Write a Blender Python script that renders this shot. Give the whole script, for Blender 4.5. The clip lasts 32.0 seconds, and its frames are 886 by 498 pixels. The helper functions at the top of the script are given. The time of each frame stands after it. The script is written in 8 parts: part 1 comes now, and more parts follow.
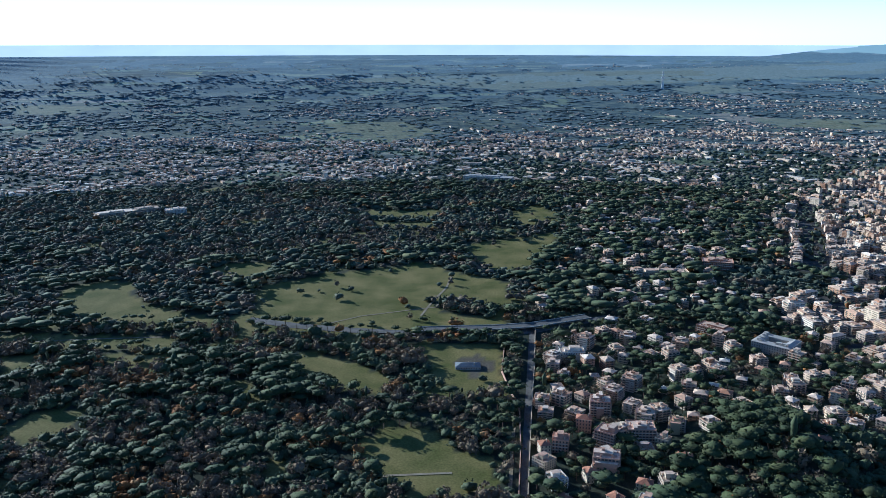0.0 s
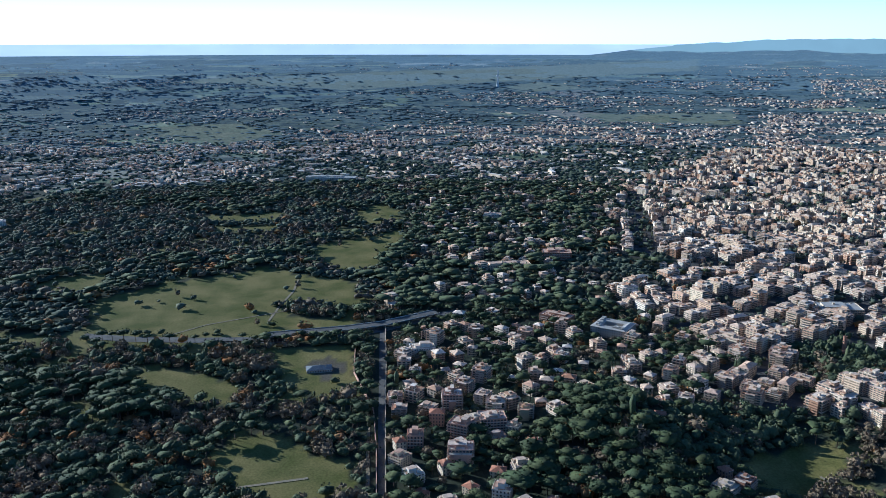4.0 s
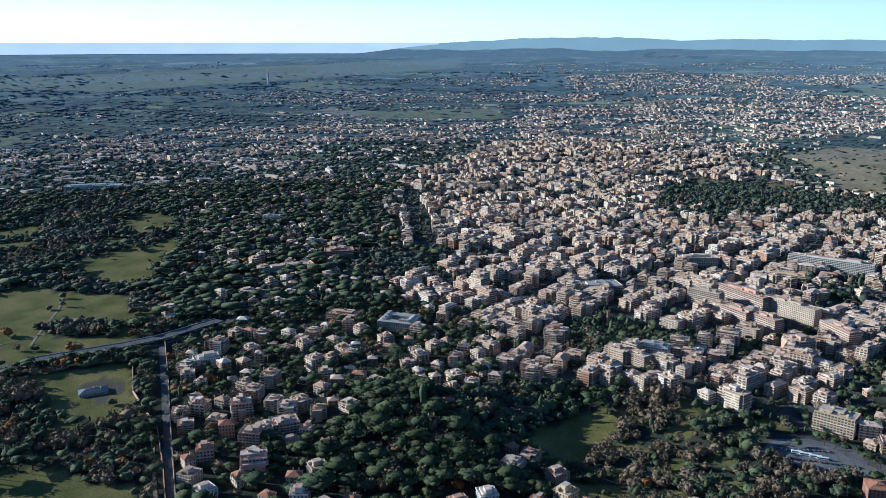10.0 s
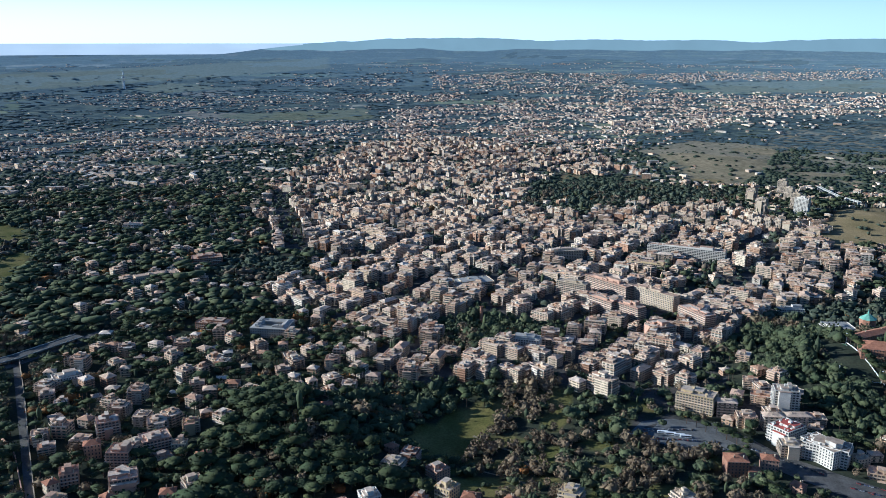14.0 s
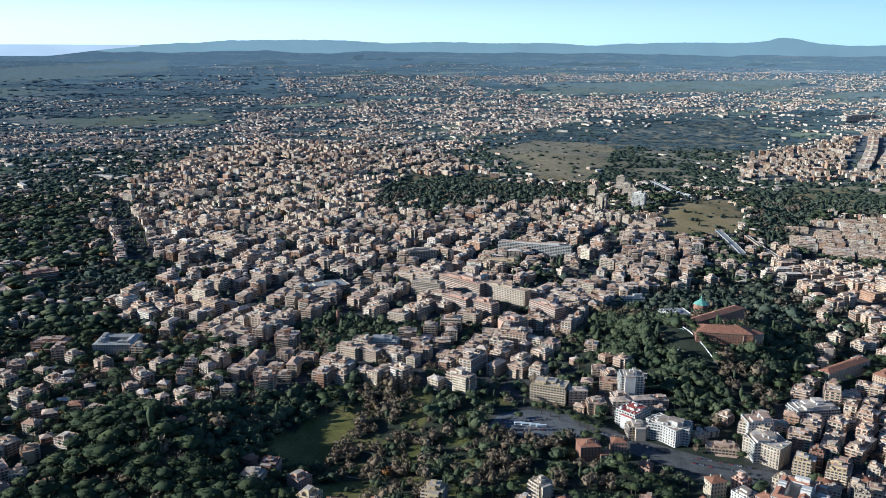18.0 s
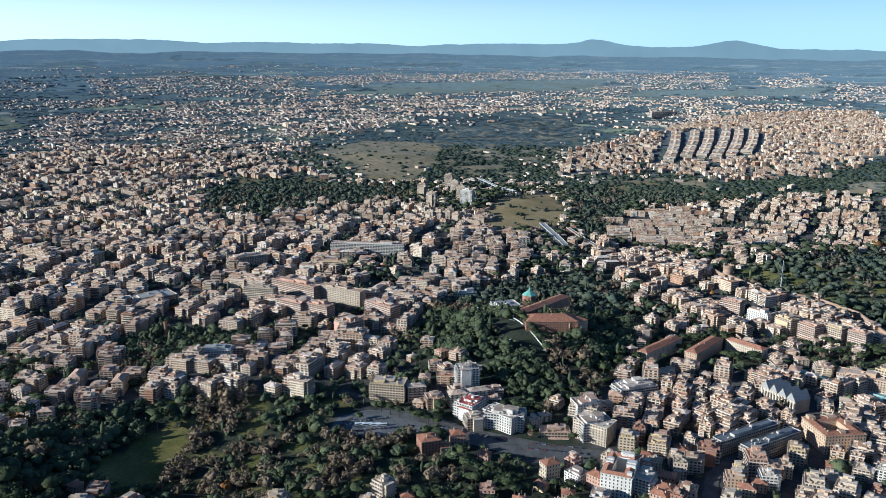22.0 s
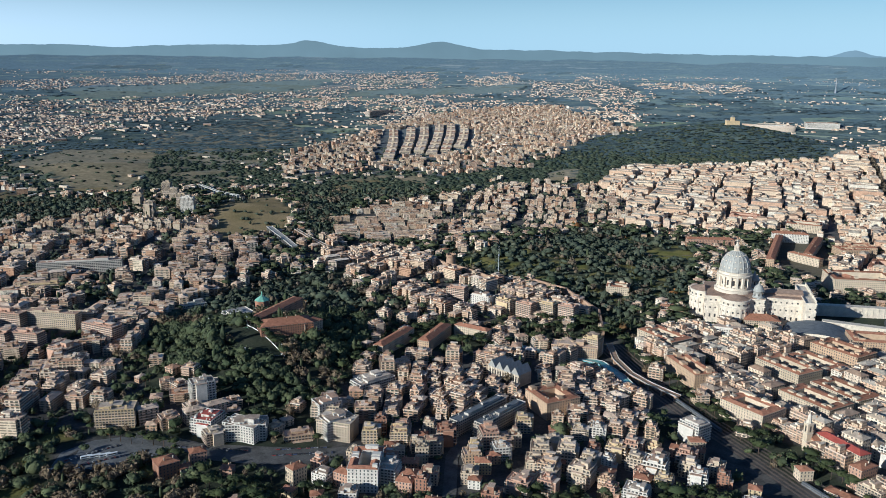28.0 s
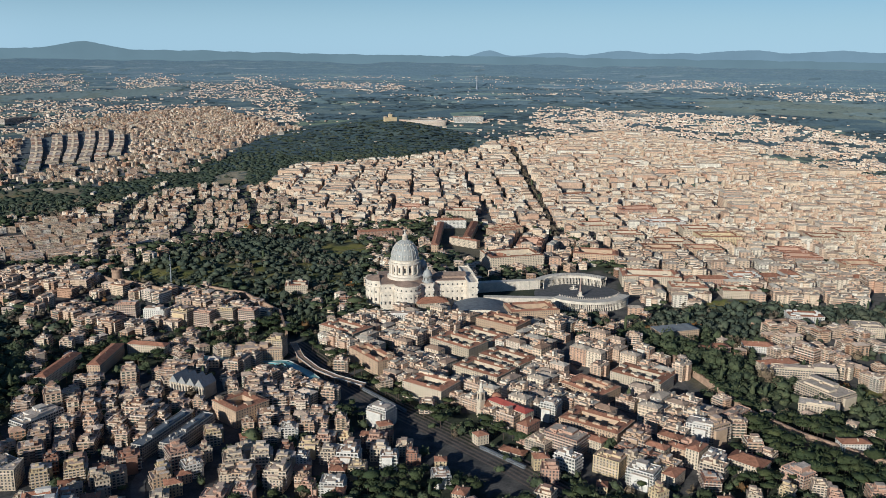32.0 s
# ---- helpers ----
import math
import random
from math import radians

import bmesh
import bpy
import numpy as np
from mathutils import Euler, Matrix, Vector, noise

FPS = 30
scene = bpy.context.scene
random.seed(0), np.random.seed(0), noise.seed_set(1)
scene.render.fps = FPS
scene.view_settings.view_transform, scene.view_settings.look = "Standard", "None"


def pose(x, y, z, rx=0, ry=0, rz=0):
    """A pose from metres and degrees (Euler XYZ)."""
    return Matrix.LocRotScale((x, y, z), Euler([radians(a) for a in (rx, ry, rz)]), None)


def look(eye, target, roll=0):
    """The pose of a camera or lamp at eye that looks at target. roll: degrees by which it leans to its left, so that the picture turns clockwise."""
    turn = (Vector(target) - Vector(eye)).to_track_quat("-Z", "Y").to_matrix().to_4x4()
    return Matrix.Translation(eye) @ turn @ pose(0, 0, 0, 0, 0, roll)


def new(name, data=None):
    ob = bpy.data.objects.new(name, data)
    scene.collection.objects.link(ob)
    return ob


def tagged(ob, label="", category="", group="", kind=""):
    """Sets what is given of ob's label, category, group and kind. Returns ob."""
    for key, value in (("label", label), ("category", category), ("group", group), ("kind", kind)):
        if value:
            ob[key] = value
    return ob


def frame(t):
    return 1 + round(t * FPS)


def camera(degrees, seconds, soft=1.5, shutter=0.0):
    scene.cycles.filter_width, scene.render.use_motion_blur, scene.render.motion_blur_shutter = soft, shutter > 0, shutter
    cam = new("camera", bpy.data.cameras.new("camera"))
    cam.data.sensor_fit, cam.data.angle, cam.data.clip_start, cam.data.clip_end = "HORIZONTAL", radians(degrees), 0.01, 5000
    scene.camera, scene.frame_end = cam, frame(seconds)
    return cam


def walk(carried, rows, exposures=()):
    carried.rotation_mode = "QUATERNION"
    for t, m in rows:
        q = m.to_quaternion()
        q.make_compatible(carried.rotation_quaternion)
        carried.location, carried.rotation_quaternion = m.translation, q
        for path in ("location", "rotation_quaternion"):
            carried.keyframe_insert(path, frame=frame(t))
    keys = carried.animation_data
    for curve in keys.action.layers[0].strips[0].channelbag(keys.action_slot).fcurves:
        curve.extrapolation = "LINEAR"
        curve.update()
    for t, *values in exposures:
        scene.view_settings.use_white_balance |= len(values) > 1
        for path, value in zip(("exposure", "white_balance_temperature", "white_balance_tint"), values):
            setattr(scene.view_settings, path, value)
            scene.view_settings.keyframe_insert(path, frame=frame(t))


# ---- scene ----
# The eye hangs still, high over the town, and turns from west to north.
H = 440.0
cam = camera(55.26, 32.0, soft=0.8)
# seconds, pitch, roll, yaw in degrees
PATH = (
    (0.0, -14.062, 0.006, 95.000),
    (0.5, -14.072, 0.002, 93.807),
    (1.0, -14.086, -0.003, 92.546),
    (1.5, -14.097, -0.002, 91.312),
    (2.0, -14.103, 0.003, 89.989),
    (2.5, -14.104, 0.007, 88.683),
    (3.0, -14.100, 0.017, 87.194),
    (3.5, -14.095, 0.028, 85.712),
    (5.5, -14.114, -0.006, 79.895),
    (6.0, -14.122, -0.004, 78.180),
    (6.5, -14.134, 0.004, 76.891),
    (7.0, -14.147, 0.023, 75.656),
    (7.5, -14.158, 0.044, 74.542),
    (8.0, -14.166, 0.061, 73.368),
    (8.5, -14.172, 0.074, 72.418),
    (9.0, -14.176, 0.082, 71.320),
    (9.5, -14.176, 0.085, 70.342),
    (10.0, -14.177, 0.085, 69.220),
    (10.5, -14.181, 0.086, 68.220),
    (11.0, -14.183, 0.089, 67.064),
    (11.5, -14.182, 0.090, 66.041),
    (12.0, -14.175, 0.093, 64.899),
    (12.5, -14.162, 0.100, 63.893),
    (13.0, -14.146, 0.106, 62.731),
    (13.5, -14.134, 0.104, 61.665),
    (14.0, -14.130, 0.097, 60.346),
    (14.5, -14.129, 0.091, 59.199),
    (16.5, -14.027, 0.241, 54.235),
    (17.0, -14.009, 0.289, 52.876),
    (17.5, -13.978, 0.349, 51.676),
    (18.0, -13.941, 0.404, 50.202),
    (18.5, -13.911, 0.439, 48.862),
    (19.0, -13.896, 0.457, 47.369),
    (19.5, -13.889, 0.474, 46.057),
    (20.0, -13.885, 0.513, 44.566),
    (20.5, -13.880, 0.573, 43.235),
    (21.0, -13.867, 0.630, 41.634),
    (21.5, -13.844, 0.671, 40.205),
    (22.0, -13.814, 0.695, 38.592),
    (22.5, -13.786, 0.708, 37.165),
    (23.0, -13.763, 0.721, 35.547),
    (23.5, -13.748, 0.737, 34.127),
    (24.0, -13.738, 0.753, 32.486),
    (24.5, -13.726, 0.761, 31.026),
    (25.0, -13.712, 0.760, 29.479),
    (25.5, -13.700, 0.757, 27.929),
    (27.5, -13.542, 0.730, 21.551),
    (28.0, -13.527, 0.739, 19.923),
    (28.5, -13.502, 0.754, 18.320),
    (29.0, -13.468, 0.764, 16.219),
    (29.5, -13.428, 0.763, 13.631),
    (30.0, -13.385, 0.754, 10.670),
    (30.5, -13.339, 0.749, 7.538),
    (31.0, -13.295, 0.755, 3.845),
    (31.5, -13.260, 0.766, 0.212),
    (32.0, -13.236, 0.779, -2.373),
)
walk(cam, [(t, Matrix.Translation((0, 0, H)) @ pose(0, 0, 0, 0, 0, yaw) @ pose(0, 0, 0, 90 + pitch) @ pose(0, 0, 0, 0, 0, roll))
           for t, pitch, roll, yaw in PATH], exposures=((0.0, 0.76, 4270, 7), (9.0, 0.60, 4360, 7), (19.0, 0.50, 4520, 7), (25.0, 0.37, 4580, 7), (28.0, 0.15, 4700, 7), (32.0, -0.10, 4840, 8)))

# ---- sky and sun ----
SUN_AZIMUTH, SUN_HEIGHT = 215.0, 17.0
world = bpy.data.worlds.new("sky")
scene.world = world
world.use_nodes = True
_n = world.node_tree.nodes
_sky = _n.new("ShaderNodeTexSky")
_sky.sky_type, _sky.sun_disc = "NISHITA", False
_sky.sun_elevation, _sky.sun_rotation = radians(SUN_HEIGHT), radians(SUN_AZIMUTH)
_sky.altitude, _sky.air_density, _sky.dust_density, _sky.ozone_density = 400, 1.0, 0.1, 3.0
# winter haze whitens the sky towards the horizon, most of all below the sun
_l = world.node_tree.links
_flat = _n.new("ShaderNodeTexCoord")
_sep = _n.new("ShaderNodeSeparateXYZ")
_l.new(_flat.outputs["Generated"], _sep.inputs[0])
_low = _n.new("ShaderNodeMapRange")
_low.inputs[1].default_value, _low.inputs[2].default_value, _low.inputs[3].default_value, _low.inputs[4].default_value = 0.0, 0.11, 0.8, 0.0
_low.interpolation_type = "SMOOTHSTEP"
_l.new(_sep.outputs[2], _low.inputs[0])
_dot = _n.new("ShaderNodeVectorMath")
_dot.operation = "DOT_PRODUCT"
_dot.inputs[1].default_value = (math.sin(radians(SUN_AZIMUTH)), math.cos(radians(SUN_AZIMUTH)), 0)
_l.new(_flat.outputs["Generated"], _dot.inputs[0])
_side = _n.new("ShaderNodeMapRange")
_side.inputs[1].default_value, _side.inputs[2].default_value = -0.55, 0.6
_l.new(_dot.outputs["Value"], _side.inputs[0])
_veil = _n.new("ShaderNodeMix")
_veil.data_type = "RGBA"
_veil.inputs[6].default_value, _veil.inputs[7].default_value = (9.2, 11.4, 10.9, 1), (19.2, 18.6, 17.3, 1)
_l.new(_side.outputs[0], _veil.inputs[0])
_mix = _n.new("ShaderNodeMix")
_mix.data_type = "RGBA"
_l.new(_low.outputs[0], _mix.inputs[0])
_l.new(_sky.outputs[0], _mix.inputs[6])
_l.new(_veil.outputs[2], _mix.inputs[7])
_l.new(_mix.outputs[2], _n["Background"].inputs[0])
_n["Background"].inputs[1].default_value = 0.058
sun = new("sun", bpy.data.lights.new("sun", "SUN"))
sun.data.energy, sun.data.angle, sun.data.color = 5.4, radians(0.6), (1.0, 0.84, 0.59)
_a, _e = radians(SUN_AZIMUTH), radians(SUN_HEIGHT)
SUNWARD = Vector((math.sin(_a) * math.cos(_e), math.cos(_a) * math.cos(_e), math.sin(_e)))
sun.matrix_world = look(SUNWARD * 100, (0, 0, 0))


# ---- materials ----
def material(name, color, rough=0.85, vary=0.15, scale=0.3, bump=0.0, island=0.0, objects=0.0, ramp=None, metal=0.0, fine=6.0, storey=0.0, recess_shade=0.5):
    """A painted, stony or leafy surface: base colour, broken up at two scales, and by piece where asked."""
    m = bpy.data.materials.new(name)
    m.use_nodes = True
    nt = m.node_tree
    n, l = nt.nodes, nt.links
    b = n["Principled BSDF"]
    b.inputs["Roughness"].default_value, b.inputs["Metallic"].default_value = rough, metal
    b.inputs["Specular IOR Level"].default_value = 0.1 if rough > 0.75 else 0.5
    geo = n.new("ShaderNodeNewGeometry")
    mix = None
    if ramp:
        r = n.new("ShaderNodeValToRGB")
        r.color_ramp.interpolation = "LINEAR"
        e = r.color_ramp.elements
        while len(e) < len(ramp):
            e.new(0.5)
        for k, c in enumerate(ramp):
            e[k].position, e[k].color = k / (len(ramp) - 1), (*c, 1)
        src = n.new("ShaderNodeObjectInfo").outputs["Random"] if objects else geo.outputs["Random Per Island"]
        l.new(src, r.inputs[0])
        mix = r.outputs[0]
    else:
        c = n.new("ShaderNodeRGB")
        c.outputs[0].default_value = (*color, 1)
        mix = c.outputs[0]
    for sc, amount in ((scale, vary), (scale * fine, vary * 0.7)):
        t = n.new("ShaderNodeTexNoise")
        t.inputs["Scale"].default_value, t.inputs["Detail"].default_value = sc, 4
        l.new(geo.outputs["Position"], t.inputs["Vector"])
        mr = n.new("ShaderNodeMapRange")
        mr.inputs[1].default_value, mr.inputs[2].default_value = 0.3, 0.7
        mr.inputs[3].default_value, mr.inputs[4].default_value = 1 - amount, 1 + amount
        l.new(t.outputs[0], mr.inputs[0])
        mu = n.new("ShaderNodeVectorMath")
        mu.operation = "MULTIPLY"
        l.new(mix, mu.inputs[0])
        l.new(mr.outputs[0], mu.inputs[1])
        mix = mu.outputs[0]
    for amount, src in ((island, geo.outputs["Random Per Island"]), (objects if not ramp else 0, None)):
        if amount:
            src = src or n.new("ShaderNodeObjectInfo").outputs["Random"]
            mr = n.new("ShaderNodeMapRange")
            mr.inputs[3].default_value, mr.inputs[4].default_value = 1 - amount, 1 + amount
            l.new(src, mr.inputs[0])
            mu = n.new("ShaderNodeVectorMath")
            mu.operation = "MULTIPLY"
            l.new(mix, mu.inputs[0])
            l.new(mr.outputs[0], mu.inputs[1])
            mix = mu.outputs[0]
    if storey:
        # shade of loggias and blinds darkened into the upright faces' colour, storey by storey
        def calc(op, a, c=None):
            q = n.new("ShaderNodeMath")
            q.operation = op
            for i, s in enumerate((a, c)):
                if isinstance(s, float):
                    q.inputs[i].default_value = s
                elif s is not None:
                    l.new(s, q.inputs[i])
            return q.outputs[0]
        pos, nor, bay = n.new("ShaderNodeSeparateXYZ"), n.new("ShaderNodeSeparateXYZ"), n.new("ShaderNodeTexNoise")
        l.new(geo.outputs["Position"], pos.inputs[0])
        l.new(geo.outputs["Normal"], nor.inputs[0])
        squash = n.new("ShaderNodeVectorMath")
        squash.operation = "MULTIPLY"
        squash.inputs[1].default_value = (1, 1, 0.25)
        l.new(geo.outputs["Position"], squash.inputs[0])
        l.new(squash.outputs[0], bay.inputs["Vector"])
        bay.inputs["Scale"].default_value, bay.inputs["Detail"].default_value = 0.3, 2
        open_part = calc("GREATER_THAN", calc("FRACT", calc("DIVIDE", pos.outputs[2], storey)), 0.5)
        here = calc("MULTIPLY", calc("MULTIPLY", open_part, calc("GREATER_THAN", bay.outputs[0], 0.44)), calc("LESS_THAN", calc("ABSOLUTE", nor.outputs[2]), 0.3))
        tone = calc("SUBTRACT", 1.0, calc("MULTIPLY", here, recess_shade))
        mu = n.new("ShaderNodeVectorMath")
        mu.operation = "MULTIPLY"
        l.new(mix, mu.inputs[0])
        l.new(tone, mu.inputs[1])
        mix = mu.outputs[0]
    l.new(mix, b.inputs["Base Color"])
    if bump:
        t = n.new("ShaderNodeTexNoise")
        t.inputs["Scale"].default_value, t.inputs["Detail"].default_value = scale * fine, 5
        l.new(geo.outputs["Position"], t.inputs["Vector"])
        bp = n.new("ShaderNodeBump")
        bp.inputs["Strength"].default_value, bp.inputs["Distance"].default_value = bump, 0.6
        l.new(t.outputs[0], bp.inputs["Height"])
        l.new(bp.outputs[0], b.inputs["Normal"])
    return m


WALL_TINTS = {'cream': (0.573, 0.46, 0.325), 'ochre': (0.499, 0.349, 0.224), 'rose': (0.477, 0.295, 0.204), 'white': (0.642, 0.583, 0.499), 'grey': (0.434, 0.386, 0.325), 'brick': (0.327, 0.174, 0.112), 'sand': (0.504, 0.402, 0.28), 'yellow': (0.568, 0.432, 0.248)}
WALLS = {k: material("plaster_" + k, c, 0.9, 0.12, 0.15, 0.1, objects=0.10) for k, c in WALL_TINTS.items()}
M_MIXWALL = material("plaster_mixed", None, 0.9, 0.12, 0.12, ramp=[(0.532, 0.351, 0.221), (0.760, 0.628, 0.449), (0.627, 0.462, 0.309), (0.684, 0.518, 0.361), (0.779, 0.684, 0.547), (0.561, 0.370, 0.238), (0.409, 0.232, 0.141), (0.665, 0.509, 0.344), (0.494, 0.397, 0.309), (0.599, 0.389, 0.256)], storey=3.2, recess_shade=0.6)
M_WARMWALL = material("plaster_warm", None, 0.9, 0.12, 0.12, ramp=[(0.627, 0.419, 0.275), (0.728, 0.578, 0.404), (0.769, 0.687, 0.551), (0.606, 0.429, 0.293), (0.547, 0.339, 0.221), (0.708, 0.558, 0.385), (0.667, 0.478, 0.330)], storey=3.7, recess_shade=0.3)
M_TERRACE = material("terrace_paving", None, 0.9, 0.25, 0.2, 0.1, objects=1.0, ramp=[(0.58, 0.44, 0.32), (0.44, 0.25, 0.16), (0.52, 0.42, 0.32), (0.36, 0.27, 0.20), (0.68, 0.56, 0.44), (0.50, 0.33, 0.22)])
M_LOT = material("parking_asphalt", (0.15, 0.148, 0.145), 0.9, 0.25, 0.06)
M_TILE = material("clay_tile", (0.36, 0.17, 0.10), 0.9, 0.25, 0.25, 0.25, objects=0.2)
M_MIXROOF = material("roofs_mixed", None, 0.9, 0.25, 0.2, ramp=[(0.440, 0.224, 0.123), (0.740, 0.579, 0.431), (0.549, 0.383, 0.264), (0.619, 0.439, 0.299), (0.799, 0.653, 0.510), (0.480, 0.280, 0.167), (0.540, 0.420, 0.317), (0.599, 0.373, 0.238)])
M_WARMROOF = material("roofs_warm", None, 0.9, 0.25, 0.2, ramp=[(0.305, 0.187, 0.116), (0.438, 0.335, 0.241), (0.591, 0.513, 0.399), (0.343, 0.224, 0.150), (0.476, 0.411, 0.316), (0.534, 0.420, 0.300), (0.381, 0.318, 0.250)])
M_WINDOW = material("window_glass_shutters", (0.055, 0.05, 0.048), 0.35, 0.3, 0.2, objects=0.3)
# dark windows, and the flat strips that stand in for loggia shade
M_SHUTTER_SHADE = material("shutters_loggia_shade", None, 0.6, 0.2, 0.2, ramp=[(0.03, 0.03, 0.03), (0.09, 0.07, 0.05), (0.05, 0.07, 0.05), (0.05, 0.05, 0.06)])
M_BLINDS_SHADE = material("blinds_loggia_shade", None, 0.6, 0.2, 0.2, ramp=[(0.10, 0.085, 0.07), (0.20, 0.15, 0.11), (0.13, 0.12, 0.10), (0.28, 0.21, 0.15)])
M_BALCONY = material("balcony_plaster", (0.56, 0.45, 0.345), 0.85, 0.15, 0.2, objects=0.3)
M_BANDS = material("balcony_fronts", None, 0.85, 0.15, 0.2, ramp=[(0.633, 0.499, 0.367), (0.524, 0.349, 0.233), (0.712, 0.602, 0.475), (0.455, 0.273, 0.179), (0.594, 0.443, 0.309)])
M_LEAD = material("lead_sheet", (0.17, 0.18, 0.19), 0.78, 0.2, 0.15, 0.1)
M_STONE = material("travertine", (0.68, 0.585, 0.46), 0.85, 0.15, 0.12, 0.15)
M_ASPHALT = material("asphalt", (0.115, 0.108, 0.10), 0.9, 0.25, 0.08)
M_BRICKWALL = material("old_brick", (0.36, 0.24, 0.16), 0.9, 0.25, 0.15, 0.2)
M_BARK = material("bark", (0.09, 0.065, 0.05), 0.95, 0.2, 0.5)
M_LEAF = material("broad_leaves", None, 0.8, 0.32, 0.06, 1.0, fine=14.0, ramp=[(0.050, 0.061, 0.035), (0.090, 0.100, 0.048), (0.063, 0.078, 0.039), (0.108, 0.112, 0.053)])
M_PINE = material("pine_needles", None, 0.8, 0.32, 0.06, 1.0, fine=14.0, ramp=[(0.030, 0.039, 0.019), (0.057, 0.066, 0.026), (0.040, 0.053, 0.024), (0.074, 0.079, 0.030)])
M_BARE = material("bare_twigs", None, 0.95, 0.3, 0.05, 0.8, fine=16.0, ramp=[(0.125, 0.093, 0.059), (0.206, 0.151, 0.097), (0.149, 0.114, 0.067), (0.24, 0.172, 0.103)])
M_AUTUMN = material("autumn_leaves", None, 0.9, 0.3, 0.05, 0.8, fine=16.0, ramp=[(0.192, 0.086, 0.031), (0.264, 0.127, 0.039), (0.144, 0.081, 0.033), (0.228, 0.138, 0.055)])
M_SAND = material("sandy_path", (0.23, 0.19, 0.125), 0.95, 0.2, 0.1)
M_PITCH = material("artificial_turf", (0.034, 0.105, 0.055), 0.9, 0.15, 0.05)


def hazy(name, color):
    """A plain far backdrop that glows: hills or sea, miles of haze put into their colour."""
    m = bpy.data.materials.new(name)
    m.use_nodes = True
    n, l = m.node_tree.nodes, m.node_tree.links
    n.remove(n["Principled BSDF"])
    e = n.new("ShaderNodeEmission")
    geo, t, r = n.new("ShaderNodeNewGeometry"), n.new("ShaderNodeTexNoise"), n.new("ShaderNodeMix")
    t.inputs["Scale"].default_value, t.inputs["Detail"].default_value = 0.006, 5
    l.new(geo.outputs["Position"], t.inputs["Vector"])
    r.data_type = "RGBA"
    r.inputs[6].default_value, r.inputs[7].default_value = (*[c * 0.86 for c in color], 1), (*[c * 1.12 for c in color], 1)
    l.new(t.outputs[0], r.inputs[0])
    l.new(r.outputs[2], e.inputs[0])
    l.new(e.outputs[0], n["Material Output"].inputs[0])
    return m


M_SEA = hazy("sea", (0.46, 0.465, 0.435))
M_RANGE = hazy("glowing_haze_hills", (0.212, 0.262, 0.240))
M_RANGE2 = hazy("glowing_haze_mountains", (0.265, 0.325, 0.315))


# ---- mesh helpers ----
class Soup:
    """Boxes, prisms and sheets gathered into one mesh."""

    def __init__(self):
        self.v, self.f, self.n = [], [], 0

    def add(self, verts, faces):
        self.v += [tuple(p) for p in verts]
        self.f += [tuple(i + self.n for i in q) for q in faces]
        self.n += len(verts)

    def box(self, x0, y0, z0, x1, y1, z1, bottom=False):
        v = [(x0, y0, z0), (x1, y0, z0), (x1, y1, z0), (x0, y1, z0), (x0, y0, z1), (x1, y0, z1), (x1, y1, z1), (x0, y1, z1)]
        f = [(0, 1, 5, 4), (1, 2, 6, 5), (2, 3, 7, 6), (3, 0, 4, 7), (4, 5, 6, 7)]
        self.add(v, f + [(3, 2, 1, 0)] if bottom else f)

    def hip(self, x0, y0, x1, y1, z0, rise):
        """A hipped roof over a rectangle."""
        w, d = x1 - x0, y1 - y0
        s = min(w, d) / 2
        if w >= d:
            a, b = (x0 + s, (y0 + y1) / 2, z0 + rise), (x1 - s, (y0 + y1) / 2, z0 + rise)
            self.add([(x0, y0, z0), (x1, y0, z0), (x1, y1, z0), (x0, y1, z0), a, b], [(0, 1, 5, 4), (2, 3, 4, 5), (1, 2, 5), (3, 0, 4), (3, 2, 1, 0)])
        else:
            a, b = ((x0 + x1) / 2, y0 + s, z0 + rise), ((x0 + x1) / 2, y1 - s, z0 + rise)
            self.add([(x0, y0, z0), (x1, y0, z0), (x1, y1, z0), (x0, y1, z0), a, b], [(0, 1, 4), (1, 2, 5, 4), (2, 3, 5), (3, 0, 4, 5), (3, 2, 1, 0)])

    def ring(self, x0, y0, x1, y1, z0, z1, t):
        self.box(x0, y0, z0, x1, y0 + t, z1)
        self.box(x0, y1 - t, z0, x1, y1, z1)
        self.box(x0, y0 + t, z0, x0 + t, y1 - t, z1)
        self.box(x1 - t, y0 + t, z0, x1, y1 - t, z1)

    def lathe(self, profile, n, cx=0, cy=0, a0=0.0, a1=2 * math.pi):
        """Turns a profile of (radius, height) about an upright axis."""
        whole = abs(a1 - a0 - 2 * math.pi) < 1e-6
        k = n if whole else n + 1
        v = [(cx + r * math.cos(a0 + (a1 - a0) * i / n), cy + r * math.sin(a0 + (a1 - a0) * i / n), z) for r, z in profile for i in range(k)]
        f = []
        for j in range(len(profile) - 1):
            for i in range(n):
                a, b = j * k + i, j * k + (i + 1) % k
                f.append((a, b, b + k, a + k))
        self.add(v, f)

    def mesh(self, name, mat, smooth=False):
        me = bpy.data.meshes.new(name)
        me.from_pydata(self.v, [], self.f)
        for m in mat if isinstance(mat, (list, tuple)) else [mat]:
            me.materials.append(m)
        if smooth:
            me.polygons.foreach_set("use_smooth", [True] * len(me.polygons))
        me.update()
        return me

    def arrays(self):
        """Vertices, and triangles cut from the faces."""
        t = [(q[0], q[i], q[i + 1]) for q in self.f for i in range(1, len(q) - 1)]
        return np.array(self.v, float).reshape(-1, 3), np.array(t, int).reshape(-1, 3)


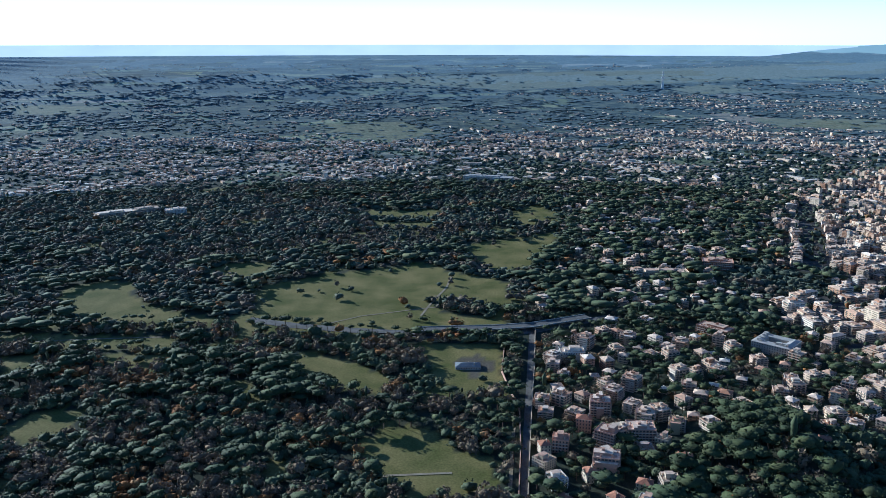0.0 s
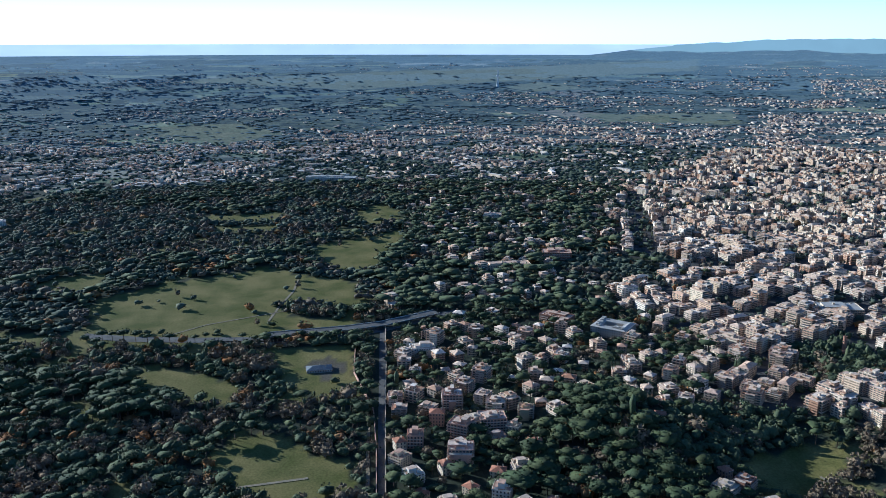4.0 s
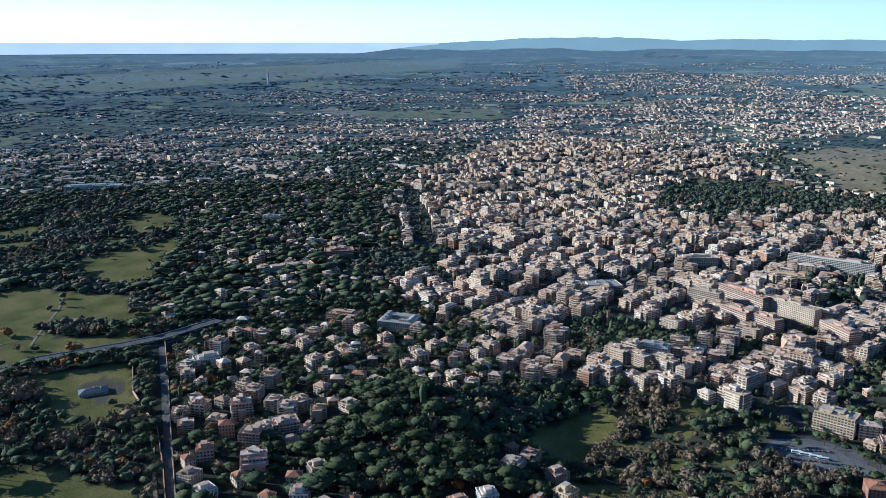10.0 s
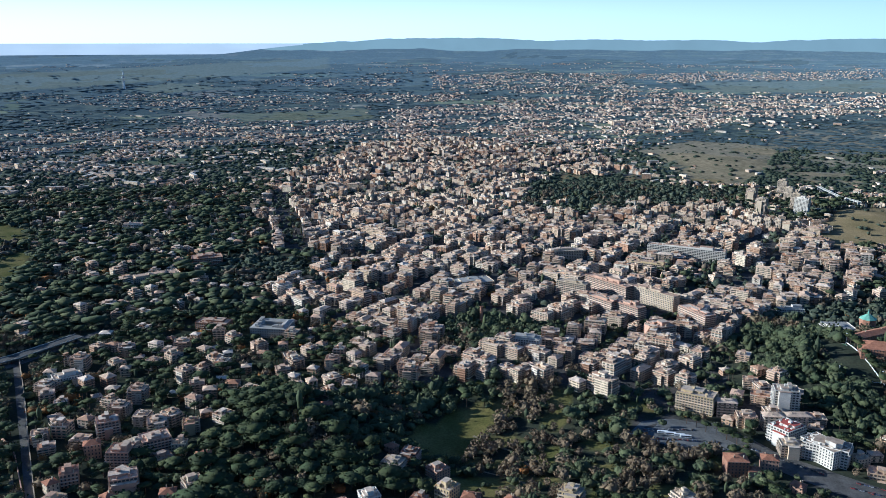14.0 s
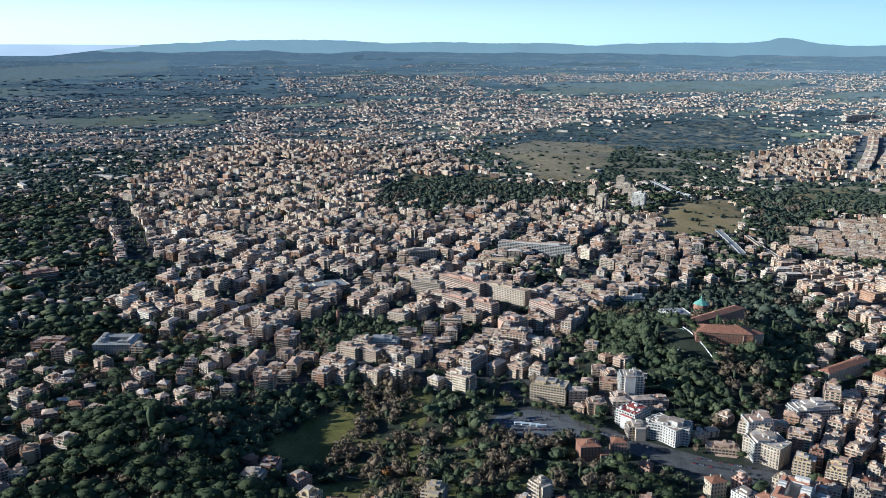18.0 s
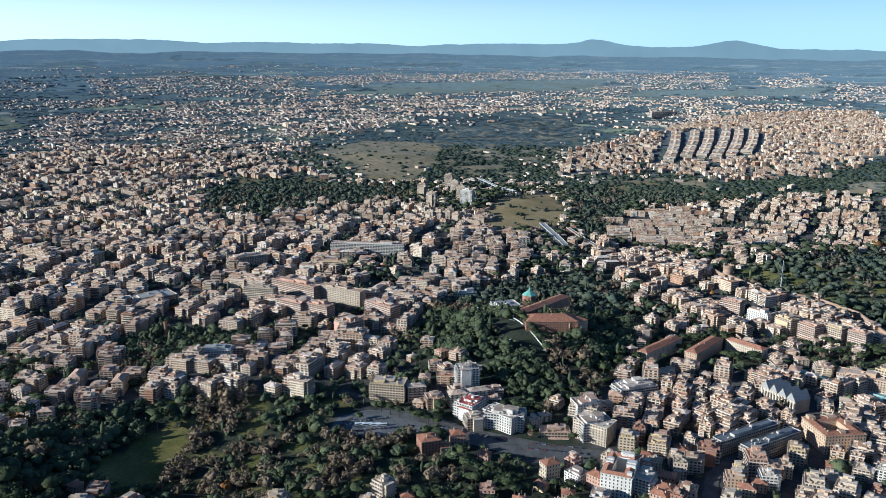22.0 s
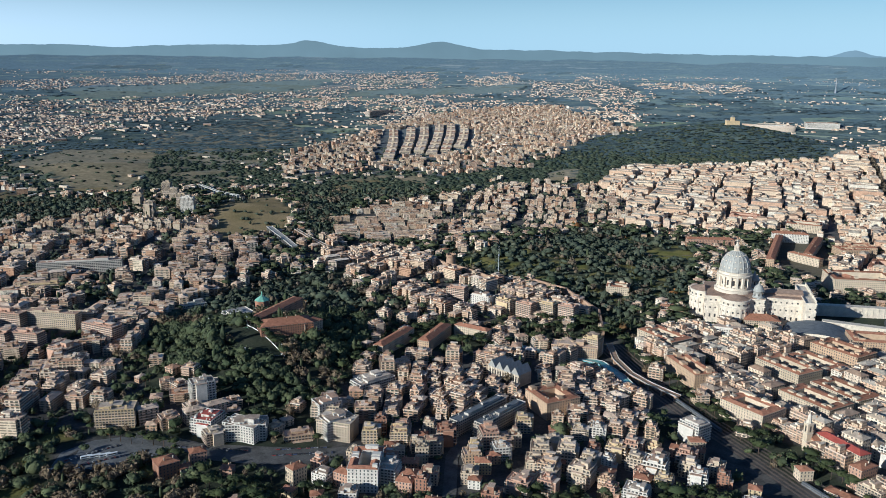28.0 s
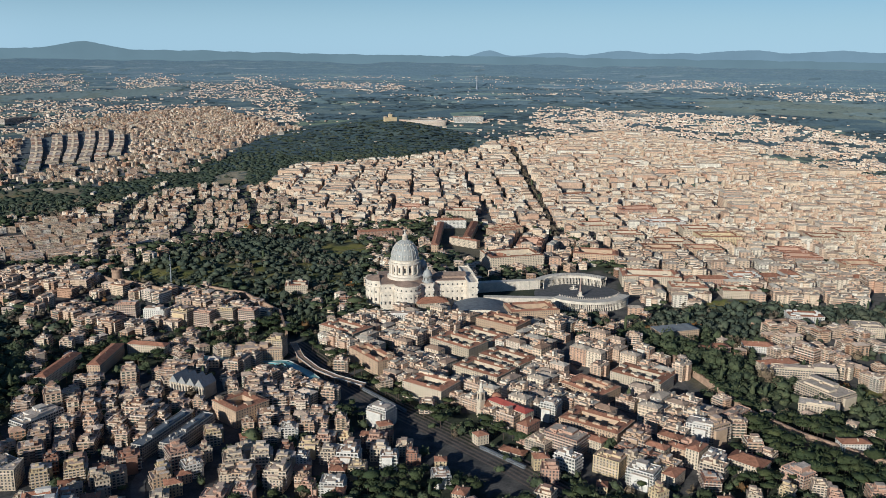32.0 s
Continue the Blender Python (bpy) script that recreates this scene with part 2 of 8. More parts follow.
def part(name, data, parent, label="", m=None):
    """A mesh as one object under its thing."""
    ob = new(name, data)
    ob.parent = parent
    if m is not None:
        ob.matrix_basis = m
    return tagged(ob, label)


def thing(name, m, label, category, group=""):
    ob = new(name)
    ob.matrix_basis = m
    return tagged(ob, label, category, group)


def big_mesh(name, chunks, mats, smooth=False):
    """One mesh from chunks of (vertices, triangles, material index)."""
    nv = sum(len(c[0]) for c in chunks)
    V, T, M, k = np.empty((nv, 3)), [], [], 0
    for v, t, mi in chunks:
        V[k:k + len(v)] = v
        T.append(t + k)
        M.append(np.full(len(t), mi, np.int32))
        k += len(v)
    T, M = np.concatenate(T), np.concatenate(M)
    me = bpy.data.meshes.new(name)
    me.vertices.add(nv)
    me.vertices.foreach_set("co", V.ravel())
    me.loops.add(3 * len(T))
    me.loops.foreach_set("vertex_index", T.astype(np.int32).ravel())
    me.polygons.add(len(T))
    me.polygons.foreach_set("loop_start", np.arange(0, 3 * len(T), 3, dtype=np.int32))
    for m in mats:
        me.materials.append(m)
    me.polygons.foreach_set("material_index", M)
    me.polygons.foreach_set("use_smooth", np.full(len(T), bool(smooth)))
    me.update(calc_edges=True)
    return me


def spread(shape, at, size, turn):
    """Copies of a (vertices, triangles) shape at many places, as one chunk."""
    v, t = shape
    n = len(at)
    c, s = np.cos(turn)[:, None], np.sin(turn)[:, None]
    p = v[None] * size[:, None, :]
    x, y = p[..., 0] * c - p[..., 1] * s, p[..., 0] * s + p[..., 1] * c
    out = np.stack([x, y, p[..., 2]], -1) + at[:, None, :]
    tri = t[None] + (np.arange(n) * len(v))[:, None, None]
    return out.reshape(-1, 3), tri.reshape(-1, 3)


# ---- the lie of the land ----
# hills: east, north, half widths, height
HILLS = (
    (-640, 1010, 130, 150, 40),
    (-430, 1690, 230, 170, 26),
    (-1245, 1900, 150, 140, 22),
    (-2080, 2330, 260, 210, 30),
    (-110, 4100, 420, 330, 105),
    (330, 1180, 150, 110, 16),
    (-900, 620, 200, 120, 14),
    (-754, 455, 110, 80, -18),
    (-874, 300, 120, 90, 16),
    (-720, 528, 150, 100, -10),
)
NEAR, RIM = 2600.0, 4750.0


def hill_height(x, y):
    z = 0 * x
    for hx, hy, sx, sy, h in HILLS:
        z = z + h * np.exp(-((x - hx) / sx) ** 2 - ((y - hy) / sy) ** 2)
    return z


def fold(x, y):
    """How much the far country is drawn towards the eye, fitted to its view; the land then rises in a bowl towards the
    horizon.
    """
    d = np.maximum(np.hypot(x, y), 1.0)
    return np.where(d > NEAR, (NEAR + (RIM - NEAR) * (1 - NEAR / d)) / d, 1.0)


def settle(x, y, z=0.0):
    """The place of a point of the map, z above the ground, in the scene; and its scale."""
    s = fold(x, y)
    return np.stack([x * s, y * s, H + s * (hill_height(x, y) + z - H)], -1), s


def fold_points(v):
    """Points of the unfolded map, drawn towards the eye into the bowl of the scene one by one."""
    s = fold(v[:, 0], v[:, 1])[:, None]
    return np.concatenate([v[:, :2] * s, H + s * (v[:, 2:] - H)], 1)


def ground_at(x, y):
    p, s = settle(np.array([float(x)]), np.array([float(y)]))
    return tuple(p[0]), float(s[0])


# ---- the plan: outlines on the map, in metres east and north ----
ZONES = (
    ('parking', ((500, 2742), (855, 2794), (828, 2703), (482, 2632))),
    ('bare', ((-661, 618), (-612, 637), (-574, 679), (-534, 636), (-502, 641), (-472, 622), (-581, 488), (-646, 566))),
    ('parking', ((-685, 657), (-672, 697), (-637, 724), (-612, 726), (-585, 715), (-557, 716), (-576, 681), (-614, 639), (-639, 623), (-666, 622))),
    ('clear', ((39, 2008), (159, 2270), (185, 2070), (181, 1852), (138, 1742), (83, 1811))),
    ('clear', ((363, 1108), (378, 1117), (407, 1035), (426, 951), (462, 890), (517, 817), (509, 803), (449, 875), (415, 940), (395, 1023))),
    ('meadow', ((552, 1474), (619, 1464), (597, 1418), (537, 1421))),
    ('meadow', ((605, 1048), (646, 1048), (623, 1007), (584, 1002))),
    ('meadow', ((-1737, -945), (-1757, -902), (-1682, -872), (-1678, -914))),
    ('meadow', ((-1876, -912), (-1863, -856), (-1799, -854))),
    ('meadow', ((-2150, -402), (-2154, -194), (-2053, -214), (-2060, -371))),
    ('meadow', ((-2008, -348), (-2015, -196), (-1952, -187), (-1945, -338))),
    ('meadow', ((-2429, -932), (-2454, -872), (-2370, -851), (-2347, -902))),
    ('meadow', ((-1864, -1192), (-1849, -1085), (-1790, -1093))),
    ('meadow', ((-1985, -682), (-2005, -602), (-1953, -601), (-1942, -660))),
    ('wood', ((-2047, -1075), (-2181, -935), (-2097, -839), (-1983, -853), (-1957, -1000))),
    ('bare', ((664, 2742), (1233, 2982), (1201, 2876), (652, 2651))),
    ('bare', ((1601, 3836), (1775, 3095), (1695, 2951), (1497, 3582))),
    ('meadow', ((-214, 1864), (-109, 1914), (-92, 1838), (-163, 1785))),
    ('meadow', ((-542, 1598), (-460, 1595), (-462, 1561), (-527, 1566))),
    ('meadow', ((-1801, -100), (-1843, -40), (-1823, 29), (-1953, 97), (-1749, 58), (-1608, 5), (-1635, -29), (-1690, -71))),
    ('meadow', ((-2126, -18), (-2268, 57), (-2149, 86), (-2048, 39))),
    ('meadow', ((-801, 391), (-841, 482), (-813, 524), (-783, 527), (-761, 480), (-755, 436), (-775, 399))),
    ('meadow', ((-789, 394), (-836, 480), (-810, 530), (-783, 528), (-779, 485), (-744, 463), (-731, 404))),
    ('meadow', ((-699, 400), (-679, 458), (-621, 439), (-659, 376))),
    ('meadow', ((-831, 441), (-824, 520), (-784, 528), (-774, 490), (-742, 459), (-763, 405))),
    ('dry', ((-1221, 1662), (-1331, 1930), (-1343, 2175), (-1100, 1898), (-1059, 1733), (-1123, 1607))),
    ('dry', ((-2517, 2307), (-2677, 2760), (-2372, 2945), (-1892, 2317), (-1755, 2007), (-1916, 1971), (-2140, 2146))),
    ('dry', ((-1185, 1669), (-1257, 1848), (-1332, 2166), (-1107, 1850), (-1060, 1692))),
    ('dry', ((-685, 2994), (-594, 3144), (-551, 2806), (-634, 2802))),
    ('pitch', ((-740, 1016), (-663, 1000), (-575, 948), (-613, 918))),
    ('plaza', ((272, 1622), (333, 1676), (392, 1676), (423, 1610), (393, 1510), (323, 1455), (273, 1491), (253, 1567))),
    ('rail', ((-200, 1256), (-169, 1256), (-96, 1103), (39, 932), (167, 784), (170, 770), (90, 772), (11, 874), (-121, 1053))),
    ('pines', ((-958, 254), (-946, 325), (-813, 319), (-766, 361), (-675, 331), (-737, 142), (-810, 176))),
    ('pines', ((-1071, -485), (-1112, -394), (-1069, -268), (-999, -192), (-946, -211), (-938, -301), (-979, -417))),
    ('pines', ((405, 960), (465, 935), (553, 881), (488, 766), (431, 766), (396, 883))),
    ('bare', ((-882, 508), (-874, 554), (-709, 710), (-665, 677), (-673, 630), (-619, 615), (-576, 659), (-518, 665), (-486, 610), (-659, 376), (-792, 454), (-777, 541))),
    ('bare', ((-1628, -779), (-1716, -593), (-1899, -383), (-1947, -176), (-2024, -17), (-1872, -27), (-1797, -262), (-1677, -483), (-1548, -674))),
    ('wood', ((-2156, -1402), (-2379, -846), (-2165, -405), (-2123, -47), (-1952, -122), (-1899, -383), (-1716, -593), (-1628, -779), (-1672, -1100))),
    ('wood', ((-814, 927), (-865, 1104), (-867, 1207), (-852, 1317), (-742, 1454), (-624, 1315), (-521, 1144), (-496, 1002), (-480, 908), (-507, 828), (-576, 829), (-657, 865))),
    ('wood', ((-839, 309), (-920, 399), (-882, 524), (-827, 501), (-793, 387), (-801, 363))),
    ('wood', ((-555, 1586), (-479, 1742), (-359, 2030), (-140, 1991), (-95, 1889), (-87, 1488), (-226, 1429), (-301, 1497), (-456, 1501))),
    ('wood', ((-307, 1527), (-177, 1432), (-138, 1278), (-183, 1288), (-278, 1441))),
    ('wood', ((-2750, 3369), (-2754, 4535), (-2165, 3909), (-1811, 2990), (-1577, 2387), (-1766, 2193), (-1891, 2194))),
    ('wood', ((-1005, 2716), (-778, 3246), (-626, 3557), (-416, 3061), (-510, 2779), (-774, 2691), (-934, 2227), (-1184, 2154), (-1368, 2265), (-1209, 2671))),
    ('wood', ((-837, 3288), (-597, 4906), (-273, 5561), (-16, 5370), (303, 3927), (289, 3738), (-10, 3560), (-275, 3321), (-471, 3151), (-506, 2870), (-665, 2741))),
    ('blocks', ((360, 1529), (516, 1542), (907, 1514), (851, 1413), (641, 1446), (458, 1421), (341, 1315))),
    ('wood', ((321, 1232), (458, 1421), (641, 1446), (847, 1406), (786, 1297), (583, 1282), (503, 1218), (456, 1238), (385, 1127))),
    ('wood', ((398, 1168), (509, 1146), (615, 992), (570, 911), (476, 959), (408, 968))),
    ('wood', ((-468, 1626), (-325, 1815), (-110, 1926), (-98, 1704), (-176, 1567), (-122, 1434), (-221, 1431), (-336, 1516))),
    ('wood', ((-2539, 1800), (-1972, 1596), (-1896, 1826), (-1752, 1860), (-1581, 1686), (-1665, 1541), (-1802, 1463))),
    ('wood', ((-2074, 1484), (-1976, 1627), (-1763, 1684), (-1664, 1529), (-1712, 1391))),
    ('gardens', ((-1312, 1039), (-1350, 1243), (-1235, 1409), (-1103, 1262), (-1213, 1182), (-1225, 1013))),
    ('rows', ((-928, 1779), (-974, 1927), (-973, 2162), (-803, 2147), (-686, 1796), (-730, 1694), (-811, 1666))),
    ('cityrow', ((-1665, 530), (-2262, 715), (-2368, 838), (-1836, 714), (-1592, 595))),
    ('city', ((-1709, 550), (-2387, 773), (-2765, 1076), (-3248, 1463), (-3211, 1872), (-2612, 2089), (-2015, 1947), (-1879, 1770), (-1919, 1537), (-1592, 1313), (-1493, 1132), (-1436, 1028), (-1412, 818), (-1401, 761), (-1501, 617))),
    ('city', ((-1457, 466), (-1491, 617), (-1363, 748), (-1166, 792), (-1037, 592), (-1076, 520), (-1210, 473), (-1380, 441))),
    ('city', ((-1017, 460), (-1075, 543), (-952, 767), (-932, 853), (-801, 890), (-680, 803), (-589, 811), (-554, 757), (-647, 736), (-706, 698), (-768, 639), (-882, 508), (-939, 439))),
    ('city', ((-1425, 800), (-1449, 1099), (-1245, 1058), (-1062, 1110), (-942, 1157), (-847, 1058), (-812, 952), (-816, 894), (-944, 875), (-972, 806), (-1050, 667), (-1263, 696))),
    ('city', ((-1339, 1373), (-1430, 1635), (-1280, 1729), (-983, 1586), (-894, 1402), (-894, 1245), (-876, 1118), (-1010, 1153))),
    ('city', ((-906, 2164), (-820, 2460), (-805, 2735), (-521, 2835), (-334, 2529), (-281, 2184), (-431, 2025), (-643, 1735), (-756, 1916))),
    ('city', ((-1559, 2578), (-1739, 3053), (-1839, 3837), (-1893, 4365), (-1957, 5609), (-1469, 6426), (-694, 4875), (-602, 3875), (-794, 3232), (-897, 2968), (-990, 2728), (-1234, 2821), (-1358, 2544))),
    ('city', ((-892, 1556), (-861, 1680), (-685, 1652), (-541, 1533), (-439, 1515), (-272, 1428), (-247, 1318), (-360, 1296), (-400, 1231), (-585, 1347), (-737, 1468))),
    ('dense', ((-476, 862), (-454, 945), (-459, 1028), (-420, 1105), (-266, 1075), (-170, 1070), (-119, 976), (-47, 924), (32, 898), (32, 833), (-354, 682))),
    ('city', ((-479, 851), (-461, 1019), (-361, 1142), (-126, 1172), (-82, 885), (-349, 684))),
    ('blocks', ((-143, 1256), (-79, 1370), (64, 1371), (260, 1335), (252, 1196), (320, 1161), (385, 1127), (391, 960), (351, 817), (274, 769), (187, 795), (89, 963), (-25, 1072))),
    ('blocks', ((-488, 2392), (-429, 3153), (-187, 3326), (259, 3665), (480, 4093), (1195, 4749), (1628, 3838), (1728, 2980), (896, 1495), (516, 1542), (440, 1677), (386, 2033), (206, 2062), (116, 2243), (-34, 2126), (-349, 2117))),
    ('blocks', ((192, 2062), (386, 2033), (338, 1699), (170, 1673))),
    ('blocks', ((516, 1542), (896, 1495), (828, 1373), (670, 1543))),
    ('city', ((554, 1281), (778, 1283), (615, 992), (568, 1029), (509, 1146))),
    ('farfield', ((-9200, -1935), (-16430, 6665), (-11265, 4587), (-7351, -82))),
    ('farfield', ((-5489, -3398), (-5315, -2680), (-4713, -2584), (-4790, -2973))),
    ('farfield', ((-4358, -1043), (-4546, -654), (-4019, -309), (-3659, -553), (-3854, -818))),
    ('farfield', ((-3664, 7693), (-2531, 9986), (-2254, 8023), (-3350, 6587))),
    ('farfield', ((-6166, 6374), (-5131, 9799), (-4033, 7250), (-4879, 5309))),
    ('farfield', ((-7492, 1231), (-8570, 1848), (-7449, 2002), (-6849, 1389))),
    ('farfield', ((-4876, 1267), (-4924, 2230), (-4220, 1973), (-4436, 1261))),
    ('farcity', ((-3953, 1465), (-4359, 2346), (-5022, 3700), (-5044, 5392), (-4083, 4982), (-3141, 3641), (-2931, 2751), (-2840, 2330), (-2557, 1727), (-2884, 1116))),
    ('farcity', ((-5213, 3439), (-5000, 4813), (-3774, 7190), (-3667, 9947), (-3030, 8245), (-2764, 5845), (-3299, 4030), (-3509, 3756), (-4408, 2905))),
    ('farcity', ((-6448, 1753), (-5889, 3571), (-5077, 3165), (-5499, 1810))),
    ('farcity', ((-6979, 5007), (-5481, 5487), (-4952, 4643), (-5684, 3857))),
    ('farcity', ((-7202, 6929), (-7257, 10069), (-6506, 12161), (-5375, 9785), (-6348, 6353))),
    ('farcity', ((-6360, 11564), (-4632, 12526), (-3667, 9947), (-3934, 8040))),
    ('farcity', ((-4624, 2999), (-4518, 3923), (-3679, 4966), (-3141, 4740), (-3383, 3110), (-3062, 1968))),
    ('farcity', ((-3822, 4184), (-4637, 5935), (-4054, 8587), (-2687, 9092), (-2390, 7413), (-2958, 4593))),
    ('farcity', ((-7941, 6925), (-7499, 9608), (-6282, 7837), (-6744, 6236))),
    ('farcity', ((-6784, 9818), (-5452, 12801), (-4388, 10311), (-5547, 8614))),
    ('farcity', ((-3214, 8139), (-955, 7257), (-665, 5623), (-1775, 7961), (-2908, 7511))),
    ('farcity', ((-2561, 12820), (-2253, 13755), (-1825, 10804), (-2097, 10533))),
    ('farcity', ((-1490, 11137), (-510, 12112), (-402, 9797), (-1108, 9550))),
    ('farcity', ((-4065, 1173), (-4897, 2794), (-4231, 3778), (-2493, 2253), (-2784, 1159))),
    ('farcity', ((-6890, 452), (-6968, 1616), (-5536, 2204), (-5246, 1400), (-5895, 768))),
    ('farcity', ((-8632, 2795), (-8276, 4238), (-6923, 3441), (-7422, 2512))),
    ('farcity', ((-8787, 4846), (-8193, 7253), (-5457, 4853), (-6132, 3490))),
    ('farcity', ((-3694, -875), (-3753, -369), (-3148, -278), (-3174, -759))),
    ('farcity', ((-3948, -316), (-4087, 52), (-3830, 597), (-3194, 762), (-2866, 563), (-3128, -200))),
    ('farcity', ((-3359, -2151), (-3542, -1877), (-3809, -1337), (-3678, -332), (-2869, -259), (-2498, -605), (-2383, -1018), (-2259, -1382), (-2236, -1452))),
    ('farcity', ((-5205, -1457), (-5509, -497), (-4903, -442), (-4837, -1189))),
    ('farcity', ((-9300, -2270), (-9560, -862), (-8382, -756), (-8075, -1919))),
    ('farcity', ((-16996, -9432), (-17060, -8742), (-15122, -7701), (-15071, -8262))),
    ('farcity', ((-3937, 116), (-4707, 1164), (-5326, 2197), (-3607, 1505), (-3389, 632))),
    ('farcity', ((-2923, 6234), (-2763, 6939), (-1739, 6760), (-727, 5999), (-608, 4507), (-1020, 3642), (-1474, 3093))),
    ('farcity', ((-2854, 11154), (-1689, 10602), (-882, 8185), (-925, 6902), (-1940, 7958))),
    ('farcity', ((-4000, 11809), (-3628, 13206), (-2704, 10302), (-2886, 8829))),
    ('farcity', ((934, 6241), (1662, 6651), (2378, 6167), (2448, 4267), (1653, 2846), (1374, 3517), (1116, 4429), (794, 5061))),
    ('farcity', ((-883, 10841), (-185, 11418), (-30, 9541), (-489, 8810))),
    ('farcity', ((2973, 11983), (5271, 13800), (4555, 11502), (2675, 10215))),
    ('farcity', ((3969, 9837), (5802, 10260), (4723, 8332), (3769, 8341))),
    ('farfield', ((2844, 8453), (4448, 7840), (3294, 5779), (2827, 6229), (2374, 6761))),
)
PATCHES = (
    # the street corner by the car park
    ('parking', ((-507, 712), (-472, 736), (-416, 770), (-388, 738), (-443, 703))),
    # the park's fields and clumps
    ('wood', ((-1506, -733), (-1535, -680), (-1490, -562), (-1359, -443), (-1286, -427), (-1309, -546), (-1373, -658))),
    ('wood', ((-1384, -149), (-1395, -106), (-1363, -27), (-1303, -33), (-1320, -110))),
    ('wood', ((-1142, -239), (-1161, -180), (-1128, -138), (-1057, -134), (-1078, -175), (-1103, -219))),
    ('clear', ((-1107, -80), (-1136, -46), (-1087, -24), (-1053, -50))),
    ('meadow', ((-1249, -462), (-1317, -452), (-1425, -457), (-1458, -455), (-1484, -409), (-1549, -337), (-1590, -244), (-1639, -188), (-1576, -126), (-1535, -51), (-1500, -10), (-1355, -13), (-1211, -19), (-1202, -126), (-1195, -228), (-1194, -359))),
    ('meadow', ((-1360, -807), (-1413, -799), (-1455, -744), (-1440, -694), (-1372, -663), (-1304, -598), (-1269, -492), (-1222, -457), (-1207, -570), (-1229, -691), (-1283, -732))),
    ('meadow', ((-1749, -109), (-1824, -77), (-1864, 11), (-1953, 97), (-1807, 91), (-1724, 46), (-1580, 16), (-1583, -44))),
    ('meadow', ((-2098, -10), (-2234, 26), (-2180, 106), (-2054, 101), (-1982, 11))),
    ('meadow', ((-1157, -780), (-1165, -694), (-1171, -509), (-1115, -487), (-1108, -620), (-1106, -748))),
    ('meadow', ((-1068, -724), (-1068, -674), (-1020, -642), (-990, -675))),
    ('meadow', ((-1097, -589), (-1097, -488), (-1032, -465), (-1031, -520), (-1064, -572))),
    ('meadow', ((-1124, -339), (-1124, -281), (-1098, -227), (-1043, -162), (-974, -159), (-996, -229), (-1032, -282))),
    ('meadow', ((-1158, -264), (-1164, -139), (-1098, -131), (-1097, -194))),
    ('meadow', ((-1174, -144), (-1184, -20), (-1102, -15), (-997, -10), (-993, -54), (-1048, -106))),
    ('meadow', ((-852, -172), (-886, -146), (-899, -121), (-894, -91), (-842, -58), (-838, -14), (-764, -15), (-748, -56), (-757, -97), (-775, -122), (-796, -155))),
    ('meadow', ((-843, -591), (-894, -573), (-917, -535), (-903, -510), (-849, -503), (-813, -539))),
    ('meadow', ((-1001, -380), (-1018, -355), (-964, -294), (-952, -330))),
    ('meadow', ((-1535, -595), (-1587, -574), (-1612, -489), (-1507, -458), (-1483, -549))),
    ('wood', ((-1265, 2199), (-1260, 2313), (-1089, 2279), (-971, 1915), (-885, 1705), (-979, 1750))),
    ('wood', ((-1995, 1799), (-1827, 1816), (-1792, 1930), (-1658, 1950), (-1613, 1873), (-1640, 1662), (-1698, 1523), (-1888, 1593))),
    ('wood', ((-1090, 598), (-1087, 690), (-1006, 756), (-938, 755), (-938, 662), (-942, 566), (-980, 548))),
    ('wood', ((-914, 385), (-926, 450), (-862, 509), (-834, 508), (-824, 438), (-766, 378), (-775, 331), (-872, 353))),
    ('wood', ((-2109, 1473), (-2198, 1751), (-2076, 1886), (-1883, 1864), (-1665, 1647), (-1682, 1487), (-1667, 1324), (-1884, 1337))),
    ('wood', ((-1687, 464), (-1664, 532), (-1502, 586), (-1457, 466), (-1441, 395), (-1532, 364))),
    ('city', ((-1577, 1125), (-1659, 1350), (-1677, 1569), (-1608, 1713), (-1475, 1805), (-1059, 1320), (-1128, 1223), (-1244, 987), (-1330, 974))),
)
ZONES = PATCHES + ZONES
KINDS = ("meadow", "dry", "pitch", "parking", "plaza", "clear", "rail", "pines", "bare", "wood", "gardens", "rows", "cityrow", "city", "dense", "blocks", "farcity", "farfield", "")


def inside(poly, x, y):
    hit = np.zeros(x.shape, bool)
    px, py = np.array(poly, float).T
    box = (x >= px.min()) & (x <= px.max()) & (y >= py.min()) & (y <= py.max())
    xb, yb = x[box], y[box]
    h = np.zeros(xb.shape, bool)
    for i in range(len(px)):
        x0, y0, x1, y1 = px[i - 1], py[i - 1], px[i], py[i]
        if y0 != y1:
            h ^= ((y0 > yb) != (y1 > yb)) & (xb < (x1 - x0) * (yb - y0) / (y1 - y0) + x0)
    hit[box] = h
    return hit


def zone_of(x, y):
    """Index into KINDS and of the outline, for arrays of places."""
    kind, which = np.full(x.shape, len(KINDS) - 1), np.full(x.shape, -1)
    for i, (k, poly) in enumerate(ZONES):
        todo = (which < 0)
        hit = todo & inside(poly, x, y)
        kind[hit], which[hit] = KINDS.index(k), i
    return kind, which


def wave(x, y, scale, seed=0):
    """Smooth made-up values about 0, from a few crossed sines."""
    r = np.random.RandomState(seed)
    out = 0 * x
    for k in range(6):
        a, f, p = r.rand() * 6.28, (0.6 + 1.3 * r.rand()) / scale * 6.28, r.rand() * 6.28
        out = out + np.sin((x * np.cos(a) + y * np.sin(a)) * f + p + 1.5 * np.sin((x * np.sin(a) - y * np.cos(a)) * f * 0.6 + p))
    return out / 3.0


